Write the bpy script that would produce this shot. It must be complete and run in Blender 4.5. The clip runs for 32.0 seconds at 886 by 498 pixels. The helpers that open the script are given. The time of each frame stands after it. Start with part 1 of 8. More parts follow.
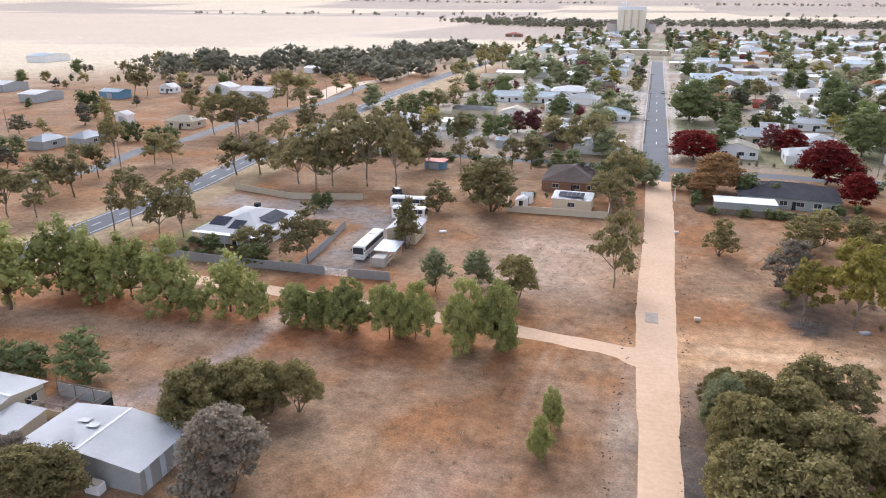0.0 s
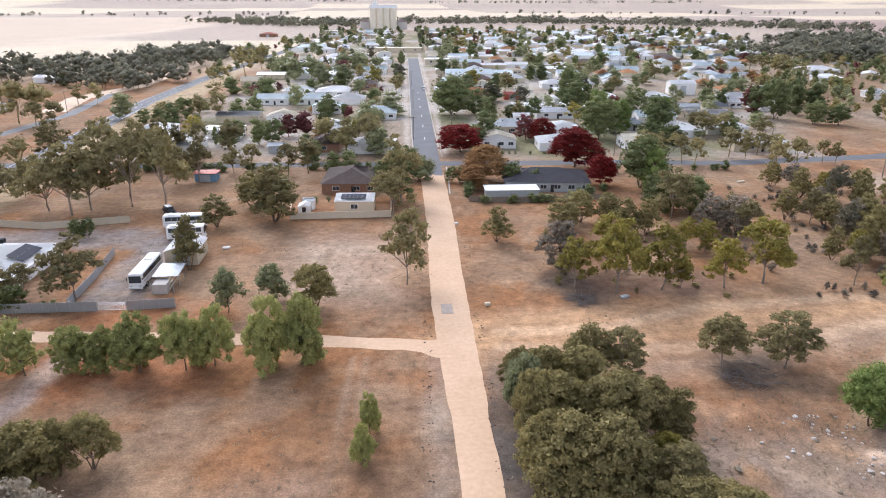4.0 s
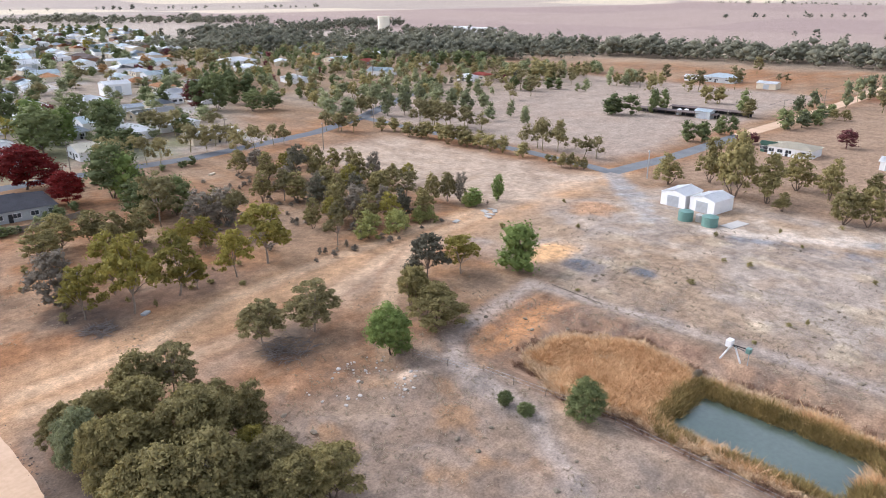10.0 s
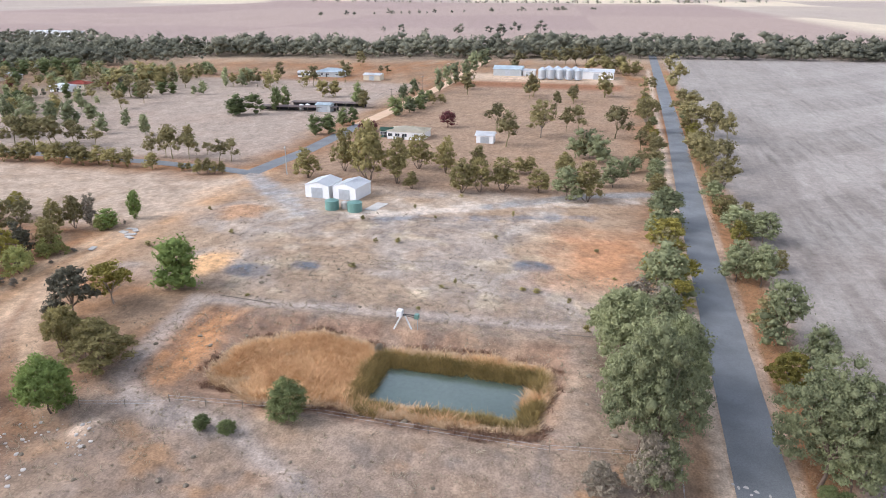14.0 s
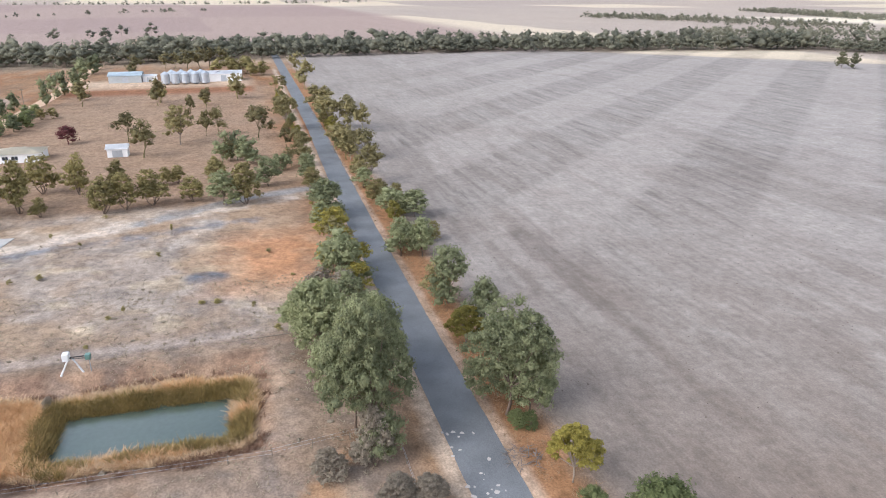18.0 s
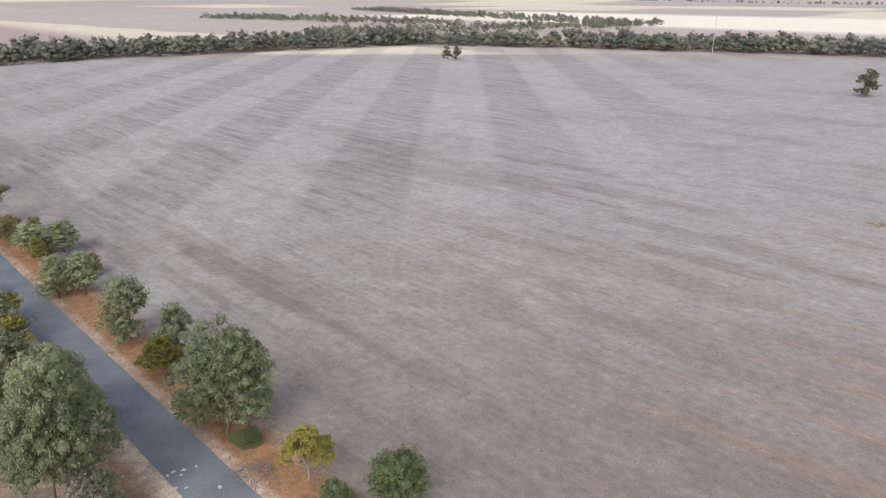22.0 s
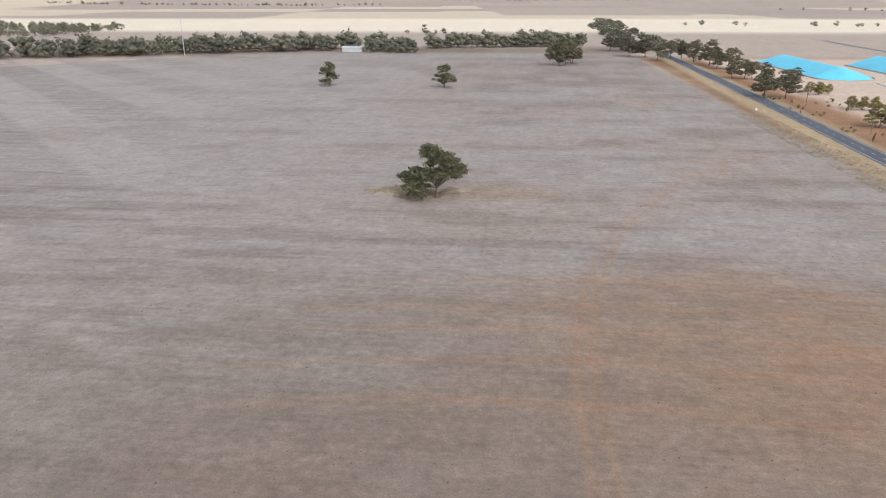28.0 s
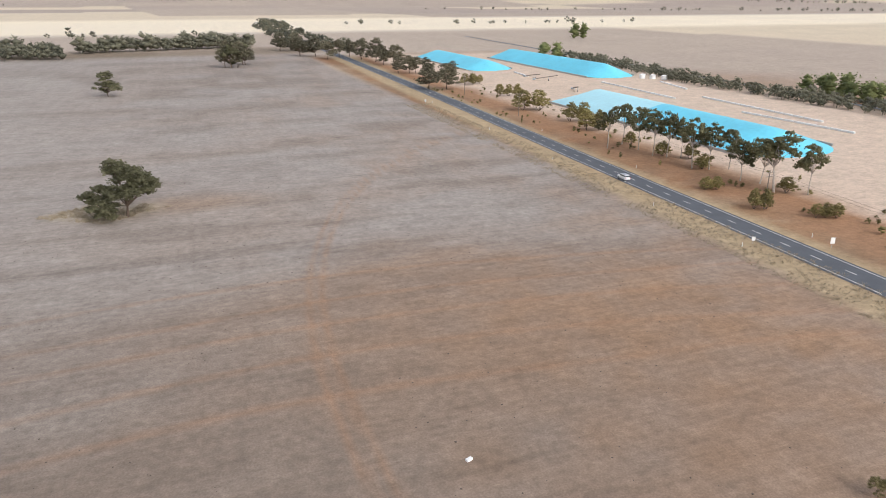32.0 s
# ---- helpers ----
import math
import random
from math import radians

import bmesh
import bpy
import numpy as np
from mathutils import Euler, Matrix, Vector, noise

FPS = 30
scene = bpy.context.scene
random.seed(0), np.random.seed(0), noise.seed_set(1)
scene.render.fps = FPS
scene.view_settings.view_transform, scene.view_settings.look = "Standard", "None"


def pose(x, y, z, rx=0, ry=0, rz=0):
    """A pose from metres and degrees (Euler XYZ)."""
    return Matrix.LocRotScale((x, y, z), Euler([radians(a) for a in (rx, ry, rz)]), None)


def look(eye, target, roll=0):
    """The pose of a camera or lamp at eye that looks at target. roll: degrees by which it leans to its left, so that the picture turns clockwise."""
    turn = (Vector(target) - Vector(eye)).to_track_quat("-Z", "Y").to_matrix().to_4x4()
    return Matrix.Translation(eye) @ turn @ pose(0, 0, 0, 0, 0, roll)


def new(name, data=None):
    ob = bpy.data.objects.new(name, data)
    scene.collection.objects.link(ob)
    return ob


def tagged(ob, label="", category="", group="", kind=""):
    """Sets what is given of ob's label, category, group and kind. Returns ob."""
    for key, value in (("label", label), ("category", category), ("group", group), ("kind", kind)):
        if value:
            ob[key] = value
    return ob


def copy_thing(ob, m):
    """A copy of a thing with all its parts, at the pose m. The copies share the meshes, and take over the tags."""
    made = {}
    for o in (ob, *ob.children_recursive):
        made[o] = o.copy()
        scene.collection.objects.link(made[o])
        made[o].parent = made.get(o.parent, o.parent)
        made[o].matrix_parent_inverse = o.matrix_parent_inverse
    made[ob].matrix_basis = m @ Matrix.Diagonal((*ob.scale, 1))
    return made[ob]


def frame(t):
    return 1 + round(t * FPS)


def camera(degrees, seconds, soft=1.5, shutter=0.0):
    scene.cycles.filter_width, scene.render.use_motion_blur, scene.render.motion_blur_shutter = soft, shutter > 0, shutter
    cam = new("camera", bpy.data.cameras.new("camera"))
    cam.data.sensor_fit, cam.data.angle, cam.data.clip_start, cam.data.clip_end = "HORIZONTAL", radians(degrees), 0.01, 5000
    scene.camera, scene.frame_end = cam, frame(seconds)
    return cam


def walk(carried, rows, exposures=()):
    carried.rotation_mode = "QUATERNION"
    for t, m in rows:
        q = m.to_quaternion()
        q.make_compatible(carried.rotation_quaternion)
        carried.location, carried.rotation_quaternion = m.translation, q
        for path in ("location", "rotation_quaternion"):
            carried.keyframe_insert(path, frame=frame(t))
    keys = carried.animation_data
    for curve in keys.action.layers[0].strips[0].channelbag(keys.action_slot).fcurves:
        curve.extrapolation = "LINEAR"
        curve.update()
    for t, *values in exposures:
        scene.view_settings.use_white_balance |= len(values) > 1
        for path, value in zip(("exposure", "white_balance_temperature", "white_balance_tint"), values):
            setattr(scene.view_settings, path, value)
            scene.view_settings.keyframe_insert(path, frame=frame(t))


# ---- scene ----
import itertools

cam = camera(64.66, 32.0, 1.0)
PATH = [
    (0, (0.00, -0.00, 49.50), (-2.899, 8.957, 46.129), 0.13),
    (0.5, (-0.29, -0.14, 49.72), (-3.056, 8.855, 46.340), 0.13),
    (1, (-0.53, -0.29, 49.87), (-2.795, 8.844, 46.491), 0.09),
    (1.5, (-0.79, -0.35, 49.97), (-2.557, 8.897, 46.585), 0.11),
    (2, (-1.07, -0.24, 49.96), (-2.544, 9.054, 46.584), 0.04),
    (2.5, (-1.38, -0.10, 50.05), (-2.600, 9.234, 46.683), 0.08),
    (4.5, (-2.82, -0.14, 51.03), (-2.065, 9.232, 47.629), -0.05),
    (5, (-3.30, -0.14, 51.13), (-1.990, 9.177, 47.727), -0.08),
    (5.5, (-3.75, -0.07, 51.20), (-1.879, 9.142, 47.791), -0.09),
    (6, (-4.25, 0.02, 51.39), (-1.789, 9.089, 47.970), 0.01),
    (6.5, (-4.97, 0.18, 51.47), (-1.915, 9.068, 48.050), 0.03),
    (7, (-5.68, 0.48, 51.49), (-2.006, 9.127, 48.062), 0.06),
    (7.5, (-6.33, 0.73, 51.59), (-2.078, 9.103, 48.157), 0.08),
    (8, (-6.74, 0.92, 51.73), (-1.976, 9.012, 48.287), 0.09),
    (8.5, (-7.17, 1.33, 51.68), (-1.909, 9.106, 48.233), 0.08),
    (9, (-7.66, 1.68, 51.72), (-1.930, 9.115, 48.267), 0.11),
    (9.5, (-8.20, 1.89, 51.75), (-1.995, 8.939, 48.302), 0.14),
    (10, (-8.64, 2.13, 51.76), (-1.979, 8.743, 48.312), 0.10),
    (10.5, (-9.09, 2.47, 51.79), (-1.996, 8.615, 48.338), 0.13),
    (11, (-9.47, 2.82, 51.82), (-1.969, 8.463, 48.372), 0.12),
    (11.5, (-9.77, 3.06, 51.83), (-1.903, 8.177, 48.389), 0.10),
    (12, (-9.90, 3.16, 51.96), (-1.712, 7.745, 48.503), -0.06),
    (12.5, (-10.19, 3.51, 51.97), (-1.719, 7.538, 48.512), -0.08),
    (13, (-10.37, 3.98, 51.93), (-1.645, 7.440, 48.471), 0.04),
    (13.5, (-10.52, 4.53, 51.93), (-1.602, 7.431, 48.466), 0.08),
    (14, (-10.77, 5.09, 51.84), (-1.672, 7.406, 48.388), 0.10),
    (14.5, (-11.15, 5.65, 51.78), (-1.917, 7.346, 48.336), 0.02),
    (16.5, (-11.58, 7.63, 51.64), (-2.217, 6.906, 48.195), 0.18),
    (17, (-11.30, 7.99, 51.35), (-2.008, 6.638, 47.919), 0.01),
    (17.5, (-11.38, 8.41, 51.25), (-2.185, 6.474, 47.819), 0.06),
    (18, (-11.41, 8.78, 51.33), (-2.353, 6.312, 47.896), 0.04),
    (18.5, (-11.43, 9.19, 51.45), (-2.540, 6.164, 48.012), 0.02),
    (19, (-11.34, 9.66, 51.48), (-2.674, 6.047, 48.045), 0.02),
    (19.5, (-11.28, 10.13, 51.56), (-2.860, 5.965, 48.119), 0.06),
    (20, (-11.26, 10.59, 51.71), (-3.089, 5.966, 48.272), 0.04),
    (20.5, (-11.29, 11.19, 51.97), (-3.380, 6.130, 48.527), 0.08),
    (21, (-11.19, 11.76, 52.23), (-3.621, 6.210, 48.794), 0.03),
    (21.5, (-11.08, 12.29, 52.44), (-3.927, 6.211, 48.996), 0.09),
    (22, (-11.00, 12.77, 52.59), (-4.260, 6.227, 49.151), -0.01),
    (22.5, (-10.94, 13.31, 52.79), (-4.590, 6.399, 49.343), -0.01),
    (23, (-10.64, 13.77, 52.87), (-4.656, 6.543, 49.429), 0.07),
    (23.5, (-10.35, 14.33, 52.91), (-4.773, 6.771, 49.471), 0.15),
    (24, (-10.10, 14.70, 53.04), (-5.002, 6.807, 49.614), 0.04),
    (24.5, (-9.86, 15.19, 53.22), (-5.309, 6.975, 49.789), 0.04),
    (25, (-9.64, 15.77, 53.34), (-5.604, 7.281, 49.913), 0.03),
    (25.5, (-9.25, 16.05, 53.27), (-5.674, 7.364, 49.842), 0.07),
    (27.5, (-7.80, 17.10, 52.97), (-6.367, 7.807, 49.561), -0.10),
    (28, (-7.26, 17.34, 52.91), (-6.367, 7.981, 49.496), -0.12),
    (28.5, (-6.66, 17.51, 52.84), (-6.286, 8.116, 49.430), -0.11),
    (29, (-6.14, 17.67, 52.85), (-6.262, 8.276, 49.431), -0.03),
    (29.5, (-5.59, 17.92, 52.93), (-6.222, 8.544, 49.521), 0.01),
    (30, (-5.04, 18.19, 53.05), (-6.266, 8.869, 49.634), -0.01),
    (30.5, (-4.48, 18.50, 53.24), (-6.361, 9.288, 49.820), 0.04),
    (31, (-3.87, 18.79, 53.36), (-6.274, 9.702, 49.938), 0.10),
    (31.5, (-3.28, 18.91, 53.40), (-6.122, 9.949, 49.982), 0.13),
    (32, (-2.88, 18.90, 53.44), (-6.179, 10.098, 50.024), 0.13),
]
EXPOSURES = [(0.0, 0.77, 5960, 14.5), (6.0, 0.83, 5930, 14), (13.0, 0.8, 5780, 12), (19.0, 0.7, 5850, 10.5), (25.0, 0.41, 5950, 10.5), (32.0, 0.36, 6350, 10.5)]
walk(cam, [(t, look(eye, target, roll)) for t, eye, target, roll in PATH], EXPOSURES)

# ---------------- light ----------------
SUN_UP, SUN_ROUND = radians(38), radians(-25)
world = bpy.data.worlds.new("sky")
scene.world = world
world.use_nodes = True
wn, wl = world.node_tree.nodes, world.node_tree.links
sky = wn.new("ShaderNodeTexSky")
sky.sky_type, sky.sun_disc = "NISHITA", False
sky.sun_elevation, sky.sun_rotation = SUN_UP, SUN_ROUND
sky.dust_density, sky.ozone_density, sky.air_density = 3.0, 1.0, 1.0
greyer = wn.new("ShaderNodeHueSaturation")
greyer.inputs["Saturation"].default_value = 0.38
coord = wn.new("ShaderNodeTexCoord")
cloud = wn.new("ShaderNodeTexNoise")
cloud.inputs["Scale"].default_value, cloud.inputs["Detail"].default_value = 2.6, 6.0
ramp = wn.new("ShaderNodeValToRGB")
ramp.color_ramp.elements[0].position, ramp.color_ramp.elements[0].color = 0.36, (0.5, 0.55, 0.64, 1)
ramp.color_ramp.elements[1].position, ramp.color_ramp.elements[1].color = 0.62, (1.7, 1.64, 1.58, 1)
veil = wn.new("ShaderNodeMix")
veil.data_type, veil.blend_type = "RGBA", "MULTIPLY"
veil.inputs["Factor"].default_value = 1.0
wl.new(coord.outputs["Generated"], cloud.inputs["Vector"])
wl.new(cloud.outputs["Fac"], ramp.inputs["Fac"])
wl.new(sky.outputs["Color"], greyer.inputs["Color"])
wl.new(greyer.outputs["Color"], veil.inputs["A"])
wl.new(ramp.outputs["Color"], veil.inputs["B"])
wl.new(veil.outputs["Result"], wn["Background"].inputs["Color"])
wn["Background"].inputs["Strength"].default_value = 0.15
sun = new("sun", bpy.data.lights.new("sun", "SUN"))
sun.data.energy, sun.data.angle, sun.data.color = 0.6, radians(40), (1.0, 0.95, 0.89)
sun.matrix_world = look(
    (300 * math.sin(SUN_ROUND) * math.cos(SUN_UP), 300 * math.cos(SUN_ROUND) * math.cos(SUN_UP), 300 * math.sin(SUN_UP)), (0, 0, 0))


# ---------------- materials ----------------
def mat(name, colour, rough=0.8, metal=0.0, grain=0.25, size=2.0, fine=12.0, bump=0.2, island=0.0, each=0.0, tint=None, spec=0.3):
    """A surface with two scales of variation in its colour, relief, and a spread between pieces or things."""
    m = bpy.data.materials.new(name)
    m.use_nodes = True
    n, l = m.node_tree.nodes, m.node_tree.links
    b = n["Principled BSDF"]
    b.inputs["Roughness"].default_value, b.inputs["Metallic"].default_value = rough, metal
    b.inputs["Specular IOR Level"].default_value = spec
    tc = n.new("ShaderNodeTexCoord")
    big, small = n.new("ShaderNodeTexNoise"), n.new("ShaderNodeTexNoise")
    big.inputs["Scale"].default_value, big.inputs["Detail"].default_value = 1.0 / size, 4.0
    small.inputs["Scale"].default_value, small.inputs["Detail"].default_value = fine, 3.0
    l.new(tc.outputs["Object"], big.inputs["Vector"]), l.new(tc.outputs["Object"], small.inputs["Vector"])
    total = n.new("ShaderNodeMath")
    total.operation = "ADD"
    l.new(big.outputs["Fac"], total.inputs[0]), l.new(small.outputs["Fac"], total.inputs[1])
    value = total
    for socket, amount in (("Random Per Island", island), ("Random", each)):
        if amount:
            src = n.new("ShaderNodeNewGeometry" if socket == "Random Per Island" else "ShaderNodeObjectInfo")
            mul = n.new("ShaderNodeMath")
            mul.operation = "MULTIPLY_ADD"
            mul.inputs[1].default_value = amount
            l.new(src.outputs[socket], mul.inputs[0]), l.new(value.outputs[0], mul.inputs[2])
            value = mul
    span = n.new("ShaderNodeMapRange")
    low, high = 0.62, 1.38 + island + each
    for k, v in zip(("From Min", "From Max", "To Min", "To Max"), (low, high, 0.0, 1.0)):
        span.inputs[k].default_value = v
    l.new(value.outputs[0], span.inputs["Value"])
    mix = n.new("ShaderNodeMix")
    mix.data_type = "RGBA"
    dark = [c * (1 - grain) for c in colour]
    light = tint or [min(1, c * (1 + grain)) for c in colour]
    mix.inputs["A"].default_value, mix.inputs["B"].default_value = (*dark, 1), (*light, 1)
    l.new(span.outputs["Result"], mix.inputs["Factor"])
    l.new(mix.outputs["Result"], b.inputs["Base Color"])
    if bump:
        bn = n.new("ShaderNodeBump")
        bn.inputs["Strength"].default_value, bn.inputs["Distance"].default_value = bump, 0.05
        l.new(small.outputs["Fac"], bn.inputs["Height"]), l.new(bn.outputs["Normal"], b.inputs["Normal"])
    return m


def ribbed(name, colour, pitch=0.076, rough=0.5, metal=0.0, grain=0.15, axis="X"):
    """Corrugated or ribbed sheet: relief in ribs along one axis, streaks of weather on it."""
    m = mat(name, colour, rough, metal, grain, 3.0, 3.0, 0.0, each=0.15)
    n, l = m.node_tree.nodes, m.node_tree.links
    tc = n.new("ShaderNodeTexCoord")
    wave = n.new("ShaderNodeTexWave")
    wave.bands_direction = axis
    wave.inputs["Scale"].default_value = 0.314 / pitch
    bn = n.new("ShaderNodeBump")
    bn.inputs["Strength"].default_value, bn.inputs["Distance"].default_value = 0.5, 0.03
    l.new(tc.outputs["Object"], wave.inputs["Vector"])
    l.new(wave.outputs["Fac"], bn.inputs["Height"]), l.new(bn.outputs["Normal"], n["Principled BSDF"].inputs["Normal"])
    return m


ASPHALT = mat("asphalt", (0.14, 0.145, 0.155), 0.85, grain=0.22, size=6, fine=9, bump=0.15)
ASPHALT_DARK = mat("asphalt_dark", (0.105, 0.112, 0.125), 0.8, grain=0.2, size=6, fine=9, bump=0.15)
ASPHALT_OLD = mat("asphalt_worn", (0.185, 0.19, 0.193), 0.85, grain=0.3, size=5, fine=7, bump=0.15)
LINE_PAINT = mat("line_paint", (0.75, 0.74, 0.7), 0.6, grain=0.15, size=1)
DIRT = mat("road_dirt", (0.6, 0.405, 0.255), 0.95, grain=0.08, size=7, fine=1.4, bump=0.12, tint=(0.7, 0.5, 0.345))
TRACK = mat("track_dirt", (0.56, 0.36, 0.2), 0.95, grain=0.2, size=5, fine=1.5, bump=0.3)
PATCH = mat("old_patch", (0.43, 0.36, 0.3), 0.9, grain=0.2, size=1, fine=6)
CONCRETE = mat("concrete", (0.5, 0.47, 0.43), 0.85, grain=0.15, size=1.5)
BARK = mat("bark_brown", (0.16, 0.115, 0.085), 0.9, grain=0.4, size=0.5, fine=8, each=0.4)
BARK_PALE = mat("bark_pale", (0.3, 0.24, 0.19), 0.85, grain=0.4, size=0.6, fine=6, each=0.4)
BARK_WHITE = mat("bark_white", (0.52, 0.45, 0.38), 0.8, grain=0.35, size=0.6, fine=6, each=0.3)
WHITE = mat("white_paint", (0.84, 0.83, 0.81), 0.5, grain=0.07)
CREAM = mat("cream_render", (0.66, 0.57, 0.43), 0.75, grain=0.1)
BRICK = mat("brown_brick", (0.3, 0.17, 0.11), 0.85, grain=0.25, size=0.8, fine=5)
GLASS = mat("window_glass", (0.04, 0.05, 0.06), 0.08, grain=0.2, bump=0, spec=0.6)
DARK = mat("dark_opening", (0.03, 0.03, 0.032), 0.7, grain=0.2)
TIMBER = mat("grey_timber", (0.23, 0.19, 0.15), 0.85, grain=0.3, size=0.6)
STEEL = mat("galvanised_steel", (0.5, 0.53, 0.56), 0.45, 0.6, grain=0.15, size=1)
ROOF_WHITE = ribbed("roof_white_sheet", (0.86, 0.87, 0.88), grain=0.07)
ROOF_GREY = ribbed("roof_galvanised", (0.5, 0.54, 0.58), metal=0.3)
ROOF_BLUE = ribbed("roof_pale_blue", (0.66, 0.75, 0.79))
ROOF_CREAM = ribbed("roof_cream_sheet", (0.66, 0.6, 0.47))
ROOF_SLATE = mat("roof_dark_tile", (0.09, 0.09, 0.105), 0.7, grain=0.3, size=2, fine=4, bump=0.5)
ROOF_BROWN = mat("roof_brown_tile", (0.16, 0.12, 0.105), 0.75, grain=0.3, size=2, fine=4, bump=0.5)
ROOF_ORANGE = mat("roof_orange_tile", (0.5, 0.25, 0.11), 0.75, grain=0.2, size=2, fine=4, bump=0.5)
ROOF_RED = mat("roof_red_sheet", (0.42, 0.09, 0.06), 0.6, grain=0.2)
ROOF_GREEN = mat("roof_green_sheet", (0.07, 0.14, 0.1), 0.6, grain=0.2)
WALL_GREY = ribbed("wall_grey_sheet", (0.46, 0.48, 0.48), metal=0.2, axis="X")
WALL_CREAM = ribbed("wall_cream_sheet", (0.6, 0.52, 0.38), axis="X")
WALL_BLUE = ribbed("wall_blue_sheet", (0.16, 0.3, 0.42), axis="X")
FENCE = ribbed("fence_sheet", (0.42, 0.44, 0.45), metal=0.2, axis="X")
SOLAR = mat("solar_cell", (0.014, 0.02, 0.04), 0.55, grain=0.3, size=0.8, bump=0, spec=0.05)
TARP = mat("tarpaulin_blue", (0.16, 0.62, 0.78), 0.55, grain=0.1, size=14, fine=0.6, bump=0.4)
TARP_PALE = mat("tarpaulin_pale", (0.45, 0.76, 0.82), 0.55, grain=0.08, size=14, fine=0.6, bump=0.4)
SAND = mat("pale_sand", (0.68, 0.52, 0.38), 0.95, grain=0.12, size=5, fine=1.2)
TANK_GREEN = mat("tank_green", (0.16, 0.28, 0.24), 0.5, grain=0.15)
TYRE = mat("tyre_rubber", (0.02, 0.02, 0.02), 0.8, grain=0.2)
SILO = mat("silo_concrete", (0.84, 0.77, 0.62), 0.8, grain=0.1, size=6, fine=1)
REED_DRY = mat("reed_dry", (0.6, 0.29, 0.1), 0.9, grain=0.3, size=5, fine=1, bump=0, island=0.4, tint=(0.85, 0.58, 0.32))
REED_GREEN = mat("reed_green", (0.14, 0.13, 0.04), 0.85, grain=0.4, size=3, fine=3, bump=0, island=0.6, tint=(0.48, 0.33, 0.12))
VERGE = mat("verge_grass", (0.33, 0.19, 0.1), 0.95, grain=0.35, size=2, bump=0, island=0.6, tint=(0.5, 0.34, 0.2))
STICKS = mat("dead_wood", (0.2, 0.17, 0.15), 0.9, grain=0.5, size=1, island=0.5)


def leaf(name, dark, light):
    """Foliage: dull leaves that let part of the light through, each spray and each tree a little different."""
    m = mat(name, dark, 0.75, grain=0.3, size=3.0, fine=1.3, bump=0, island=0.55, each=0.8, tint=light, spec=0.15)
    n, l = m.node_tree.nodes, m.node_tree.links
    b = n["Principled BSDF"]
    tone, plus = n.new("ShaderNodeAttribute"), n.new("ShaderNodeMath")
    tone.attribute_name, plus.operation = "tone", "ADD"
    span = next(q for q in n if q.bl_idname == "ShaderNodeMapRange")
    l.new(span.inputs["Value"].links[0].from_socket, plus.inputs[0]), l.new(tone.outputs["Fac"], plus.inputs[1])
    l.new(plus.outputs[0], span.inputs["Value"])
    thin, blend = n.new("ShaderNodeBsdfTranslucent"), n.new("ShaderNodeMixShader")
    blend.inputs["Fac"].default_value = 0.3
    l.new(b.inputs["Base Color"].links[0].from_socket, thin.inputs["Color"])
    l.new(b.outputs["BSDF"], blend.inputs[1]), l.new(thin.outputs["BSDF"], blend.inputs[2])
    l.new(blend.outputs["Shader"], n["Material Output"].inputs["Surface"])
    return m


LEAVES = {
    "mallee": leaf("leaf_olive", (0.135, 0.118, 0.058), (0.455, 0.38, 0.155)),
    "yellowgum": leaf("leaf_yellow_olive", (0.15, 0.135, 0.042), (0.46, 0.385, 0.09)),
    "pine": leaf("leaf_pine", (0.225, 0.245, 0.085), (0.55, 0.54, 0.195)),
    "greenpine": leaf("leaf_deep_pine", (0.11, 0.16, 0.045), (0.33, 0.4, 0.12)),
    "greygum": leaf("leaf_grey_green", (0.14, 0.155, 0.088), (0.435, 0.445, 0.23)),
    "gum": leaf("leaf_gum", (0.15, 0.132, 0.07), (0.44, 0.37, 0.17)),
    "tallgum": leaf("leaf_tall_gum", (0.1, 0.098, 0.06), (0.27, 0.25, 0.13)),
    "darkgum": leaf("leaf_dark", (0.098, 0.092, 0.068), (0.28, 0.25, 0.165)),
    "lonegum": leaf("leaf_lone_gum", (0.085, 0.088, 0.055), (0.25, 0.235, 0.13)),
    "grey": leaf("leaf_grey", (0.21, 0.178, 0.14), (0.45, 0.38, 0.285)),
    "bushy": leaf("leaf_green", (0.094, 0.12, 0.05), (0.29, 0.315, 0.13)),
    "redtree": leaf("leaf_red", (0.1, 0.012, 0.013), (0.37, 0.04, 0.032)),
    "purpletree": leaf("leaf_purple", (0.11, 0.046, 0.05), (0.3, 0.1, 0.092)),
    "orangetree": leaf("leaf_orange", (0.3, 0.165, 0.07), (0.6, 0.36, 0.16)),
    # far woods: leaf colour greyed, with distance haze put into it
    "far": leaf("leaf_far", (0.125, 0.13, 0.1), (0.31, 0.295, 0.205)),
}


# ---------------- mesh helpers ----------------
def mesh(name, verts, faces, material, smooth=False):
    me = bpy.data.meshes.new(name)
    me.from_pydata([tuple(v) for v in verts], [], [tuple(f) for f in faces])
    me.materials.append(material)
    if smooth:
        me.polygons.foreach_set("use_smooth", [True] * len(me.polygons))
    return me


def part(name, bm, material, parent, label=""):
    """Links a bmesh as one mesh object under a thing or a part."""
    me = bpy.data.meshes.new(name)
    bm.to_mesh(me)
    bm.free()
    me.materials.append(material)
    return hang(name, me, parent, label)


def hang(name, me, parent, label=""):
    ob = new(name, me)
    ob.parent = parent
    return tagged(ob, label) if label else ob


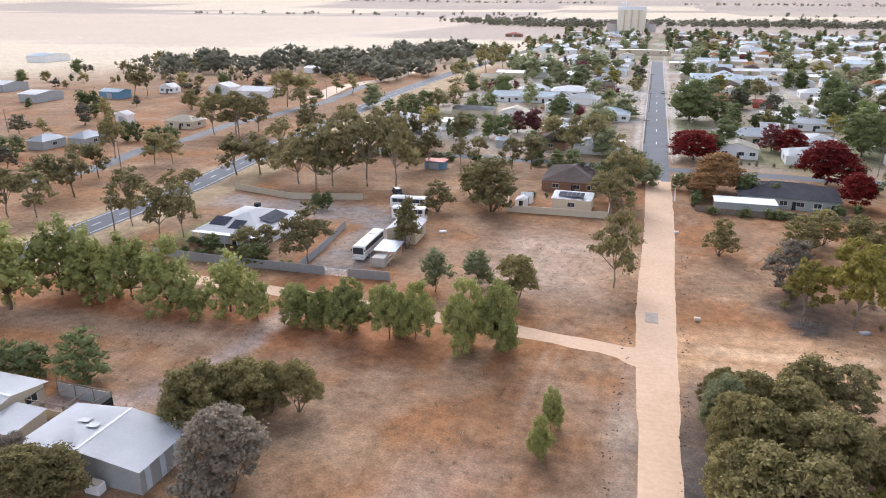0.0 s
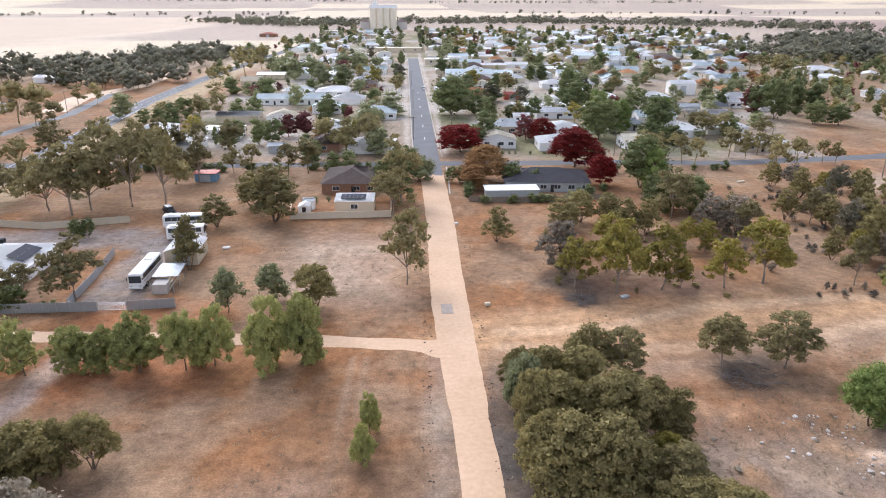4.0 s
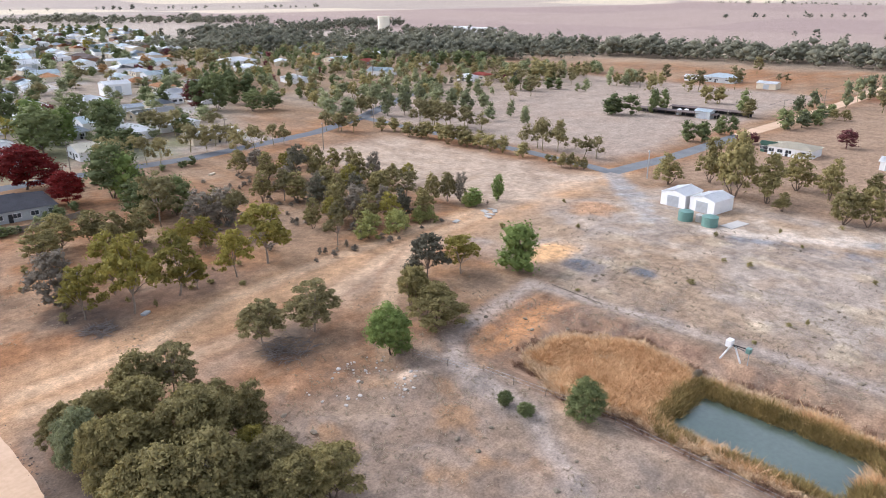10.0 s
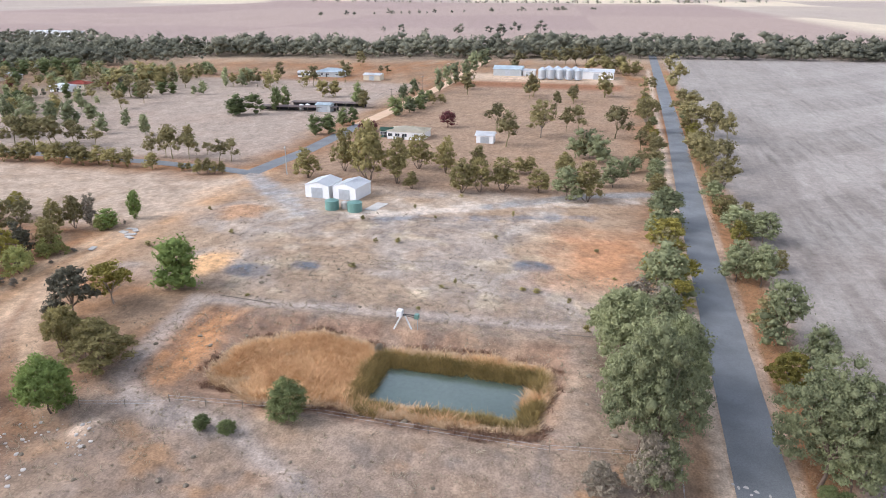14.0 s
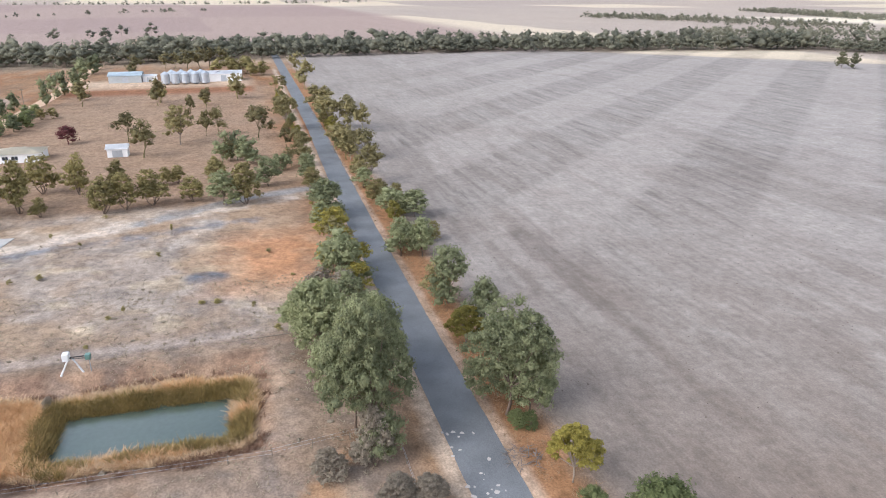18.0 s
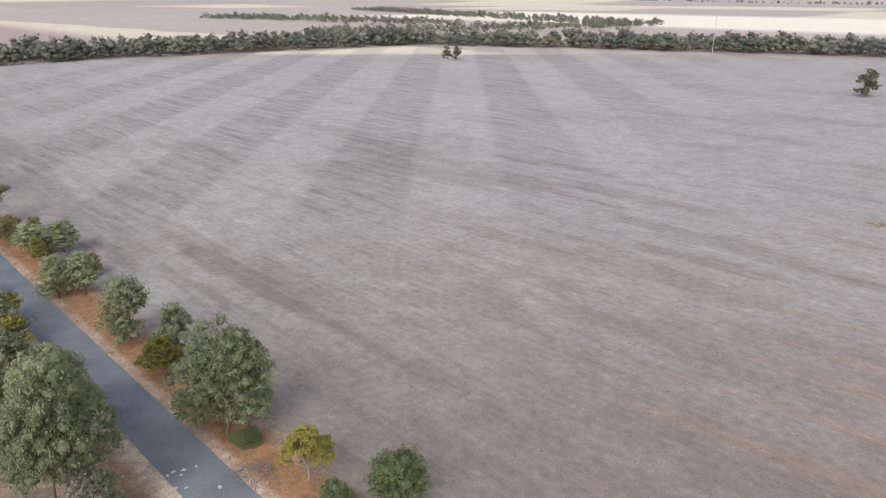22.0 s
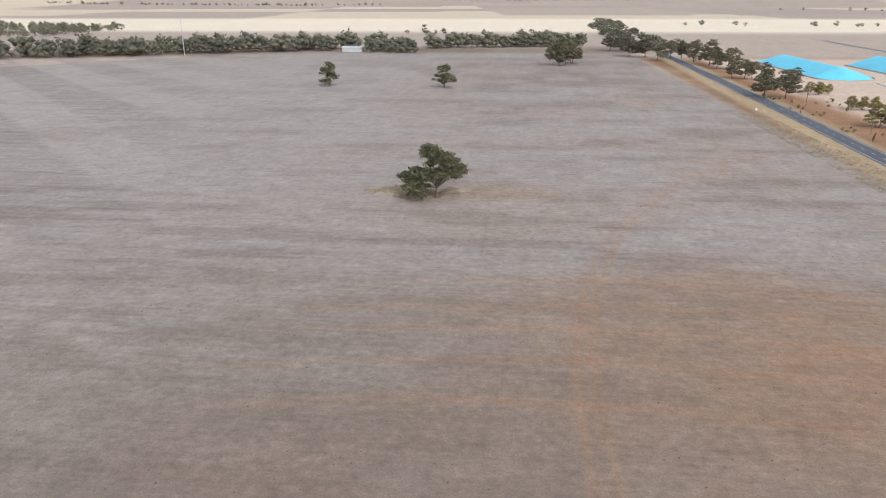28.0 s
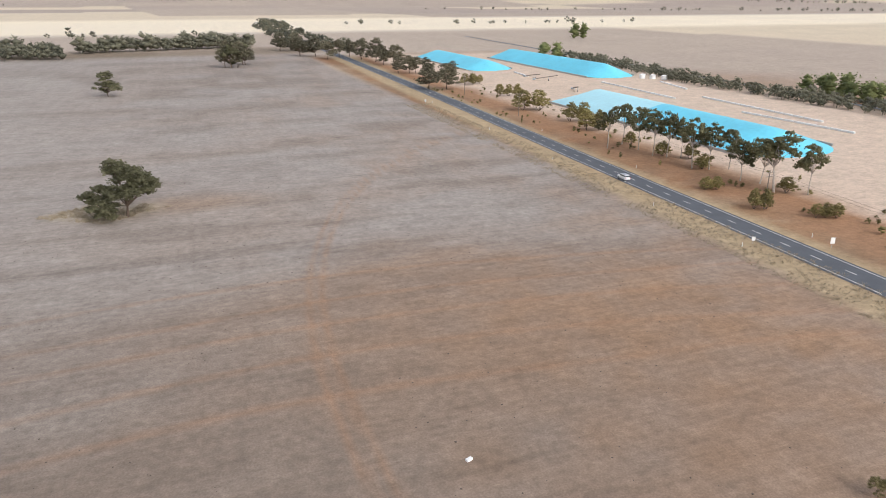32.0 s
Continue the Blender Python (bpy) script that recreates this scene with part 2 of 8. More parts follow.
def add_box(bm, size, at=(0, 0, 0), turn=(0, 0, 0), bevel=0.0):
    made = bmesh.ops.create_cube(bm, size=1.0, matrix=pose(*at, *turn) @ Matrix.Diagonal((*size, 1)))
    if bevel:
        edges = list({e for v in made["verts"] for e in v.link_edges})
        bmesh.ops.bevel(bm, geom=edges, offset=bevel, segments=1, affect="EDGES")
    return bm


def box(size, at=(0, 0, 0), turn=(0, 0, 0), bevel=0.0):
    return add_box(bmesh.new(), size, at, turn, bevel)


def rod(r0, r1, h, at=(0, 0, 0), turn=(0, 0, 0), sides=12):
    """A cone frustum that stands on its place."""
    bm = bmesh.new()
    bmesh.ops.create_cone(bm, cap_ends=True, segments=sides, radius1=r0, radius2=r1, depth=h, matrix=pose(*at, *turn) @ pose(0, 0, h / 2))
    return bm


def fbm(x, y, size, seed=0, octaves=4):
    """Smooth noise from 0 to 1 over arrays."""
    total, amp, norm = 0.0, 1.0, 0.0
    for k in range(octaves):
        u, v = x / size * 2**k + 17.3 * seed, y / size * 2**k + 9.1 * seed + 5.7 * k
        i, j = np.floor(u), np.floor(v)
        fu, fv = u - i, v - j
        fu, fv = fu * fu * (3 - 2 * fu), fv * fv * (3 - 2 * fv)

        def lattice(a, b):
            h = np.sin(a * 127.1 + b * 311.7 + seed * 74.7 + k * 13.1) * 43758.5453
            return h - np.floor(h)

        total = total + amp * ((lattice(i, j) * (1 - fu) + lattice(i + 1, j) * fu) * (1 - fv) + (lattice(i, j + 1) * (1 - fu) + lattice(i + 1, j + 1) * fu) * fv)
        norm, amp = norm + amp, amp * 0.5
    return total / norm


def step(d, soft):
    """1 inside (d below 0), 0 outside, with a soft edge."""
    return np.clip(0.5 - d / (2 * soft), 0, 1)


def d_line(x, y, ax, ay, bx, by):
    t = np.clip(((x - ax) * (bx - ax) + (y - ay) * (by - ay)) / ((bx - ax) ** 2 + (by - ay) ** 2), 0, 1)
    return np.hypot(x - ax - t * (bx - ax), y - ay - t * (by - ay))


def d_box(x, y, x0, x1, y0, y1):
    dx, dy = np.abs(x - (x0 + x1) / 2) - (x1 - x0) / 2, np.abs(y - (y0 + y1) / 2) - (y1 - y0) / 2
    return np.hypot(np.maximum(dx, 0), np.maximum(dy, 0)) + np.minimum(np.maximum(dx, dy), 0)


# ---------------- the ground ----------------
POND = (67.4, 76.8, 15.3, 35.5)


def relief(x, y):
    """Height of the ground: flat plain, the dam's hollow and banks, spoil heaps."""
    d = d_box(x, y, *POND)
    hollow = d_box(x, y, 65, 81, 14, 58)
    basin = d_box(x, y, 61, 87.5, 9.5, 71) + 3.0 * (fbm(x, y, 9, 23, 2) - 0.5)
    z = -1.5 * step(d - 0.6, 1.6) - 0.5 * step(hollow, 3.0) - 0.85 * step(basin + 2.0, 2.2)
    z = z + 0.5 * np.exp(-(((hollow - 7) / 3.0) ** 2)) * step(d_box(x, y, 50, 95, -2, 75), 4)
    ridge = step(d_box(x, y, 28, 58, 8, 70), 6)
    z = z + ridge * 1.5 * (fbm(x * 0.75 + y * 0.66, (y * 0.75 - x * 0.66) * 0.25, 3.2, 3, 3) - 0.5)
    for cx, cy, r, h in ((50.5, 67, 2.2, 0.9), (38.5, 77, 2.4, 0.7), (139, 95, 5.5, 1.1), (108, 84, 6, 0.35)):
        z = z + h * np.exp(-((x - cx) ** 2 + (y - cy) ** 2) / r**2) * (0.7 + 0.6 * fbm(x, y, 1.6, 8, 2))
    rise = np.clip((np.hypot(x, y) - 3300) / 1640, 0, 1)
    return z + 47 * rise * rise * (3 - 2 * rise)


def z_at(x, y):
    return float(relief(np.array([float(x)]), np.array([float(y)]))[0])


def ground_colour(x, y):
    """Base colour of the soil, stubble and dry grass, zone by zone."""
    n1, n2, n3, n4 = fbm(x, y, 38, 1), fbm(x, y, 9, 2), fbm(x, y, 90, 4), fbm(x, y, 3.0, 6, 3)

    def lay(c, colour, mask):
        return c + (np.array(colour) - c) * np.clip(mask, 0, 1)[..., None]

    c = np.broadcast_to(np.array((0.31, 0.188, 0.105)), (*x.shape, 3)).copy()
    c = lay(c, (0.3, 0.145, 0.065), step(0.48 - n1, 0.1) * 0.9)
    c = lay(c, (0.38, 0.28, 0.19), step(0.57 - n2, 0.07) * 0.45)
    c = lay(c, (0.21, 0.135, 0.085), step(0.54 - fbm(x, y, 14, 9), 0.07) * 0.55)
    # red verge along the pines and the yard fence
    verge = np.minimum(d_box(x, y, -125, -34, 82, 95), d_box(x, y, -62, -36, 104, 116))
    c = lay(c, (0.34, 0.14, 0.06), step(verge + 5 * (n2 - 0.5), 3) * 0.75)
    # gravel of the bus yard, drive and lane
    c = lay(c, (0.25, 0.225, 0.21), step(d_box(x, y, -65, -54, 112, 152) + 4 * (n4 - 0.5), 1.5) * 0.9)
    c = lay(c, (0.33, 0.3, 0.28), step(d_box(x, y, -110, -64, 143, 155) + 5 * (n4 - 0.5), 2) * 0.8)
    c = lay(c, (0.12, 0.17, 0.05), step(d_box(x, y, -102, -96, 118, 134) + 3 * (n4 - 0.5), 1.5) * 0.6)
    # pale open block north of the side track
    c = lay(c, (0.5, 0.4, 0.31), step(d_box(x, y, -33, -8, 112, 148) + 18 * (n2 - 0.5), 5) * 0.55)
    # pale grass strips on the near block
    c = lay(c, (0.45, 0.39, 0.33), step(d_box(x, y, -24, -18, 30, 62) + 9 * (n2 - 0.5), 4) * 0.4)
    c = lay(c, (0.44, 0.39, 0.34), step(d_box(x, y, -2.4, 0.6, -6, 94) + 4 * (n4 - 0.5), 1.6) * 0.4)
    c = lay(c, (0.2, 0.18, 0.15), step(d_box(x, y, 5.0, 8.5, 20, 95) + 4 * (n4 - 0.5), 1.5) * 0.6)
    # sandy fork between the dirt road and the scrub
    fork = np.minimum(d_line(x, y, 6, 100, 50, 109), d_line(x, y, 50, 109, 175, 112))
    c = lay(c, (0.52, 0.32, 0.175), step(fork - 7 + 7 * (n2 - 0.5), 3) * 0.9)
    c = lay(c, (0.38, 0.3, 0.23), step(d_line(x, y, 30, 88, 90, 106) - 3 + 4 * (n2 - 0.5), 3) * 0.5)
    # pale wheel tracks over the fork and across the near block
    for line in (((9, 101), (27, 102.5), (43, 109.8), (68, 113.3), (102, 115.5), (150, 113), (175, 112)), ((9, 96), (28, 94.5), (55, 97), (82.6, 107.6), (97, 109.2), (120, 112)),
                 ((52, 74), (62, 86), (74, 98), (92, 108))):
        far_off = np.minimum.reduce([d_line(x, y, *p, *q) for p, q in zip(line, line[1:])])
        c = lay(c, (0.6, 0.42, 0.27), step(far_off - 1.7 + 2.4 * (n4 - 0.5), 0.9) * 0.6)
        c = lay(c, (0.34, 0.2, 0.115), step(np.abs(far_off - 2.6) - 0.4 + 1.8 * (n4 - 0.5), 0.5) * 0.5)
    lane = np.minimum.reduce([d_line(x, y, -56, 97, -58, 86), d_line(x, y, -58, 86, -58, 74), d_line(x, y, -58, 74, -63, 63), d_line(x, y, -63, 63, -74, 58)])
    c = lay(c, (0.43, 0.34, 0.29), step(lane - 2.0 + 2.5 * (n4 - 0.5), 1.0) * 0.75)
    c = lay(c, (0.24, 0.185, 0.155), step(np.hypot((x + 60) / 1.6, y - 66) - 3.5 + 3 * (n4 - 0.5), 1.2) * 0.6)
    c = lay(c, (0.42, 0.31, 0.22), step(d_line(x, y, -110, 78, -62, 82) - 3.2 + 7 * (n2 - 0.5), 2.0) * 0.55)
    for o in (-0.9, 0.9):
        c = lay(c, (0.47, 0.36, 0.26), step(np.abs(d_line(x, y, -14 + o, 20, -13 + o, 93)) - 0.3 + 0.6 * (n4 - 0.5), 0.35) * 0.35)
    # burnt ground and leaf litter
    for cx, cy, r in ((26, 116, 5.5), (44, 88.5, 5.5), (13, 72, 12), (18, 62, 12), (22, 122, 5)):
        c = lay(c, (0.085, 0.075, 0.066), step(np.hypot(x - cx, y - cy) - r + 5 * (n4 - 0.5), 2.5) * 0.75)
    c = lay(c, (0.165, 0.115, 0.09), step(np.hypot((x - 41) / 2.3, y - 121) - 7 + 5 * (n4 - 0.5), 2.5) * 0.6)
    # grey grassy rise above the dam
    c = lay(c, (0.31, 0.232, 0.172), step(d_box(x, y, 27, 60, -4, 72) + 8 * (n2 - 0.5), 3) * 0.9)
    c = lay(c, (0.3, 0.222, 0.16), step(d_box(x, y, 56, 118, -4, 74) + 10 * (n2 - 0.5), 4) * 0.85)
    c = lay(c, (0.24, 0.185, 0.145), step(0.53 - n4, 0.06) * step(d_box(x, y, 26, 118, -4, 76), 4) * 0.45)
    c = lay(c, (0.4, 0.22, 0.1), step(0.62 - fbm(x, y, 7, 11), 0.05) * step(d_box(x, y, 30, 62, -2, 72), 4) * 0.6)
    basin = d_box(x, y, 61, 87.5, 9.5, 71) + 3.0 * (fbm(x, y, 9, 23, 2) - 0.5)
    c = lay(c, (0.33, 0.2, 0.125), step(basin - 0.2 + 1.5 * (n4 - 0.5), 1.0) * 0.75)
    c = lay(c, (0.5, 0.25, 0.11), step(d_line(x, y, 66, 66.5, 84, 69) - 4.5 + 4 * (n4 - 0.5), 2.0) * 0.85)
    c = lay(c, (0.17, 0.105, 0.075), step(0.55 - fbm(x, y, 2.2, 27, 3), 0.06) * step(np.abs(basin + 3.5) - 3.0, 1.2) * step(80 - x, 3) * 0.75)
    c = lay(c, (0.17, 0.115, 0.085), step(np.abs(basin + 0.4) - 0.7 + 1.6 * (n4 - 0.5), 0.7) * step(0.5 - n2, 0.08) * 0.7)
    # worn grey track round the dam, along the pipe
    loop = np.minimum(np.minimum(d_line(x, y, 44, 32, 54.4, 48), d_line(x, y, 54.4, 48, 57, 64)), np.minimum(d_line(x, y, 57, 64, 64, 72), d_line(x, y, 64, 72, 90, 76)))
    loop = np.minimum(loop, np.minimum(d_line(x, y, 90, 76, 93, 40), d_line(x, y, 93, 40, 95, 2)))
    c = lay(c, (0.4, 0.335, 0.285), step(loop - 1.9 + 1.6 * (n4 - 0.5), 0.9) * 0.7)
    c = lay(c, (0.25, 0.19, 0.15), step(np.abs(loop - 2.2) - 0.35 + 1.0 * (n4 - 0.5), 0.4) * 0.5)
    # hard-stand beside the sheds: pale clay, spilt grey gravel
    yard = step(d_box(x, y, 98, 172, 2, 104) + 14 * (n2 - 0.5), 6)
    c = lay(c, (0.375, 0.272, 0.182), yard * 0.85)
    c = lay(c, (0.54, 0.46, 0.375), yard * step(0.55 - fbm(x, y, 12, 61), 0.06) * step(np.minimum(d_box(x, y, 138, 176, 0, 72), d_box(x, y, 118, 150, 60, 92)), 6) * 0.5)
    c = lay(c, (0.37, 0.34, 0.31), yard * step(0.56 - fbm(x, y, 22, 13), 0.05) * 0.5)
    pale_way = np.minimum(np.minimum(d_line(x, y, 144, 67, 152, 50), d_line(x, y, 152, 50, 159, 37)), d_line(x, y, 159, 36, 175, -1))
    c = lay(c, (0.66, 0.56, 0.46), step(pale_way - 2.6 + 10 * (n4 - 0.5), 1.4) * 0.65)
    c = lay(c, (0.19, 0.2, 0.22), step(np.minimum(d_line(x, y, 143, 60, 152, 26), d_line(x, y, 152, 26, 156, 10)) - 1.5 + 6 * (n4 - 0.5), 1.2) * 0.75)
    c = lay(c, (0.33, 0.32, 0.31), step(d_line(x, y, 175, 112, 158, 96) - 3.2 + 3 * (n4 - 0.5), 1.5) * 0.8)
    c = lay(c, (0.36, 0.34, 0.32), step(d_line(x, y, 158, 96, 143, 80) - 3.0 + 4 * (n4 - 0.5), 1.8) * 0.7)
    c = lay(c, (0.5, 0.4, 0.27), step(0.6 - fbm(x, y, 6, 57), 0.05) * step(d_box(x, y, 96, 146, 2, 80), 6) * 0.6)
    c = lay(c, (0.15, 0.13, 0.115), step(0.66 - fbm(x, y, 2.6, 59, 2), 0.04) * step(d_box(x, y, 30, 150, -4, 80), 6) * 0.4)
    c = lay(c, (0.54, 0.25, 0.11), step(d_box(x, y, 112, 142, -2, 16) + 14 * (n2 - 0.5), 6) * 0.65)
    c = lay(c, (0.66, 0.4, 0.2), step(np.hypot((x - 106) / 1.3, y - 84) - 5 + 4 * (n4 - 0.5), 1.5))
    for cx, cy, r in ((104.5, 74.5, 3.6), (110, 64, 2.5), (121, 20, 3)):
        c = lay(c, (0.13, 0.14, 0.16), step(np.hypot(x - cx, (y - cy) * 0.8) - r + 3 * (n4 - 0.5), 0.8) * 0.9)
    c = lay(c, (0.48, 0.27, 0.14), step(np.hypot(x - 139, y - 95) - 6 + 4 * (n4 - 0.5), 1.5) * 0.8)
    c = lay(c, (0.36, 0.19, 0.1), step(np.hypot(x - 38.5, y - 77) - 2.6 + 2 * (n4 - 0.5), 0.8) * 0.85)
    c = lay(c, (0.6, 0.45, 0.33), step(np.hypot((x - 50.5) * 0.8, y - 67) - 2.2 + 2 * (n4 - 0.5), 0.8) * 0.85)
    # clearing behind the scrub
    c = lay(c, (0.46, 0.36, 0.27), step(d_box(x, y, 122, 168, 112, 205) + 14 * (n2 - 0.5), 5) * 0.85)
    # dry paddocks to the east
    c = lay(c, (0.385, 0.315, 0.255), step(d_box(x, y, 186, 400, 122, 330) + 9 * (n2 - 0.5), 6) * 0.8)
    c = lay(c, (0.325, 0.225, 0.15), step(d_box(x, y, 176, 420, 0, 104) + 9 * (n2 - 0.5), 6) * 0.8)
    c = lay(c, (0.27, 0.12, 0.06), step(d_box(x, y, 398, 424, 6, 104), 2) * 0.9)
    c = lay(c, (0.62, 0.47, 0.33), step(d_box(x, y, 428, 470, 8, 116) + 8 * (n2 - 0.5), 5) * 0.8)
    # the big paddock south of the sealed road: grey stubble, worked strips, red soil in the west
    pad = step(np.maximum(d_box(x, y, -118, 640, -690, -25), (x + y * -1.0 - 905) * 0.7), 3)
    c = lay(c, (0.315, 0.27, 0.232), pad)
    c = lay(c, (0.24, 0.2, 0.168), pad * step(0.52 - n1, 0.08) * 0.5)
    c = lay(c, (0.35, 0.31, 0.27), pad * step(0.55 - fbm(x, y * 2.2, 30, 15), 0.06) * 0.5)
    red = step(x - 22 + 0.16 * (y + 100) + 60 * (n3 - 0.5), 40) * step(0.47 - fbm(x * 0.6 + y * 0.35, y * 1.4 - x * 0.3, 34, 19), 0.1)
    c = lay(c, (0.3, 0.205, 0.135), pad * red * step(x - 60, 40) * 0.35)
    c = lay(c, (0.34, 0.2, 0.11), pad * red * step(x + 35, 30) * step(0.56 - n2, 0.09) * 0.32)
    c = lay(c, (0.37, 0.33, 0.3), pad * step(y + 130 + 50 * (n3 - 0.5), 60) * 0.45)
    streak = step(0.56 - fbm(x * 0.16, y * 1.5, 7, 51, 4), 0.05) * step(np.abs(y + 46 + 6 * (n1 - 0.5)) - 9, 5)
    c = lay(c, (0.17, 0.14, 0.118), pad * streak * step(12 - x, 20) * 0.6)
    c = lay(c, (0.2, 0.165, 0.138), pad * step(0.6 - fbm(x * 0.2, y * 1.3, 9, 53, 4), 0.05) * 0.45)
    c = lay(c, (0.43, 0.385, 0.335), pad * step(0.62 - fbm(x * 0.5, y * 1.5, 4, 55, 3), 0.04) * step(np.hypot(x - 66, y + 68) - 26, 14) * 0.45)
    # browner oval just west of the lone tree
    c = lay(c, (0.3, 0.2, 0.13), pad * step(np.hypot((x + 2) / 2.2, y + 176) - 8 + 4 * (n2 - 0.5), 4) * 0.55)
    c = lay(c, (0.33, 0.2, 0.115), pad * step(np.hypot((x + 62) / 1.3, y + 50) - 52 + 60 * (n1 - 0.5), 26) * (0.35 + 0.65 * n2))
    c = lay(c, (0.5, 0.42, 0.31), step(np.abs((y + 175) * 1.6) + np.abs(x - 18) - 16 + 5 * (n4 - 0.5), 2.5) * 0.7)
    c = lay(c, (0.225, 0.178, 0.14), pad * step(np.hypot(x - 5, (y + 40) * 1.2) - 66 + 50 * (n1 - 0.5), 40) * 0.75)
    # paler with distance: stubble tone, and far haze put into the colour
    c = lay(c, (0.37, 0.33, 0.29), pad * step(230 - np.hypot(x - 10, y - 10) + 60 * (n1 - 0.5), 110) * step(100 - x, 90) * 0.5)
    # faint wheel tracks that swing round the headland
    for o in (0.0, 2.6):
        bow = np.abs(np.hypot(x + 250 + o, y + 62) - 232)
        c = lay(c, (0.36, 0.2, 0.11), pad * step(bow - 0.5 + n4 - 0.5, 0.5) * step(y + 30, 20) * 0.35)
    for o in range(5):
        bow = np.abs(y + 70 + 11 * o - 0.0016 * (x + 20) ** 2 - 5 * fbm(x, y, 60, 40 + o, 2))
        c = lay(c, (0.37, 0.21, 0.12), pad * step(bow - 0.7 + n4 - 0.5, 0.6) * step(x - 30, 25) * 0.35)
    # headland and grass beside the highway
    c = lay(c, (0.33, 0.17, 0.08), step(d_box(x, y, -118, 520, -23.5, -17.5) + 3 * (n4 - 0.5), 1.2) * 0.85)
    c = lay(c, (0.55, 0.43, 0.32), step(d_box(x, y, -118, 520, -11.0, -8.6) + 1.5 * (n4 - 0.5), 0.8) * 0.85)
    c = lay(c, (0.52, 0.4, 0.3), step(d_box(x, y, -118, 520, -18.3, -16.9) + 1.0 * (n4 - 0.5), 0.6) * 0.75)
    c = lay(c, (0.3, 0.295, 0.285), step(np.minimum(d_line(x, y, 159, 36, 176, 12), d_line(x, y, 176, 12, 183, -10)) - 2.6 + 1.5 * (n4 - 0.5), 0.8) * 0.8)
    bend = -122 + np.where(y < 0, 0.04 * y, 0.0) - np.where(y > 180, 0.07 * (y - 180), 0)
    side = x - bend
    c = lay(c, (0.44, 0.34, 0.21), step(np.abs(side) - 11 + 3 * (n4 - 0.5), 2) * 0.85)
    c = lay(c, (0.35, 0.2, 0.115), step(np.abs(side + 34) - 18 + 12 * (n2 - 0.5), 4) * step(y + 20, 20) * 0.8)
    c = lay(c, (0.62, 0.49, 0.38), step(d_box(x, y, -330, -168, -640, -60) + 12 * (n2 - 0.5), 6) * 0.95)
    # the far plain: paddocks of tan, pink soil and pale stubble
    far = step(560 - np.hypot(x - 60, y - 40) - 60 * (n3 - 0.5), 90)
    cells = np.floor((x * 0.97 + y * 0.1) / 620 + 0.3) * 7.1 + np.floor((y * 0.98 - x * 0.09) / 480 + 0.1) * 3.7
    pick = np.modf(np.abs(np.sin(cells) * 437.58))[0]
    # tan and pink tones greyed, with distance haze put into the soil colour
    fc = np.array((0.45, 0.37, 0.295)) + (np.array((0.38, 0.31, 0.265)) - np.array((0.45, 0.37, 0.295))) * pick[..., None]
    fc = np.where((pick > 0.74)[..., None], np.array((0.62, 0.52, 0.38)), fc)
    keep = np.maximum(pad, step(d_box(x, y, -90, 120, 200, 1150), 20))
    keep = np.maximum(keep, step(d_box(x, y, -330, -118, -640, 40), 10))
    c = c + (fc - c) * (far * (1 - keep))[..., None]
    # north-west and south-west: sunlit fields, their brightness put into a pale stubble colour
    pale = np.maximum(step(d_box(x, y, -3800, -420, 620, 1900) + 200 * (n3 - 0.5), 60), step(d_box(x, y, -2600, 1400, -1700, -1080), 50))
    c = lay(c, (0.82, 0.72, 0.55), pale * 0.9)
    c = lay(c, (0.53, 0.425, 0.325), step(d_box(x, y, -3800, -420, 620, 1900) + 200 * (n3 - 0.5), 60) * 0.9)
    c = lay(c, (0.34, 0.245, 0.212), step(d_box(x, y, 640, 3400, -320, 1700), 30) * 0.85)
    town = step(np.maximum(d_box(x, y, -110, 390, 232, 1120), x - 130 - 0.42 * (y - 240)) + 30 * (n2 - 0.5), 10)
    c = lay(c, (0.33, 0.275, 0.21), town * 0.85)
    c = lay(c, (0.46, 0.43, 0.39), town * step(0.55 - fbm(x, y, 20, 63, 2), 0.03) * 0.7)
    c = lay(c, (0.16, 0.17, 0.075), town * step(0.66 - fbm(x, y, 26, 65, 2), 0.03) * 0.7)
    c = lay(c, (0.5, 0.44, 0.38), step(np.abs(np.abs(x + 3.5 + 0.0327 * (y - 240)) - 6.6) - 1.2, 0.5) * step(d_box(x, y, -60, 60, 236, 700), 4) * 0.7)
    c = lay(c, (0.27, 0.2, 0.13), step(d_box(x, y, 175, 430, 270, 640) + 60 * (n1 - 0.5), 25) * 0.6)
    # dead weeds in ragged patches over all the waste ground
    waste = step(d_box(x, y, -120, 176, -6, 215), 4) * (1 - step(loop - 1.5, 1.0) * 0.8) * (1 - step(fork - 8, 4) * 0.75)
    c = lay(c, (0.2, 0.13, 0.082), waste * step(0.58 - fbm(x, y, 4.5, 71, 3), 0.03) * 0.32)
    c = lay(c, (0.48, 0.34, 0.22), waste * step(0.63 - fbm(x * 0.7 + y * 0.4, y - x * 0.3, 6, 73, 3), 0.03) * 0.22)
    # leaf litter under the belts of trees
    for ax, ay, bx, by, wide in ((440, 470, 562, 395, 45), (562, 395, 590, 180, 45), (590, 180, 632, 45, 45), (645, 60, 668, -190, 52), (668, -190, 640, -330, 52),
                                 (650, -330, 600, -560, 55), (590, -590, 400, -655, 52), (400, -655, 235, -700, 56), (235, -700, 60, -716, 50), (60, -716, -110, -728, 42)):
        c = lay(c, (0.22, 0.17, 0.12), step(d_line(x, y, ax, ay, bx, by) - wide + 14 * (n2 - 0.5), 8) * 0.75 * (1 - pad * 0.8))
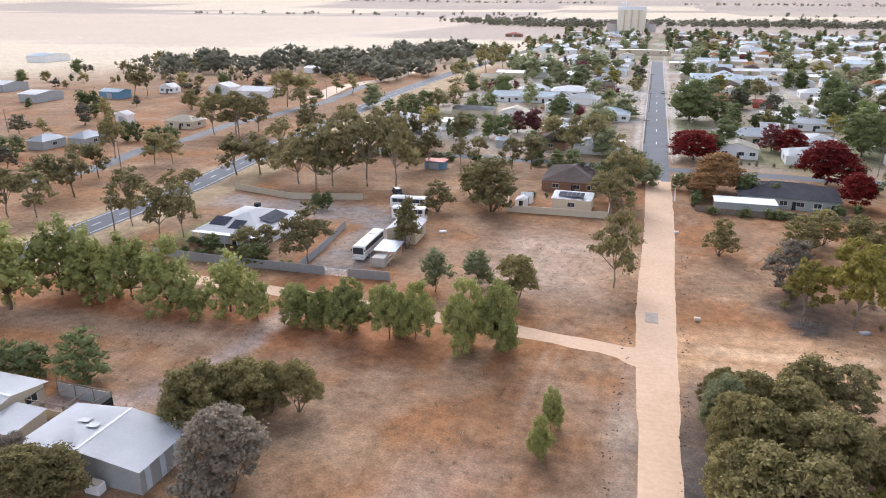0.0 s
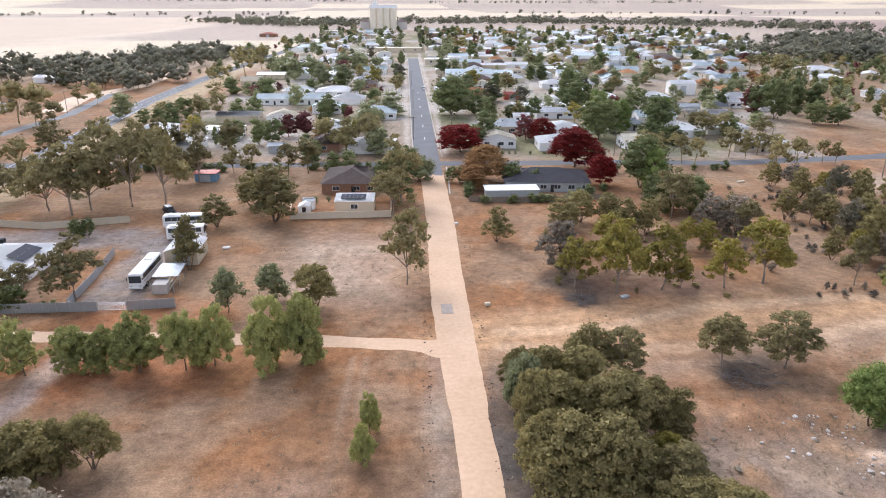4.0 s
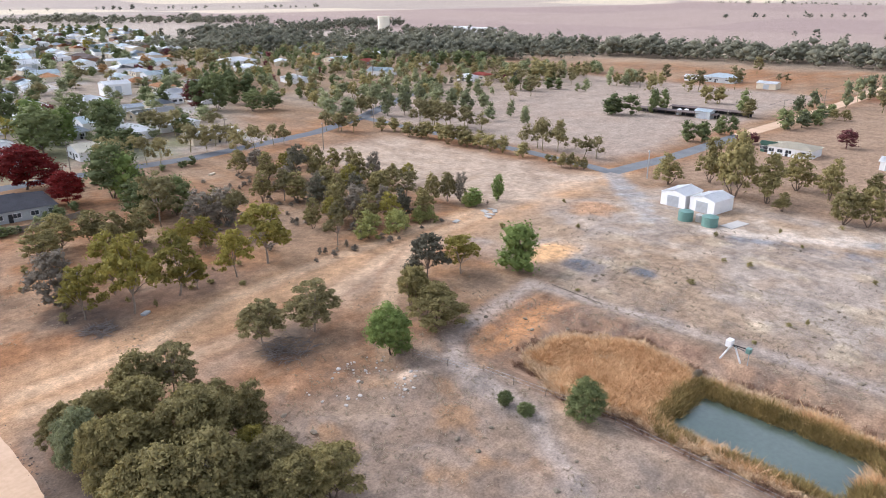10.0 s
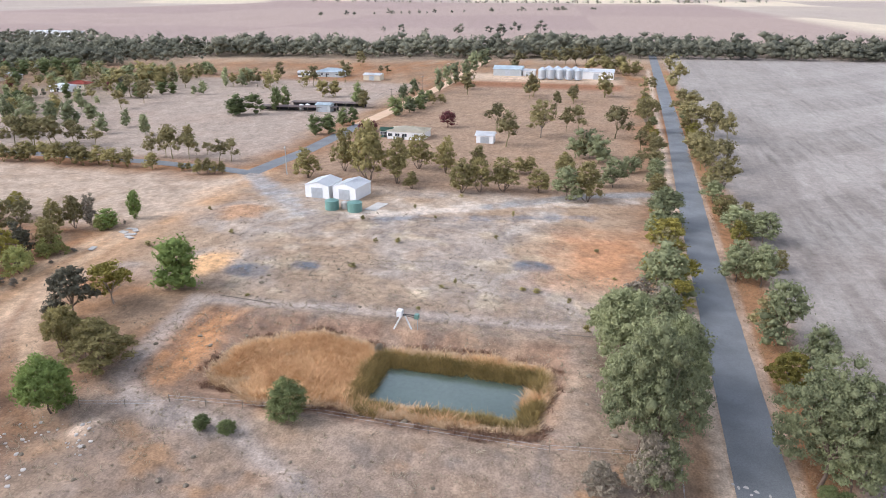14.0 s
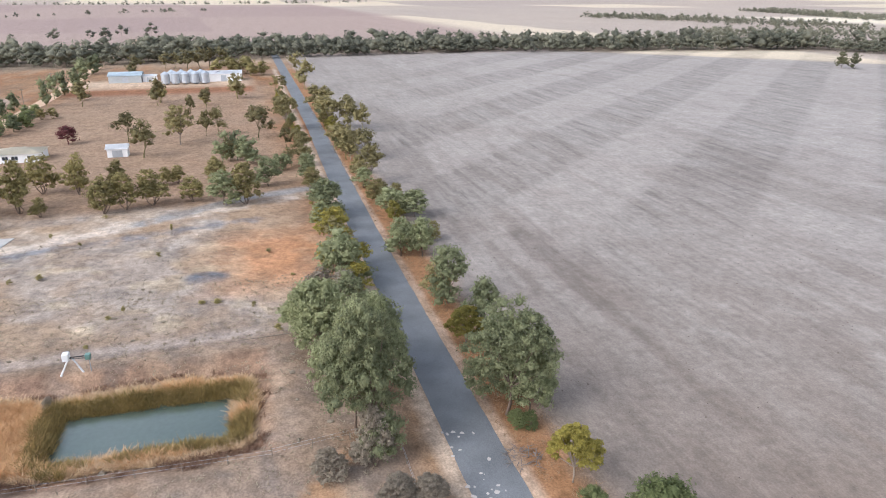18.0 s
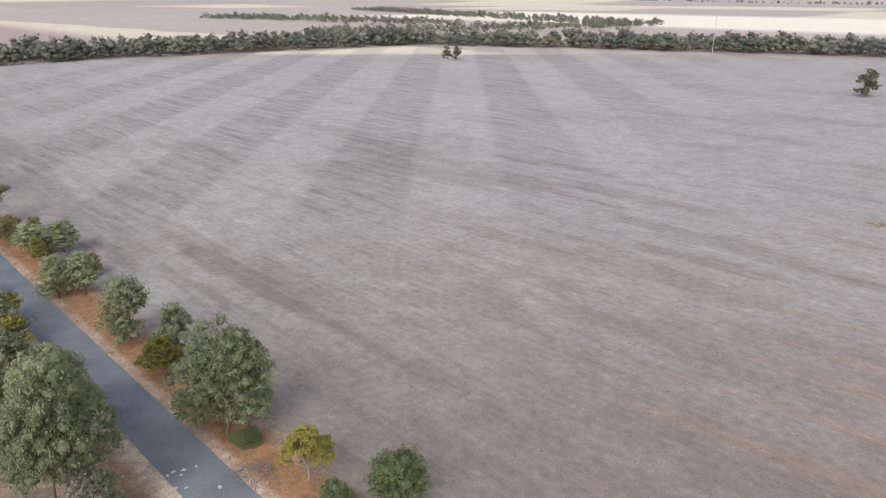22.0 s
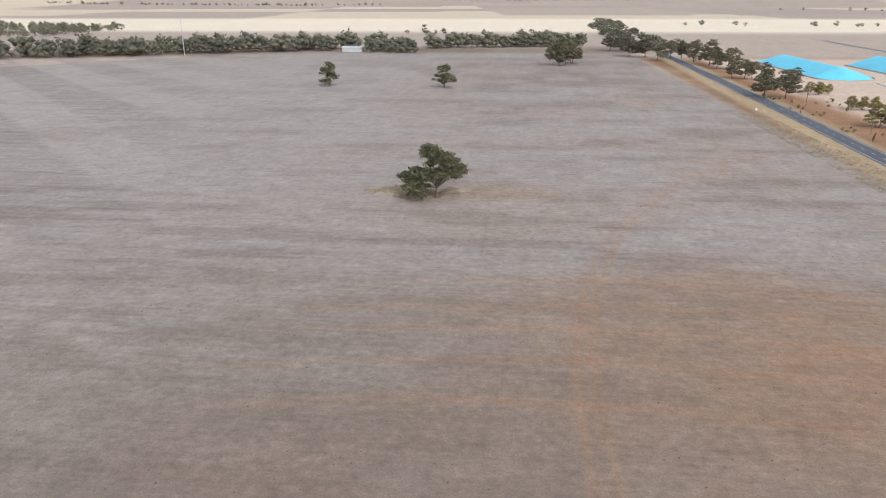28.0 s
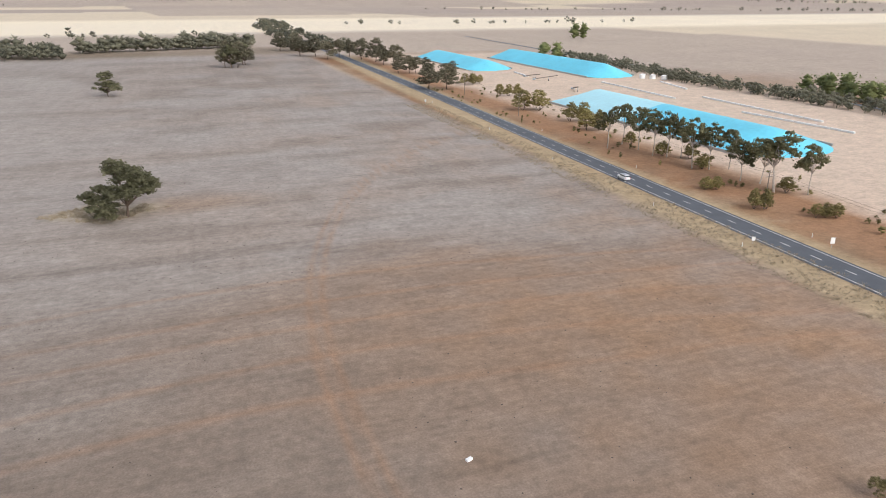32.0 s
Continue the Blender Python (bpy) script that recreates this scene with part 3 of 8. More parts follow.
    return np.clip(c * (0.93 + 0.14 * fbm(x, y, 1.3, 21, 2))[..., None], 0, 1)


def axis_lines(lo, hi, pitch, far, grow):
    inner = list(np.arange(lo, hi + 0.01, pitch))
    for sign, edge in ((1, hi), (-1, lo)):
        p, s = edge, pitch
        while abs(p) < far:
            s *= grow
            p += sign * s
            inner.append(max(-far, min(far, p)))
    return np.array(sorted(set(round(float(v), 3) for v in inner)))


gx, gy = axis_lines(-92, 172, 1.0, 4960, 1.05), axis_lines(-112, 124, 1.0, 4960, 1.05)
XX, YY = np.meshgrid(gx, gy)
ZZ = relief(XX, YY)
nx, ny = len(gx), len(gy)
idx = np.arange(nx * ny).reshape(ny, nx)
quads = np.stack([idx[:-1, :-1], idx[:-1, 1:], idx[1:, 1:], idx[1:, :-1]], -1).reshape(-1, 4)
me = bpy.data.meshes.new("ground")
me.vertices.add(nx * ny)
me.vertices.foreach_set("co", np.stack([XX, YY, ZZ], -1).astype(np.float32).ravel())
me.loops.add(quads.size)
me.loops.foreach_set("vertex_index", quads.ravel().astype(np.int32))
me.polygons.add(len(quads))
me.polygons.foreach_set("loop_start", np.arange(0, quads.size, 4, dtype=np.int32))
me.polygons.foreach_set("use_smooth", np.ones(len(quads), bool))
me.update()
tone = me.attributes.new("soil", "FLOAT_COLOR", "POINT")
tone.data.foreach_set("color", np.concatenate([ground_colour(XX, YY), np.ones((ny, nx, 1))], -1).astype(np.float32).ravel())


away = np.arctan2(70 - YY, XX - 10)
worked = step(d_box(XX, YY, -118, 640, -690, -28), 4) * step(np.abs(away - 0.78) - 0.4, 0.16) * step(135 - np.hypot(XX, YY) + 60 * (fbm(XX, YY, 45, 29) - 0.5), 40)
me.attributes.new("strip", "FLOAT", "POINT").data.foreach_set("value", worked.astype(np.float32).ravel())


def ground_material():
    m = bpy.data.materials.new("soil_and_dry_grass")
    m.use_nodes = True
    n, l = m.node_tree.nodes, m.node_tree.links
    b = n["Principled BSDF"]
    b.inputs["Roughness"].default_value, b.inputs["Specular IOR Level"].default_value = 0.95, 0.1
    soil = n.new("ShaderNodeAttribute")
    soil.attribute_name = "soil"
    tc = n.new("ShaderNodeTexCoord")
    tuft, grit = n.new("ShaderNodeTexNoise"), n.new("ShaderNodeTexNoise")
    tuft.inputs["Scale"].default_value, tuft.inputs["Detail"].default_value, tuft.inputs["Roughness"].default_value = 0.7, 7.0, 0.68
    grit.inputs["Scale"].default_value, grit.inputs["Detail"].default_value = 3.5, 5.0
    furrow = n.new("ShaderNodeTexNoise")
    furrow.inputs["Scale"].default_value, furrow.inputs["Detail"].default_value, furrow.inputs["Roughness"].default_value = 1.0, 6.0, 0.62
    squeeze = n.new("ShaderNodeMapping")
    squeeze.inputs["Scale"].default_value = (0.07, 0.9, 1)
    squeeze.inputs["Rotation"].default_value = (0, 0, 0.12)
    l.new(tc.outputs["Object"], squeeze.inputs["Vector"]), l.new(squeeze.outputs["Vector"], furrow.inputs["Vector"])
    for t in (tuft, grit):
        l.new(tc.outputs["Object"], t.inputs["Vector"])
    field = n.new("ShaderNodeSeparateXYZ")
    l.new(tc.outputs["Object"], field.inputs["Vector"])
    south = n.new("ShaderNodeMapRange")
    for k, v in zip(("From Min", "From Max", "To Min", "To Max"), (-24.0, -27.0, 0.0, 1.0)):
        south.inputs[k].default_value = v
    l.new(field.outputs["Y"], south.inputs["Value"])
    east = n.new("ShaderNodeMapRange")
    for k, v in zip(("From Min", "From Max", "To Min", "To Max"), (-122.0, -117.0, 0.0, 1.0)):
        east.inputs[k].default_value = v
    l.new(field.outputs["X"], east.inputs["Value"])
    worked = n.new("ShaderNodeMath")
    worked.operation = "MULTIPLY"
    l.new(south.outputs["Result"], worked.inputs[0]), l.new(east.outputs["Result"], worked.inputs[1])
    colour = soil.outputs["Color"]
    north = n.new("ShaderNodeMapRange")
    for k, v in zip(("From Min", "From Max", "To Min", "To Max"), (-24.0, -27.0, 1.0, 0.6)):
        north.inputs[k].default_value = v
    l.new(field.outputs["Y"], north.inputs["Value"])
    def maths(kind, p, q):
        node = n.new("ShaderNodeMath")
        node.operation = kind
        for socket, v in zip(node.inputs, (p, q)):
            if isinstance(v, (int, float)):
                socket.default_value = v
            elif v is not None:
                l.new(v, socket)
        return node.outputs[0]

    def spanned(src, lo, hi, to_lo, to_hi):
        node = n.new("ShaderNodeMapRange")
        for k, v in zip(("From Min", "From Max", "To Min", "To Max"), (lo, hi, to_lo, to_hi)):
            node.inputs[k].default_value = v
        l.new(src, node.inputs["Value"])
        return node.outputs["Result"]

    # harvest strips 28 m wide: pale laid stubble beside darker standing rows
    strip = n.new("ShaderNodeAttribute")
    strip.attribute_name = "strip"
    across = maths("ADD", maths("MULTIPLY", field.outputs["X"], 0.712), maths("MULTIPLY", field.outputs["Y"], 0.702))
    wave = maths("COSINE", maths("MULTIPLY", maths("SUBTRACT", across, 1.1), 2 * math.pi / 57.5), None)
    rows = n.new("ShaderNodeTexNoise")
    rows.inputs["Scale"].default_value, rows.inputs["Detail"].default_value, rows.inputs["Roughness"].default_value = 1.0, 4.0, 0.6
    long_rows = n.new("ShaderNodeMapping")
    long_rows.inputs["Scale"].default_value, long_rows.inputs["Rotation"].default_value = (0.03, 0.3, 1), (0, 0, 0.1)
    l.new(tc.outputs["Object"], long_rows.inputs["Vector"]), l.new(long_rows.outputs["Vector"], rows.inputs["Vector"])
    standing = maths("MULTIPLY", spanned(wave, 0.2, -0.2, 0.0, 1.0), strip.outputs["Fac"])
    shade = maths("SUBTRACT", 1.0, maths("MULTIPLY", standing, spanned(rows.outputs["Fac"], 0.4, 0.66, 0.03, 0.24)))
    laid = maths("ADD", shade, maths("MULTIPLY", maths("MULTIPLY", spanned(wave, -0.2, 0.2, 0.0, 1.0), strip.outputs["Fac"]), 0.05))
    dashes_ = maths("SUBTRACT", 1.0, maths("MULTIPLY", worked.outputs[0], spanned(rows.outputs["Fac"], 0.58, 0.72, 0.0, 0.16)))
    total = maths("MULTIPLY", laid, dashes_)
    mul = n.new("ShaderNodeMix")
    mul.data_type, mul.blend_type = "RGBA", "MULTIPLY"
    mul.inputs["Factor"].default_value = 1.0
    l.new(colour, mul.inputs["A"]), l.new(total, mul.inputs["B"])
    colour = mul.outputs["Result"]
    patchy = n.new("ShaderNodeTexNoise")
    patchy.inputs["Scale"].default_value, patchy.inputs["Detail"].default_value, patchy.inputs["Roughness"].default_value = 0.16, 6.0, 0.72
    l.new(tc.outputs["Object"], patchy.inputs["Vector"])
    for src, amount, gate in ((tuft, 0.62, north), (grit, 0.45, north), (patchy, 0.5, north), (furrow, 0.17, worked)):
        mul = n.new("ShaderNodeMix")
        mul.data_type, mul.blend_type = "RGBA", "MULTIPLY"
        l.new(gate.outputs[0], mul.inputs["Factor"])
        l.new(colour, mul.inputs["A"]), l.new(spanned(src.outputs["Fac"], 0.3, 0.7, 1 - amount / 2, 1 + amount / 2), mul.inputs["B"])
        colour = mul.outputs["Result"]
    l.new(colour, b.inputs["Base Color"])
    bn = n.new("ShaderNodeBump")
    bn.inputs["Strength"].default_value, bn.inputs["Distance"].default_value = 0.6, 0.15
    l.new(tuft.outputs["Fac"], bn.inputs["Height"]), l.new(bn.outputs["Normal"], b.inputs["Normal"])
    return m


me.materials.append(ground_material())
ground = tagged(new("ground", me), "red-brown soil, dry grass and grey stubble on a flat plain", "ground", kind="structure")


def ribbon(points, width, z, pitch=2.0, ragged=0.0, seed=1):
    """A strip of ground along a line, its edges worn where ragged is given; a third number in a point is the width there."""
    wide = [p[2] if len(p) > 2 else width for p in points]
    pts = [Vector((p[0], p[1], 0)) for p in points]
    verts, faces = [], []
    for k, (a, b) in enumerate(zip(pts, pts[1:])):
        n = max(1, int((b - a).length / pitch))
        before = (a - pts[k - 1]).normalized() if k else (b - a).normalized()
        after = (pts[k + 2] - b).normalized() if k + 2 < len(pts) else (b - a).normalized()
        for i in range(n + (k + 2 == len(pts))):
            t = i / n
            p, along = a.lerp(b, t), (b - a).normalized()
            along = (along + before * max(0, 0.5 - t) + after * max(0, t - 0.5)).normalized()
            side = Vector((along.y, -along.x, 0))
            for s in (-1, -0.5, 0, 0.5, 1):
                w = s * (wide[k] + (wide[k + 1] - wide[k]) * t) / 2
                if abs(s) == 1 and ragged:
                    w += s * ragged * (noise.noise((p.x * 0.22, p.y * 0.22, seed + s)) + 0.3 * noise.noise((p.x * 0.9, p.y * 0.9, seed - s)))
                q = p + side * w
                verts.append((q.x, q.y, z + (0.03 * (1 - abs(s)))))
    for r in range(len(verts) // 5 - 1):
        for c in range(4):
            faces.append((5 * r + c, 5 * r + 5 + c, 5 * r + 6 + c, 5 * r + 1 + c))
    return verts, faces


def roadway(name, points, width, material, label, z=0.03, ragged=0.0, seed=1):
    v, f = ribbon(points, width, z, 1.5 if ragged else 6.0, ragged, seed)
    f = [tuple(reversed(q)) for q in f]
    return tagged(new(name, mesh(name, v, f, material, True)), label, "road", kind="structure")


roadway("road_dirt", ((4.6, -9, 4.8), (3.4, 60, 4.8), (2.8, 75, 4.8), (2.2, 86, 5.5), (1.7, 96, 5.9), (1.1, 112, 6.4), (0.6, 130, 6.5), (0.2, 160, 6.7), (-1.6, 207, 7.0)), 6.5, DIRT, "pale compacted dirt road with worn grassy edges", 0.034, 0.22)
roadway("road_side_track", ((-122, 101), (-66, 101), (-36, 99.8), (-14, 98), (-3.5, 96.6, 3.8), (0.5, 95.6, 7.0)), 3.8, DIRT, "narrow pale dirt track beside a row of pines", 0.02, 0.5, 4)
roadway("road_sealed", ((-124, -13.8), (0, -13.8), (140, -13.8), (275, -15.6), (655, -15.6)), 6.3, ASPHALT_OLD, "narrow worn grey sealed road between rows of gums", 0.04, 0.12, 7)
roadway("road_street", ((-2.6, 206), (-4.0, 250), (-16, 632)), 8.6, ASPHALT, "wide grey sealed town street", 0.04)
roadway("road_cross_street", ((-150, 222), (-60, 221), (60, 223), (95, 221), (150, 230), (185, 245), (260, 290)), 6.5, ASPHALT, "grey sealed cross street at the edge of town", 0.035)
roadway("road_service", ((-200, 128), (-172, 146), (-166, 166), (-173, 196), (-170, 216), (-174, 250), (-170, 276), (-167, 325), (-178, 400)), 6.0, ASPHALT_OLD, "grey sealed service road west of the highway", 0.035, 0.3, 12)
roadway("road_depot_dirt", ((-178, 332), (-188, 381), (-177, 433), (-186, 540), (-206, 746)), 12, SAND, "wide pale dirt strip beside the railway", 0.03, 1.2, 13)
roadway("road_east", ((176, 113), (210, 110), (262, 110)), 6.0, ASPHALT_OLD, "grey sealed road east of the sheds", 0.04)
roadway("road_east_dirt", ((262, 110), (300, 109), (404, 108.5), (560, 115), (900, 130)), 6.5, DIRT, "pale dirt road past the farmhouses", 0.03, 0.5, 9)
roadway("road_hedge", ((185, 245), (182, 200), (181, 150), (178, 122), (176, 113)), 5.0, ASPHALT_OLD, "grey sealed lane behind a hedge row", 0.045)
roadway("road_highway", ((-170, -1500), (-148, -640), (-139, -330), (-131, -150), (-127.5, -65), (-124, 0), (-124, 112), (-125, 160), (-132, 220), (-147, 367), (-150, 480), (-140, 900)), 9.2, ASPHALT_DARK, "dark sealed two-lane highway with painted lines", 0.06)
water = tagged(new("water", mesh("water", [(64.5, 12.5, -1.4), (79.5, 12.5, -1.4), (79.5, 38, -1.4), (64.5, 38, -1.4)], [(0, 1, 2, 3)],
    mat("green_water", (0.085, 0.115, 0.09), 0.03, grain=0.15, size=6, fine=1.5, bump=0.02, spec=1.0))), "still green water of a farm dam", "water", kind="structure")
water.data.materials[0].node_tree.nodes["Principled BSDF"].inputs["IOR"].default_value = 1.7


# ---------------- trees ----------------
def ico(sub):
    bm = bmesh.new()
    bmesh.ops.create_icosphere(bm, subdivisions=sub, radius=1.0)
    v, f = np.array([v.co[:] for v in bm.verts]), np.array([[w.index for w in q.verts] for q in bm.faces])
    bm.free()
    return v, f


ICO1 = ico(1)
OCTA = np.array(((1, 0, 0), (0, 1, 0), (-1, 0, 0), (0, -1, 0), (0, 0, 1), (0, 0, -1)), float), np.array(((0, 1, 4), (1, 2, 4), (2, 3, 4), (3, 0, 4), (1, 0, 5), (2, 1, 5), (3, 2, 5), (0, 3, 5)))


def crown_mesh(name, blobs, material, leaves, size, rng, core=ICO1):
    """Puffs of foliage: each a rough core under a dome of leaf sprays that face outwards, with ragged shoots."""
    verts, faces, at = [], [], 0
    base_v, base_f = core
    for (cx, cy, cz), r, flat in blobs:
        wob = (0.62 if core is ICO1 else 0.68) * (1 + 0.4 * (rng.random(len(base_v)) - 0.5) * 2)
        wob = np.where(base_v[:, 2] < -0.2, wob * 0.7, wob)
        v = base_v * wob[:, None] * r * np.array((1, 1, flat)) + (cx, cy, cz)
        verts.append(v)
        faces += (base_f + at).tolist()
        at += len(v)
        n = rng.normal(size=(leaves, 3))
        n[:, 2] = np.where(n[:, 2] < -0.45, -n[:, 2], n[:, 2])
        n /= np.linalg.norm(n, axis=1)[:, None]
        reach = rng.uniform(0.5, 1.1, (leaves, 1)) ** 0.7 + 0.28 * (rng.random((leaves, 1)) > 0.8)
        p = n * r * reach * np.array((1, 1, flat)) + (cx, cy, cz)
        d = n + rng.normal(size=(leaves, 3)) * 0.7
        d /= np.linalg.norm(d, axis=1)[:, None]
        a = np.cross(d, rng.normal(size=(leaves, 3)))
        a /= np.linalg.norm(a, axis=1)[:, None] + 1e-9
        b = np.cross(d, a)
        s = size * rng.uniform(0.6, 1.35, (leaves, 1))
        spray = np.stack([p - a * s - b * s * 0.6, p + a * s - b * s * 0.5, p + b * s * 1.1], 1)
        verts.append(spray.reshape(-1, 3))
        faces += (np.arange(leaves * 3).reshape(-1, 3) + at).tolist()
        at += leaves * 3
    return mesh(name, np.concatenate(verts), faces, material, True)


def tube(verts, faces, points, radii, sides=6):
    for k, (p, r) in enumerate(zip(points, radii)):
        along = Vector(points[min(k + 1, len(points) - 1)]) - Vector(points[max(k - 1, 0)])
        q = along.to_track_quat("Z", "Y")
        base = len(verts)
        for s in range(sides):
            a = 2 * math.pi * s / sides
            verts.append(Vector(p) + q @ Vector((r * math.cos(a), r * math.sin(a), 0)))
        if k:
            for s in range(sides):
                faces.append((base - sides + s, base - sides + (s + 1) % sides, base + (s + 1) % sides, base + s))


def wood_mesh(name, stems, targets, thick, material, rng, fork=0.45):
    verts, faces = [], []
    roots = []
    for s in range(stems):
        a = 2 * math.pi * (s + rng.random()) / stems
        lean = 0.0 if stems == 1 else 0.9
        roots.append((Vector((math.cos(a) * 0.12 * (stems > 1), math.sin(a) * 0.12 * (stems > 1), -0.2)), Vector((math.cos(a) * lean, math.sin(a) * lean, 0))))
    for (foot, lean), group in zip(roots, [targets[k::stems] for k in range(stems)]):
        if not group:
            continue
        mean = sum((Vector(t) for t in group), Vector()) / len(group)
        head = Vector((mean.x * 0.45 + lean.x, mean.y * 0.45 + lean.y, mean.z * fork))
        mid = foot.lerp(head, 0.5) + Vector((rng.uniform(-0.2, 0.2), rng.uniform(-0.2, 0.2), 0))
        tube(verts, faces, [foot, mid, head], [thick, thick * 0.8, thick * 0.62], 7)
        for t in group:
            t = Vector(t)
            bend = head.lerp(t, 0.5) + Vector((rng.uniform(-0.3, 0.3), rng.uniform(-0.3, 0.3), 0.25))
            tube(verts, faces, [head, bend, t], [thick * 0.5, thick * 0.32, thick * 0.1], 5)
    return mesh(name, verts, faces, material, True)


FORMS = {  # limbs, their heads' radius, spread, lowest and highest; how far down a head its puffs go; puff flatness
    "mallee": (8, 1.75, 2.7, 3.0, 7.6, -0.5, 0.8), "gum": (7, 1.55, 2.7, 3.4, 8.2, -0.35, 0.7), "yellowgum": (7, 1.55, 2.6, 3.0, 8.0, -0.45, 0.72),
    "lonegum": (9, 1.4, 2.7, 1.6, 8.0, -0.7, 0.85), "darkgum": (8, 1.5, 2.8, 2.4, 8.2, -0.5, 0.72), "greygum": (9, 1.75, 2.3, 1.9, 8.2, -0.6, 0.8), "grey": (9, 1.5, 2.5, 1.9, 7.8, -0.6, 0.85),
    "bushy": (7, 2.1, 1.9, 2.2, 7.2, -0.7, 0.85), "redtree": (7, 2.2, 2.1, 3.0, 7.0, -0.6, 0.78), "purpletree": (7, 2.0, 2.0, 2.6, 7.2, -0.6, 0.8),
    "orangetree": (8, 1.8, 2.3, 2.4, 7.4, -0.7, 0.85), "pine": (11, 1.3, 2.3, 1.3, 8.3, -0.9, 1.2), "greenpine": (9, 1.9, 1.9, 1.6, 7.6, -0.95, 1.0), "tallgum": (7, 1.15, 2.8, 5.4, 8.8, -0.5, 0.62)}


def shape(kind, n, rng):
    """Where the puffs of a tree 10 m high and 8 m wide lie: place, radius, flatness. They dome over the heads of its limbs."""
    limbs, head, spread, low, top, down, flat = FORMS[kind]
    heads = []
    for j in range(limbs):
        a, out = j * 2.399963 + rng.uniform(-0.6, 0.6), math.sqrt((j + 0.3) / limbs) * rng.uniform(0.75, 1.15)
        z = top - (top - low) * min(1.0, out**1.4 * rng.uniform(0.55, 1.1))
        heads.append((np.array((spread * out * math.cos(a), spread * out * math.sin(a), z)), head * rng.uniform(0.72, 1.2)))
    spots = []
    for j, (c, R) in enumerate(heads):
        m = max(3, round(1.45 * n * R * R / sum(q * q for _, q in heads)))
        for k in range(m):
            a, up = k * 2.399963 + j, 1 - (1 - down) * (k + rng.random()) / m
            ring = math.sqrt(max(0.0, 1 - up * up))
            p = c + np.array((ring * math.cos(a), ring * math.sin(a), up * (1.25 if kind == "pine" else 0.85))) * R * rng.uniform(0.8, 1.12)
            if all(np.linalg.norm(p - q) > 0.72 * w for i, (q, w) in enumerate(heads) if i != j):
                spots.append(p)
    rng.shuffle(spots)
    spots = np.array(spots[:n])
    r = 1.16 * math.sqrt(sum(2 * (1 - down) * q * q for _, q in heads) / (1.45 * n))
    spots[:, :2] *= (4.0 - 1.0 * r) / np.percentile(np.abs(spots[:, :2]), 97)
    base = {"greenpine": 0.2, "pine": 0.1, "bushy": 0.6, "gum": 2.9, "yellowgum": 2.3, "darkgum": 1.9, "tallgum": 4.6, "mallee": 1.6, "redtree": 1.5}.get(kind, 1.0) + 0.3 * r
    spots[:, 2] = base + (spots[:, 2] - spots[:, 2].min()) * (10 - 0.9 * r * flat - base) / np.ptp(spots[:, 2])
    return [(tuple(p), r * rng.uniform(0.62, 1.2), flat) for p in spots]


STEMS = {"mallee": 4, "grey": 3, "bushy": 2}
LABELS = {
    "mallee": "olive-green multi-stemmed mallee with a domed crown", "gum": "olive gum tree with an open uneven crown",
    "yellowgum": "yellow-green gum with a bright sunlit-coloured crown", "pine": "bright green native pine with upright foliage", "greenpine": "dense green native pine with foliage to the ground",
    "greygum": "dense grey-green gum with foliage to the ground", "tallgum": "tall dark gum with a bare pale trunk",
    "lonegum": "spreading dark gum with low limbs and clustered leaves", "darkgum": "dark brown-green sparse gum", "grey": "grey-leaved dry shrubby tree", "bushy": "dense dark green rounded tree",
    "redtree": "deep red autumn tree with a rounded crown", "purpletree": "dark purple-leaved garden tree", "orangetree": "orange autumn tree with thinning leaves"}
STOCK = {}


# puffs, leaf sprays on each, spray size and core of a tree: far off, middle, near, near and tall, far but large
DETAIL = {0: (15, 12, 0.42, OCTA), 1: (44, 40, 0.23, ICO1), 2: (84, 105, 0.16, ICO1), 3: (150, 130, 0.085, ICO1), 4: (24, 26, 0.28, OCTA)}


def stock(kind, near):
    """Trees of a kind at a level of detail, a few forms of each."""
    if (kind, near) not in STOCK:
        made = []
        puffs, leaves, size, core = DETAIL[near]
        for s in range(2 if near == 3 else 6):
            rng = np.random.default_rng(len(STOCK) * 10 + s)
            n = {"pine": 1.2, "tallgum": 0.8, "gum": 0.9, "bushy": 0.85, "grey": 1.15}.get(kind, 1.0)
            blobs = shape(kind, int(puffs * n), rng)
            if core is OCTA:
                blobs = [(p, r, max(f, 0.95)) for p, r, f in blobs]
            crown = crown_mesh("crown", blobs, LEAVES[kind], leaves, size, rng, core)
            stems = STEMS.get(kind, 1)
            targets = [p for p, r, f in blobs[:: max(4, puffs // 16)]]
            bark = BARK_WHITE if kind == "tallgum" else BARK_PALE if kind in ("gum", "yellowgum") else BARK
            trunk = wood_mesh("trunk", stems, targets, 0.13 if stems > 1 else 0.18, bark, rng, 0.4 if kind != "tallgum" else 0.55)
            made.append((trunk, crown))
        STOCK[(kind, near)] = made
    return STOCK[(kind, near)]


trees_made = [0]


def tree(kind, x, y, h, w, group, near=None):
    """One tree: trunk and crown under its foot, at a height and width in metres."""
    if near is None:
        away = math.hypot(x - 10, y - 30)
        near = (3 if h > 14 else 2) if away < 88 else 1 if away < 560 else 0
    k = trees_made[0]
    trees_made[0] += 1
    forms = stock(kind, near)
    trunk, crown = forms[k % len(forms)]
    foot = tagged(new("tree"), LABELS[kind], "tree", group)
    foot.matrix_basis = pose(x, y, z_at(x, y) if near in (2, 3) else 0.0, 0, 0, (k * 77) % 360) @ Matrix.Diagonal((w / 8, w / 8, h / 10, 1))
    hang("trunk", trunk, foot)
    hang("crown", crown, foot)
    return foot


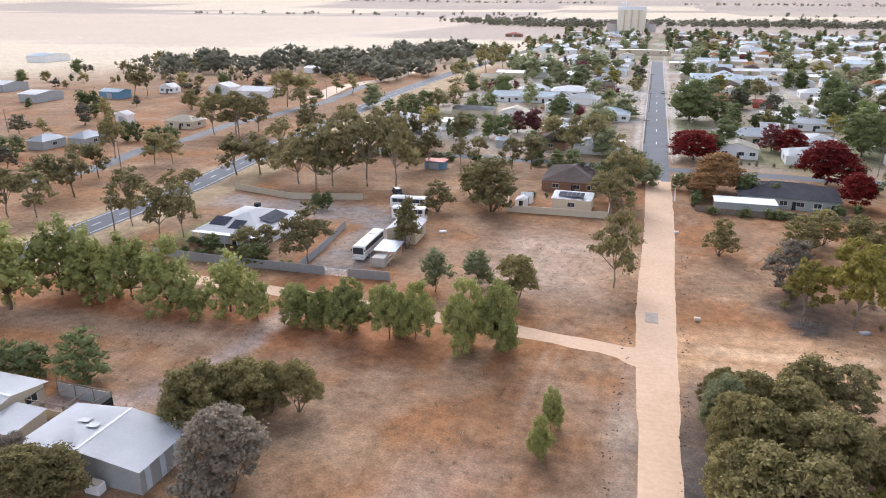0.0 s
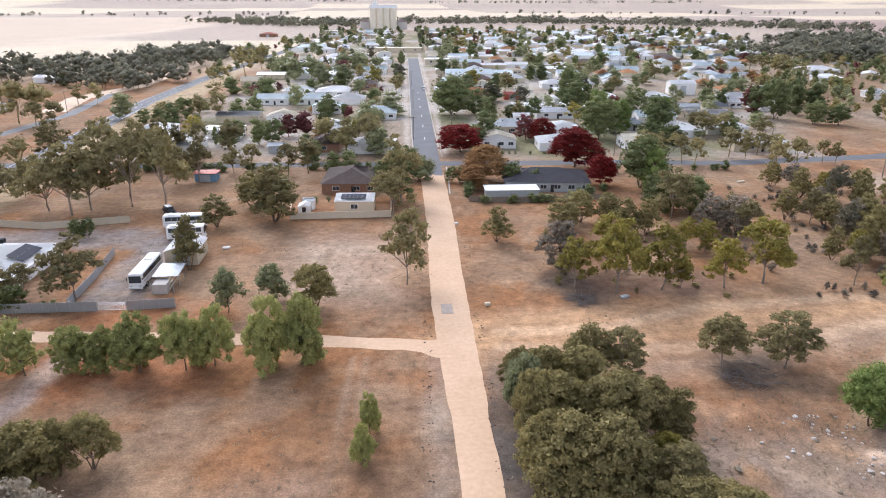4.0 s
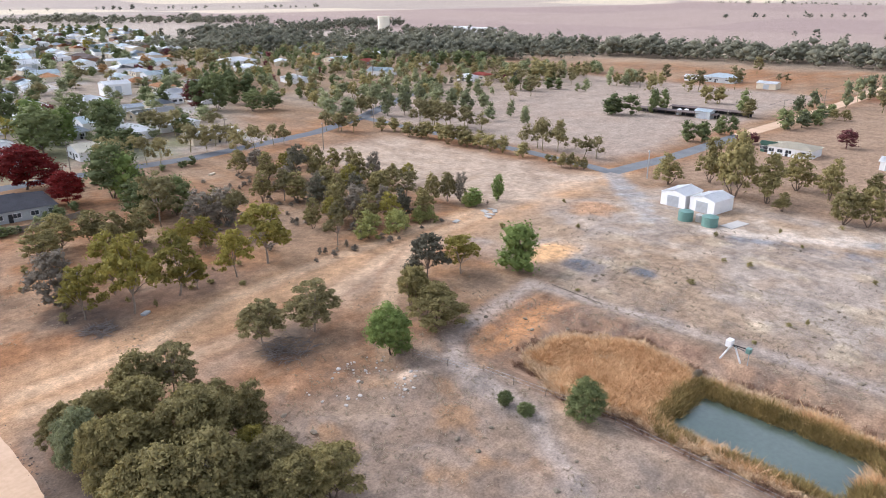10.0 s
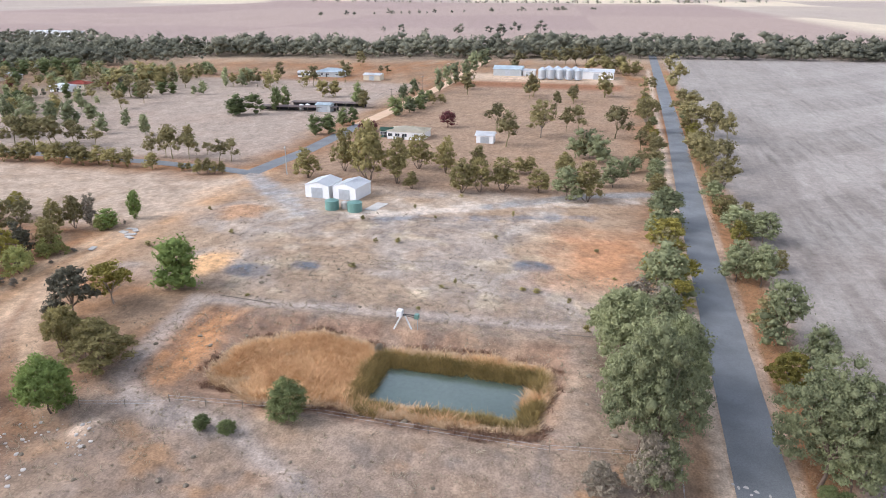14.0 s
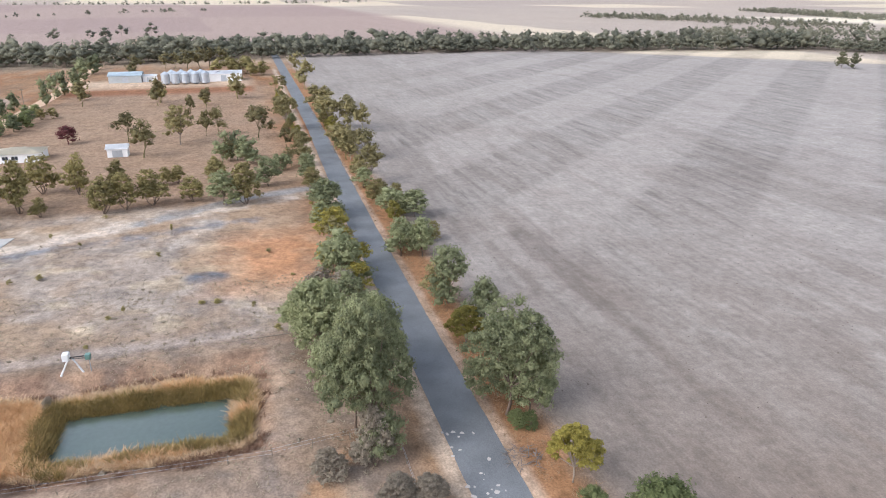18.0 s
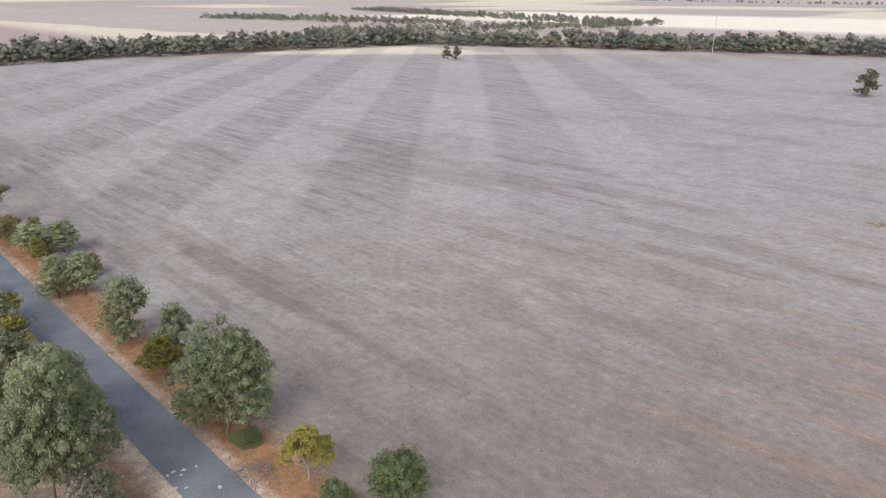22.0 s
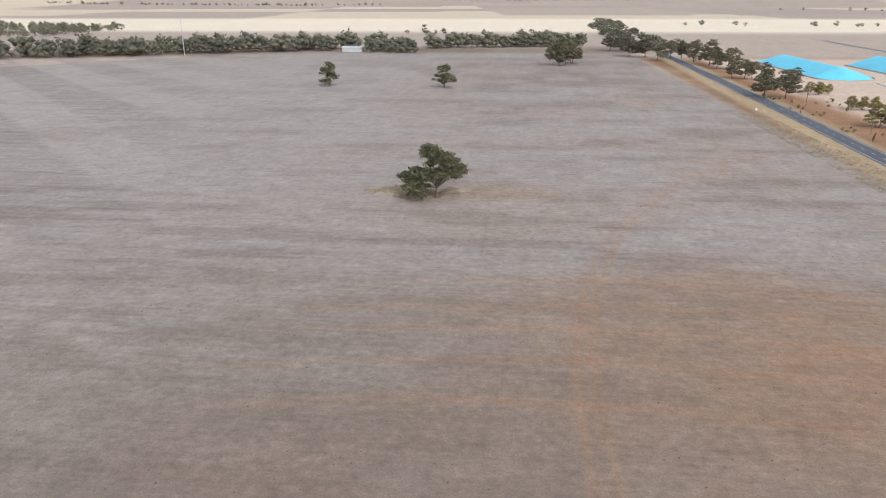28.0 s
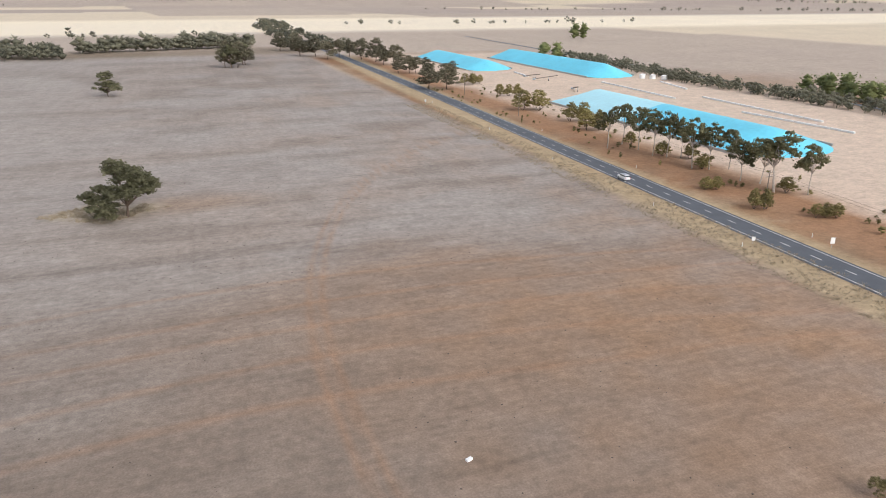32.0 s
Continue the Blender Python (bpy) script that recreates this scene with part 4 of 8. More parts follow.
def plant(group, kind, rows, near=None):
    for x, y, h, w in rows:
        tree(kind, x, y, h, w, group.replace("_", " "), near)


def grove(name, label, kind, spots):
    """Many trees or shrubs of a kind, joined into one mesh: rows of place, height and width."""
    V, F, T, at = [], [], [], 0
    r = np.random.default_rng(len(spots) + len(label))
    levels = {0: [], 4: []}
    for level, forms in levels.items():
        for me_ in itertools.chain(*stock(kind, level)):
            co = np.empty(len(me_.vertices) * 3)
            me_.vertices.foreach_get("co", co)
            n = np.empty(len(me_.loops), np.int32)
            me_.loops.foreach_get("vertex_index", n)
            forms.append((co.reshape(-1, 3), n.reshape(-1, 3 if me_.name.startswith("crown") else 4)))
    for k, (x, y, h, w) in enumerate(spots):
        if math.hypot(x - 10, y - 30) < 310 and h > 13:
            tree(kind, x, y, h, w, "trees among paddocks and gardens", 1)
            continue
        a = k * 1.7
        c, q = math.cos(a), math.sin(a)
        tone = r.uniform(-0.4, 0.4)
        forms = levels[4 if math.hypot(x - 10, y - 30) < 340 and h > 3 else 0]
        pick = k % (len(forms) // 2)
        for co, n in forms[2 * pick : 2 * pick + 2]:
            V.append(np.stack([(co[:, 0] * c - co[:, 1] * q) * w / 8 + x, (co[:, 0] * q + co[:, 1] * c) * w / 8 + y, co[:, 2] * h / 10], 1))
            F += (n + at).tolist()
            T.append(np.full(len(co), tone))
            at += len(co)
    if V:
        me_ = mesh(name, np.concatenate(V), F, LEAVES[kind], True)
        me_.attributes.new("tone", "FLOAT", "POINT").data.foreach_set("value", np.concatenate(T).astype(np.float32))
        tagged(new(name, me_), label, "trees", kind="stuff")


plant('pine_row', 'pine', [(-102.3, 79.9, 15.6, 12.6), (-99.1, 87.5, 14.3, 11.5), (-92.3, 88.2, 13.0, 10.5), (-85.6, 89.9, 12.9, 10.9), (-77.0, 88.3, 13.4, 9.8), (-71.3, 87.3, 7.1, 5.9), (-66.7, 90.7, 11.0, 8.3), (-60.1, 88.7, 9.1, 6.2), (-53.7, 90.4, 7.2, 6.7), (-49.6, 90.5, 7.1, 5.5), (-44.1, 89.3, 9.4, 7.5), (-37.7, 89.8, 9.6, 6.3), (-33.9, 91.0, 9.9, 6.3), (-25.7, 89.9, 11.8, 7.1), (-21.2, 91.0, 11.7, 7.6)])
plant('yard_front', 'bushy', [(-73.2, 65.3, 7.9, 8.0), (-83.1, 62.6, 5.6, 6.0), (-79.9, 63.6, 5.6, 6.0)])
plant('yard_front', 'mallee', [(-50.9, 62.1, 8.5, 7.8), (-46.4, 63.6, 8.5, 7.8), (-44.3, 66.3, 7.2, 5.7), (-41.0, 67.4, 7.2, 5.7), (-50.4, 58.5, 9.5, 8.6), (-59.8, 43.2, 6.8, 7.3), (-56.0, 44.5, 6.8, 7.3), (-50.1, 68.5, 5.0, 5.4), (-47.0, 69.6, 5.0, 5.4)])
plant('yard_front', 'grey', [(-40.2, 50.5, 11.3, 10.4), (-66.8, 45.9, 5.0, 4.7), (-64.4, 46.7, 5.0, 4.7)])
plant('sapling', 'pine', [(-10.2, 67.4, 5.9, 3.2), (-9.9, 73.6, 6.0, 3.1)])
plant('block', 'gum', [(-65.4, 115.2, 13.3, 12.1), (-79.4, 115.2, 6.5, 6.6), (-75.4, 116.5, 6.5, 6.6)])
plant('block', 'greygum', [(-36.9, 109.4, 8.2, 6.7), (-30.2, 113.5, 7.6, 6.5)])
plant('block', 'mallee', [(-22.0, 109.6, 8.6, 8.4), (-49.9, 129.5, 11.1, 7.6), (-52.2, 157.1, 7.9, 8.9), (-39.6, 161.2, 14.0, 14.8), (-47.1, 172.4, 10.0, 11.1)])
plant('block', 'gum', [(-6.7, 121.2, 15.2, 9.0)])
plant('block', 'mallee', [(12.3, 145.7, 7.9, 7.7)])
plant('street_trees', 'gum', [(-9.6, 176.5, 18.2, 14.1), (-11.8, 163.1, 12.0, 10.2), (-71.2, 176.8, 20.0, 13.5), (-78.7, 174.3, 20.0, 15.2), (-87.7, 171.3, 17.4, 15.3), (-90.7, 167.1, 18.0, 15.1), (-98.2, 171.2, 15.0, 13.8), (-75.1, 197.0, 12.1, 9.6), (-69.2, 198.9, 12.1, 9.6)])
plant('west_trees', 'gum', [(-115.3, 124.1, 13.7, 11.3), (-103.8, 119.4, 12.5, 8.3), (-99.0, 121.0, 12.5, 8.3), (-123.2, 147.4, 7.9, 7.3), (-118.1, 149.1, 7.9, 7.3), (-147.9, 120.1, 12.0, 11.0), (-141.6, 122.2, 12.0, 11.0)])
plant('house_garden', 'bushy', [(-87.7, 115.1, 4.0, 4.6), (-81.1, 149.0, 4.8, 3.9), (-78.7, 149.8, 4.8, 3.9), (-76.4, 110.4, 4.9, 4.8), (-73.5, 111.4, 4.9, 4.8)])
plant('roadside_clump', 'mallee', [(17.0, 80.0, 8.3, 9.2), (19.5, 86.8, 8.1, 7.5), (9.6, 71.9, 9.6, 5.9), (13.2, 69.6, 10.8, 9.2), (18.5, 68.0, 11.3, 9.8), (26.2, 69.8, 8.4, 6.6), (16.1, 59.0, 11.2, 10.3), (19.8, 61.2, 7.6, 7.0), (22.4, 54.9, 7.3, 7.1), (8.8, 84.3, 6.0, 3.9), (9.7, 83.6, 6.4, 3.9), (26.6, 77.9, 4.8, 5.8), (11.0, 63.3, 9.7, 6.9)])
plant('burnt_patch', 'yellowgum', [(24.4, 119.4, 10.0, 8.0), (31.3, 116.1, 14.7, 10.2), (32.0, 126.5, 11.8, 8.5), (40.2, 118.0, 12.6, 10.5), (52.1, 118.5, 10.1, 8.4), (60.2, 120.5, 12.5, 12.5), (44.1, 118.5, 5.8, 4.7), (52.1, 139.3, 7.2, 6.2), (56.0, 138.2, 7.2, 6.2)])
plant('burnt_patch', 'grey', [(23.2, 128.9, 10.5, 9.7), (62.3, 152.0, 8.6, 8.7), (67.7, 150.5, 8.6, 8.7)])
plant('burnt_patch', 'mallee', [(33.5, 159.3, 7.8, 9.3), (40.1, 157.6, 7.8, 9.3), (41.9, 150.5, 8.6, 7.4), (46.5, 149.2, 8.6, 7.4), (28.7, 154.0, 7.6, 8.5)])
plant('burnt_patch', 'bushy', [(56.4, 166.4, 10.4, 9.2), (62.2, 164.8, 10.4, 9.2), (57.1, 190.5, 15.6, 15.9)])
plant('fork', 'gum', [(40.1, 89.5, 8.3, 8.2), (49.0, 88.7, 8.5, 9.4)])
plant('fork', 'greenpine', [(52.7, 74.1, 8.6, 7.4), (93.6, 82.5, 10.1, 9.2), (127.9, 117.3, 7.4, 4.6), (119.7, 118.5, 4.9, 6.2)])
plant('fork', 'mallee', [(64.7, 76.4, 7.5, 9.8), (64.6, 81.8, 9.1, 6.1)])
plant('fork', 'darkgum', [(76.9, 91.0, 10.0, 9.1)])
plant('fork', 'yellowgum', [(84.0, 89.1, 7.9, 8.2)])
plant('scrub', 'mallee', [(94.4, 191.4, 7.4, 6.9), (96.6, 179.0, 8.5, 7.6), (104.9, 165.5, 11.3, 7.3), (83.5, 160.2, 8.5, 6.7), (89.9, 153.9, 8.1, 7.5), (96.4, 150.0, 9.4, 7.5), (103.2, 136.7, 8.9, 7.3), (104.8, 136.4, 9.4, 7.3), (86.2, 133.3, 9.3, 6.8), (89.4, 124.1, 8.4, 6.6), (103.2, 119.9, 7.9, 6.0), (114.5, 128.3, 8.2, 4.9), (118.1, 126.2, 7.9, 4.1), (79.8, 132.5, 7.6, 5.1), (114.8, 184.3, 6.4, 6.0), (117.0, 174.1, 7.4, 5.8), (113.5, 158.1, 9.1, 5.5), (117.7, 147.8, 6.8, 5.3), (92.6, 140.1, 9.7, 6.3), (104.7, 149.8, 8.3, 6.0)])
plant('scrub', 'pine', [(84.5, 117.9, 6.6, 6.5), (91.6, 116.4, 6.2, 6.6), (100.3, 118.6, 4.2, 3.7), (102.7, 116.8, 4.2, 3.7), (118.1, 119.7, 3.9, 3.2), (120.2, 118.1, 3.9, 3.2)])
plant('scrub', 'gum', [(68.4, 157.5, 8.1, 6.2), (67.9, 146.2, 9.2, 7.0), (76.8, 119.1, 9.9, 6.3), (55.3, 158.6, 13.1, 10.9), (63.0, 205.4, 13.9, 12.1)])
plant('hedge', 'mallee', [(170.7, 127.4, 4.9, 4.4), (171.8, 124.9, 4.9, 4.4), (172.0, 122.7, 4.1, 3.1), (172.8, 120.8, 4.1, 3.1)])
plant('east_row', 'mallee', [(175.5, 74.8, 18.3, 12.3), (175.5, 66.1, 13.6, 8.7), (185.8, 86.3, 13.4, 9.4), (175.1, 93.8, 9.0, 9.1), (194.2, 65.1, 11.0, 10.3), (190.4, 55.4, 11.4, 7.3), (170.4, 46.1, 9.7, 8.1), (172.3, 41.3, 9.7, 8.1), (175.0, 35.2, 9.7, 10.0), (195.2, 34.0, 5.4, 5.4), (196.5, 30.8, 5.4, 5.4), (175.9, 25.5, 6.8, 6.7), (193.9, 20.0, 7.9, 7.2), (170.1, 12.0, 11.1, 9.6), (171.1, 60.5, 5.1, 5.1), (194.0, 46.4, 8.3, 7.4)])
plant('east_row', 'greygum', [(170.5, 17.6, 9.2, 9.7), (186.7, 5.9, 8.6, 8.7)])
plant('road_north_side', 'greygum', [(58.6, -0.9, 20.0, 11.2), (89.8, 2.2, 9.5, 10.6), (76.6, -4.6, 12.2, 10.4), (109.4, -5.1, 11.1, 10.1)])
plant('road_north_side', 'grey', [(55.6, -1.3, 8.2, 5.1), (105.7, -0.4, 5.2, 6.3), (104.0, -4.5, 5.2, 6.3), (54.6, 3.9, 4.0, 4.3), (48.8, -2.9, 3.7, 4.5), (47.5, -6.1, 3.7, 4.5)])
plant('road_north_side', 'greygum', [(63.0, -0.1, 18.3, 9.3), (84.9, 1.7, 11.9, 10.3), (72.1, -4.8, 14.3, 7.6), (153.5, -6.8, 9.8, 10.4), (71.1, -0.1, 10.0, 9.2)])
plant('road_north_side', 'yellowgum', [(131.2, -5.6, 8.8, 9.1), (118.5, -4.2, 6.6, 7.4), (116.7, -8.6, 6.6, 7.4), (105.7, -7.0, 5.9, 5.5), (143.6, -4.5, 5.8, 5.4), (142.3, -7.6, 5.8, 5.4)])
plant('road_south_side', 'greygum', [(61.5, -19.6, 16.5, 12.0), (61.6, -22.9, 11.0, 7.3), (96.9, -21.7, 11.0, 8.5), (84.2, -23.9, 9.8, 6.8), (122.2, -18.6, 8.7, 6.9), (120.5, -22.7, 8.7, 6.9), (149.8, -22.2, 7.4, 8.6), (147.6, -27.3, 7.4, 8.6)])
plant('road_south_side', 'yellowgum', [(47.0, -22.2, 7.7, 6.5), (81.6, -20.2, 6.4, 5.7)])
plant('road_south_side', 'bushy', [(40.3, -21.3, 4.7, 4.1), (36.2, -26.6, 8.0, 7.4), (58.6, -19.9, 2.6, 2.6), (58.0, -21.4, 2.6, 2.6)])
plant('road_south_side', 'gum', [(180.4, -21.8, 11.4, 10.3)])
plant('dam_side', 'bushy', [(58.8, 43.3, 5.8, 5.8)])
plant('dam_side', 'bushy', [(54.0, 49.2, 2.2, 2.6), (53.8, 52.5, 2.5, 2.5)])
plant('dam_side', 'grey', [(80.4, 38.5, 1.9, 1.7)])
plant('lone_tree', 'lonegum', [(12.6, -169.0, 15.2, 18.5)], 2)
plant('paddock_trees', 'lonegum', [(104.8, -416.4, 14.9, 14.7), (32.8, -413.6, 13.9, 15.7), (-44.7, -555.7, 19.7, 22.2), (-55.4, -580.8, 18.1, 20.6)])
plant('paddock_trees', 'lonegum', [(418.1, -408.9, 11.9, 12.1), (412.3, -413.8, 11.9, 12.1)])
plant('highway_trees', 'tallgum', [(-161.1, -130.9, 17.8, 15.4), (-167.9, -125.2, 14.6, 8.7), (-168.6, -157.8, 13.1, 10.6), (-158.3, -163.2, 16.8, 10.5), (-162.5, -160.0, 15.1, 10.5), (-161.2, -180.2, 15.8, 10.0), (-158.2, -184.2, 16.3, 10.1), (-159.3, -194.1, 15.8, 10.4), (-159.4, -205.0, 15.2, 10.7), (-150.2, -200.6, 15.3, 9.2), (-164.7, -177.0, 14.0, 8.9), (-161.3, -144.7, 12.4, 10.0), (-164.5, -139.9, 12.2, 10.0)], 1)
plant('highway_trees', 'mallee', [(-144.6, -140.2, 4.0, 4.8), (-147.4, -139.2, 4.0, 4.8), (-143.1, -119.5, 5.7, 5.1), (-146.0, -118.4, 5.7, 5.1), (-152.2, -107.9, 3.9, 4.5), (-154.6, -107.0, 3.9, 4.5), (-157.1, -106.1, 3.9, 4.5), (-161.3, -292.4, 10.2, 12.3), (-168.9, -289.6, 10.2, 12.3), (-166.8, -256.4, 8.7, 9.0), (-172.2, -254.4, 8.7, 9.0), (-162.4, -235.0, 8.6, 8.5), (-167.5, -233.1, 8.6, 8.5), (-172.4, -343.0, 6.8, 7.5), (-176.9, -341.4, 6.8, 7.5), (-181.4, -339.8, 6.8, 7.5), (-173.8, -398.2, 7.3, 7.6), (-178.3, -396.6, 7.3, 7.6), (-182.1, -402.0, 5.8, 5.1), (-185.1, -400.9, 5.8, 5.1)], 1)
plant('highway_trees', 'darkgum', [(-144.7, -384.3, 15.3, 16.8), (-154.7, -380.7, 15.3, 16.8), (-154.0, -477.2, 12.9, 13.0), (-161.7, -474.5, 12.9, 13.0), (-165.4, -471.5, 11.7, 11.6), (-172.3, -469.1, 11.7, 11.6), (-161.5, -542.4, 16.0, 16.3), (-171.2, -539.1, 16.0, 16.3), (-162.2, -568.3, 20.0, 20.9), (-157.7, -598.7, 18.3, 19.1), (-146.0, -633.8, 15.3, 14.9), (-154.7, -630.8, 15.3, 14.9), (-112.6, -647.7, 17.0, 20.4), (-125.7, -643.2, 17.0, 20.4), (-104.8, -718.1, 18.0, 21.6), (-119.2, -713.2, 18.0, 21.6), (-129.8, -608.4, 15.7, 16.5), (-177.3, -430.1, 12.2, 12.4), (-40.2, -561.8, 20.0, 16.2), (-49.4, -558.6, 20.0, 16.2)], 1)
plant('highway_trees', 'darkgum', [(-57.2, -578.3, 16.8, 18.0)], 1)
plant('town_red', 'redtree', [(8.3, 239.5, 9.9, 16.8), (43.5, 216.8, 12.5, 18.5), (46.7, 193.3, 8.9, 9.7), (39.4, 256.3, 9.2, 11.3)], 2)
plant('town_red', 'orangetree', [(13.6, 198.9, 10.9, 15.0), (10.0, 190.3, 7.0, 8.5)], 2)
plant('town_green', 'bushy', [(55.5, 171.8, 9.2, 8.4), (60.8, 170.4, 9.2, 8.4), (27.2, 191.9, 5.4, 4.3), (21.0, 193.6, 7.2, 7.8), (4.1, 198.1, 4.9, 4.6), (6.9, 197.3, 4.9, 4.6), (-11.3, 202.5, 6.8, 8.2), (-5.7, 200.9, 6.8, 8.2), (-12.0, 179.4, 12.8, 12.8)])
grove("garden_trees", "olive gums among paddocks and back yards", 'gum', [(-125.1, 228.2, 13.6, 12.5), (-165.9, 294.5, 10.3, 9.5), (-159.1, 296.8, 10.3, 9.5), (-177.7, 357.5, 10.0, 9.2), (-169.7, 360.2, 10.0, 9.2), (-127.0, 489.4, 20.0, 18.3), (-125.6, 535.0, 18.2, 16.5), (-136.6, 447.6, 10.5, 9.6), (-130.3, 449.7, 10.5, 9.6), (-102.0, 308.2, 11.2, 10.3), (-95.3, 310.4, 11.2, 10.3), (-118.9, 310.5, 8.0, 7.4), (-113.2, 312.4, 8.0, 7.4), (-24.4, 262.1, 10.2, 9.4), (-37.7, 241.4, 11.8, 10.9), (-30.7, 233.9, 10.4, 9.6), (-26.7, 333.3, 6.8, 6.2), (-22.2, 334.8, 6.8, 6.2), (-99.1, 215.8, 11.6, 10.7), (-124.6, 207.2, 11.6, 10.7)])
grove("garden_trees", "olive gums among paddocks and back yards", 'gum', [(-20.9, 397.8, 9.8, 9.1), (-45.0, 207.3, 9.6, 8.9), (-39.3, 209.3, 10.6, 9.7), (-62.3, 210.1, 8.4, 7.8), (-57.0, 211.9, 8.4, 7.8), (-68.9, 236.1, 12.0, 10.7)])
grove("garden_trees", "purple-leaved trees among paddocks and back yards", 'purpletree', [(-93.2, 373.7, 7.9, 8.6), (-88.0, 375.4, 7.9, 8.6), (-56.5, 269.2, 9.2, 9.7), (-50.7, 271.2, 9.2, 9.7), (-60.5, 492.4, 10.2, 12.3), (79.6, 315.4, 9.6, 11.3)])
grove("garden_trees", "dark green trees among paddocks and back yards", 'bushy', [(-86.8, 311.7, 9.3, 11.0), (-80.1, 314.0, 9.3, 11.0), (-64.4, 254.5, 10.4, 8.0), (-80.2, 255.2, 7.1, 3.3), (-123.4, 300.6, 6.7, 8.1), (-117.9, 302.5, 6.7, 8.1), (-31.6, 211.7, 6.6, 7.4), (-27.1, 213.2, 6.6, 7.4), (-13.4, 218.1, 6.9, 7.5), (-8.9, 219.6, 6.9, 7.5), (-40.7, 225.9, 8.2, 9.9)])
grove("garden_trees", "grey-green gums among paddocks and back yards", 'greygum', [(-89.3, 465.2, 15.0, 18.0), (-76.6, 469.5, 15.0, 18.0), (-66.2, 436.7, 13.3, 15.9), (-54.5, 440.7, 13.3, 15.9), (-62.5, 512.3, 14.0, 16.9), (-52.2, 515.8, 14.0, 16.9), (-137.3, 314.0, 11.7, 14.1), (-105.9, 497.6, 11.4, 13.7), (-95.7, 501.1, 11.4, 13.7), (-3.6, 199.4, 7.9, 8.8)])
grove("garden_trees", "grey-green gums among paddocks and back yards", 'greygum', [(509.8, 108.5, 13.0, 10.3), (470.6, 106.1, 12.2, 9.5), (436.4, 104.0, 12.2, 8.9), (405.7, 103.7, 13.6, 8.3), (391.1, 105.1, 12.9, 7.5), (366.1, 103.4, 13.2, 7.1), (350.5, 113.0, 9.6, 7.3), (320.0, 109.4, 10.4, 6.8), (315.0, 97.9, 7.3, 8.8), (296.7, 99.2, 7.0, 8.4), (287.4, 101.6, 6.3, 6.1), (545.3, 111.4, 11.1, 10.9), (515.6, 115.9, 11.5, 11.8), (195.7, 239.5, 12.1, 9.2), (203.4, 237.0, 13.6, 8.2), (233.1, 257.8, 11.0, 8.0), (249.3, 261.7, 8.7, 8.3), (233.2, 236.7, 9.5, 8.7), (224.6, 219.6, 11.7, 9.3), (239.3, 221.6, 8.1, 7.5)])
grove("garden_trees", "grey-green gums among paddocks and back yards", 'greygum', [(238.3, 289.2, 11.5, 9.8), (207.6, 261.9, 12.9, 11.0), (256.2, 293.6, 9.1, 7.6), (202.4, 222.7, 11.0, 7.9), (264.5, 247.9, 10.4, 7.1), (179.8, 248.0, 9.3, 10.1), (168.8, 246.3, 10.1, 9.8), (221.2, 287.5, 8.3, 9.5), (216.4, 299.4, 11.0, 12.1), (218.3, 199.7, 8.7, 6.9), (232.6, 199.6, 7.8, 5.1), (219.2, 180.9, 8.6, 5.7)])
grove("garden_trees", "brown-olive mallees among paddocks and back yards", 'mallee', [(383.3, 91.8, 8.5, 10.2), (404.8, 107.2, 4.3, 5.2), (406.2, 103.7, 4.3, 5.2), (363.8, 51.8, 10.3, 9.8), (372.2, 15.0, 9.2, 9.3), (352.0, 29.8, 6.0, 7.2), (325.3, 96.0, 4.8, 5.8), (326.9, 92.0, 4.8, 5.8), (372.2, 224.1, 9.2, 8.4), (362.3, 226.2, 8.3, 7.5), (353.5, 198.7, 8.7, 8.9), (367.8, 183.9, 9.6, 9.0), (332.8, 157.5, 9.2, 9.5), (335.0, 151.9, 9.2, 9.5), (304.5, 124.2, 8.8, 8.2), (331.4, 288.6, 8.9, 10.7), (338.9, 284.3, 10.8, 11.6), (350.6, 275.1, 11.5, 12.6), (353.5, 267.9, 11.5, 12.6), (488.3, 17.2, 11.8, 14.0)])
grove("garden_trees", "brown-olive mallees among paddocks and back yards", 'mallee', [(491.4, 9.4, 11.8, 14.0), (476.7, 6.6, 9.7, 11.7), (479.7, -0.9, 9.7, 11.7), (501.2, 28.5, 10.3, 12.4), (504.4, 20.5, 10.3, 12.4)])
grove("garden_trees", "olive gums among paddocks and back yards", 'gum', [(394.1, 169.6, 12.9, 11.3), (484.4, 193.1, 11.5, 10.0), (398.6, 214.4, 10.8, 7.9), (362.6, 211.0, 10.7, 8.1), (374.4, 181.5, 11.5, 9.1), (446.5, 164.6, 5.5, 5.1), (448.1, 160.6, 5.5, 5.1), (370.0, 252.9, 11.3, 9.8), (340.6, 251.4, 9.5, 8.8), (347.6, 248.3, 10.7, 9.3), (290.6, 234.1, 10.9, 10.0), (306.0, 252.9, 11.5, 10.6), (482.0, 77.7, 14.2, 13.0), (536.8, 65.4, 11.2, 10.3), (539.7, 58.4, 11.2, 10.3), (532.4, 49.8, 13.7, 12.6), (535.8, 41.2, 13.7, 12.6), (548.5, 35.3, 13.8, 12.7), (552.0, 26.5, 13.8, 12.7)])
grove("garden_trees", "purple-leaved trees among paddocks and back yards", 'purpletree', [(264.9, 73.3, 7.0, 8.4), (247.8, 103.2, 4.4, 5.3), (249.2, 100.0, 4.4, 5.3)])
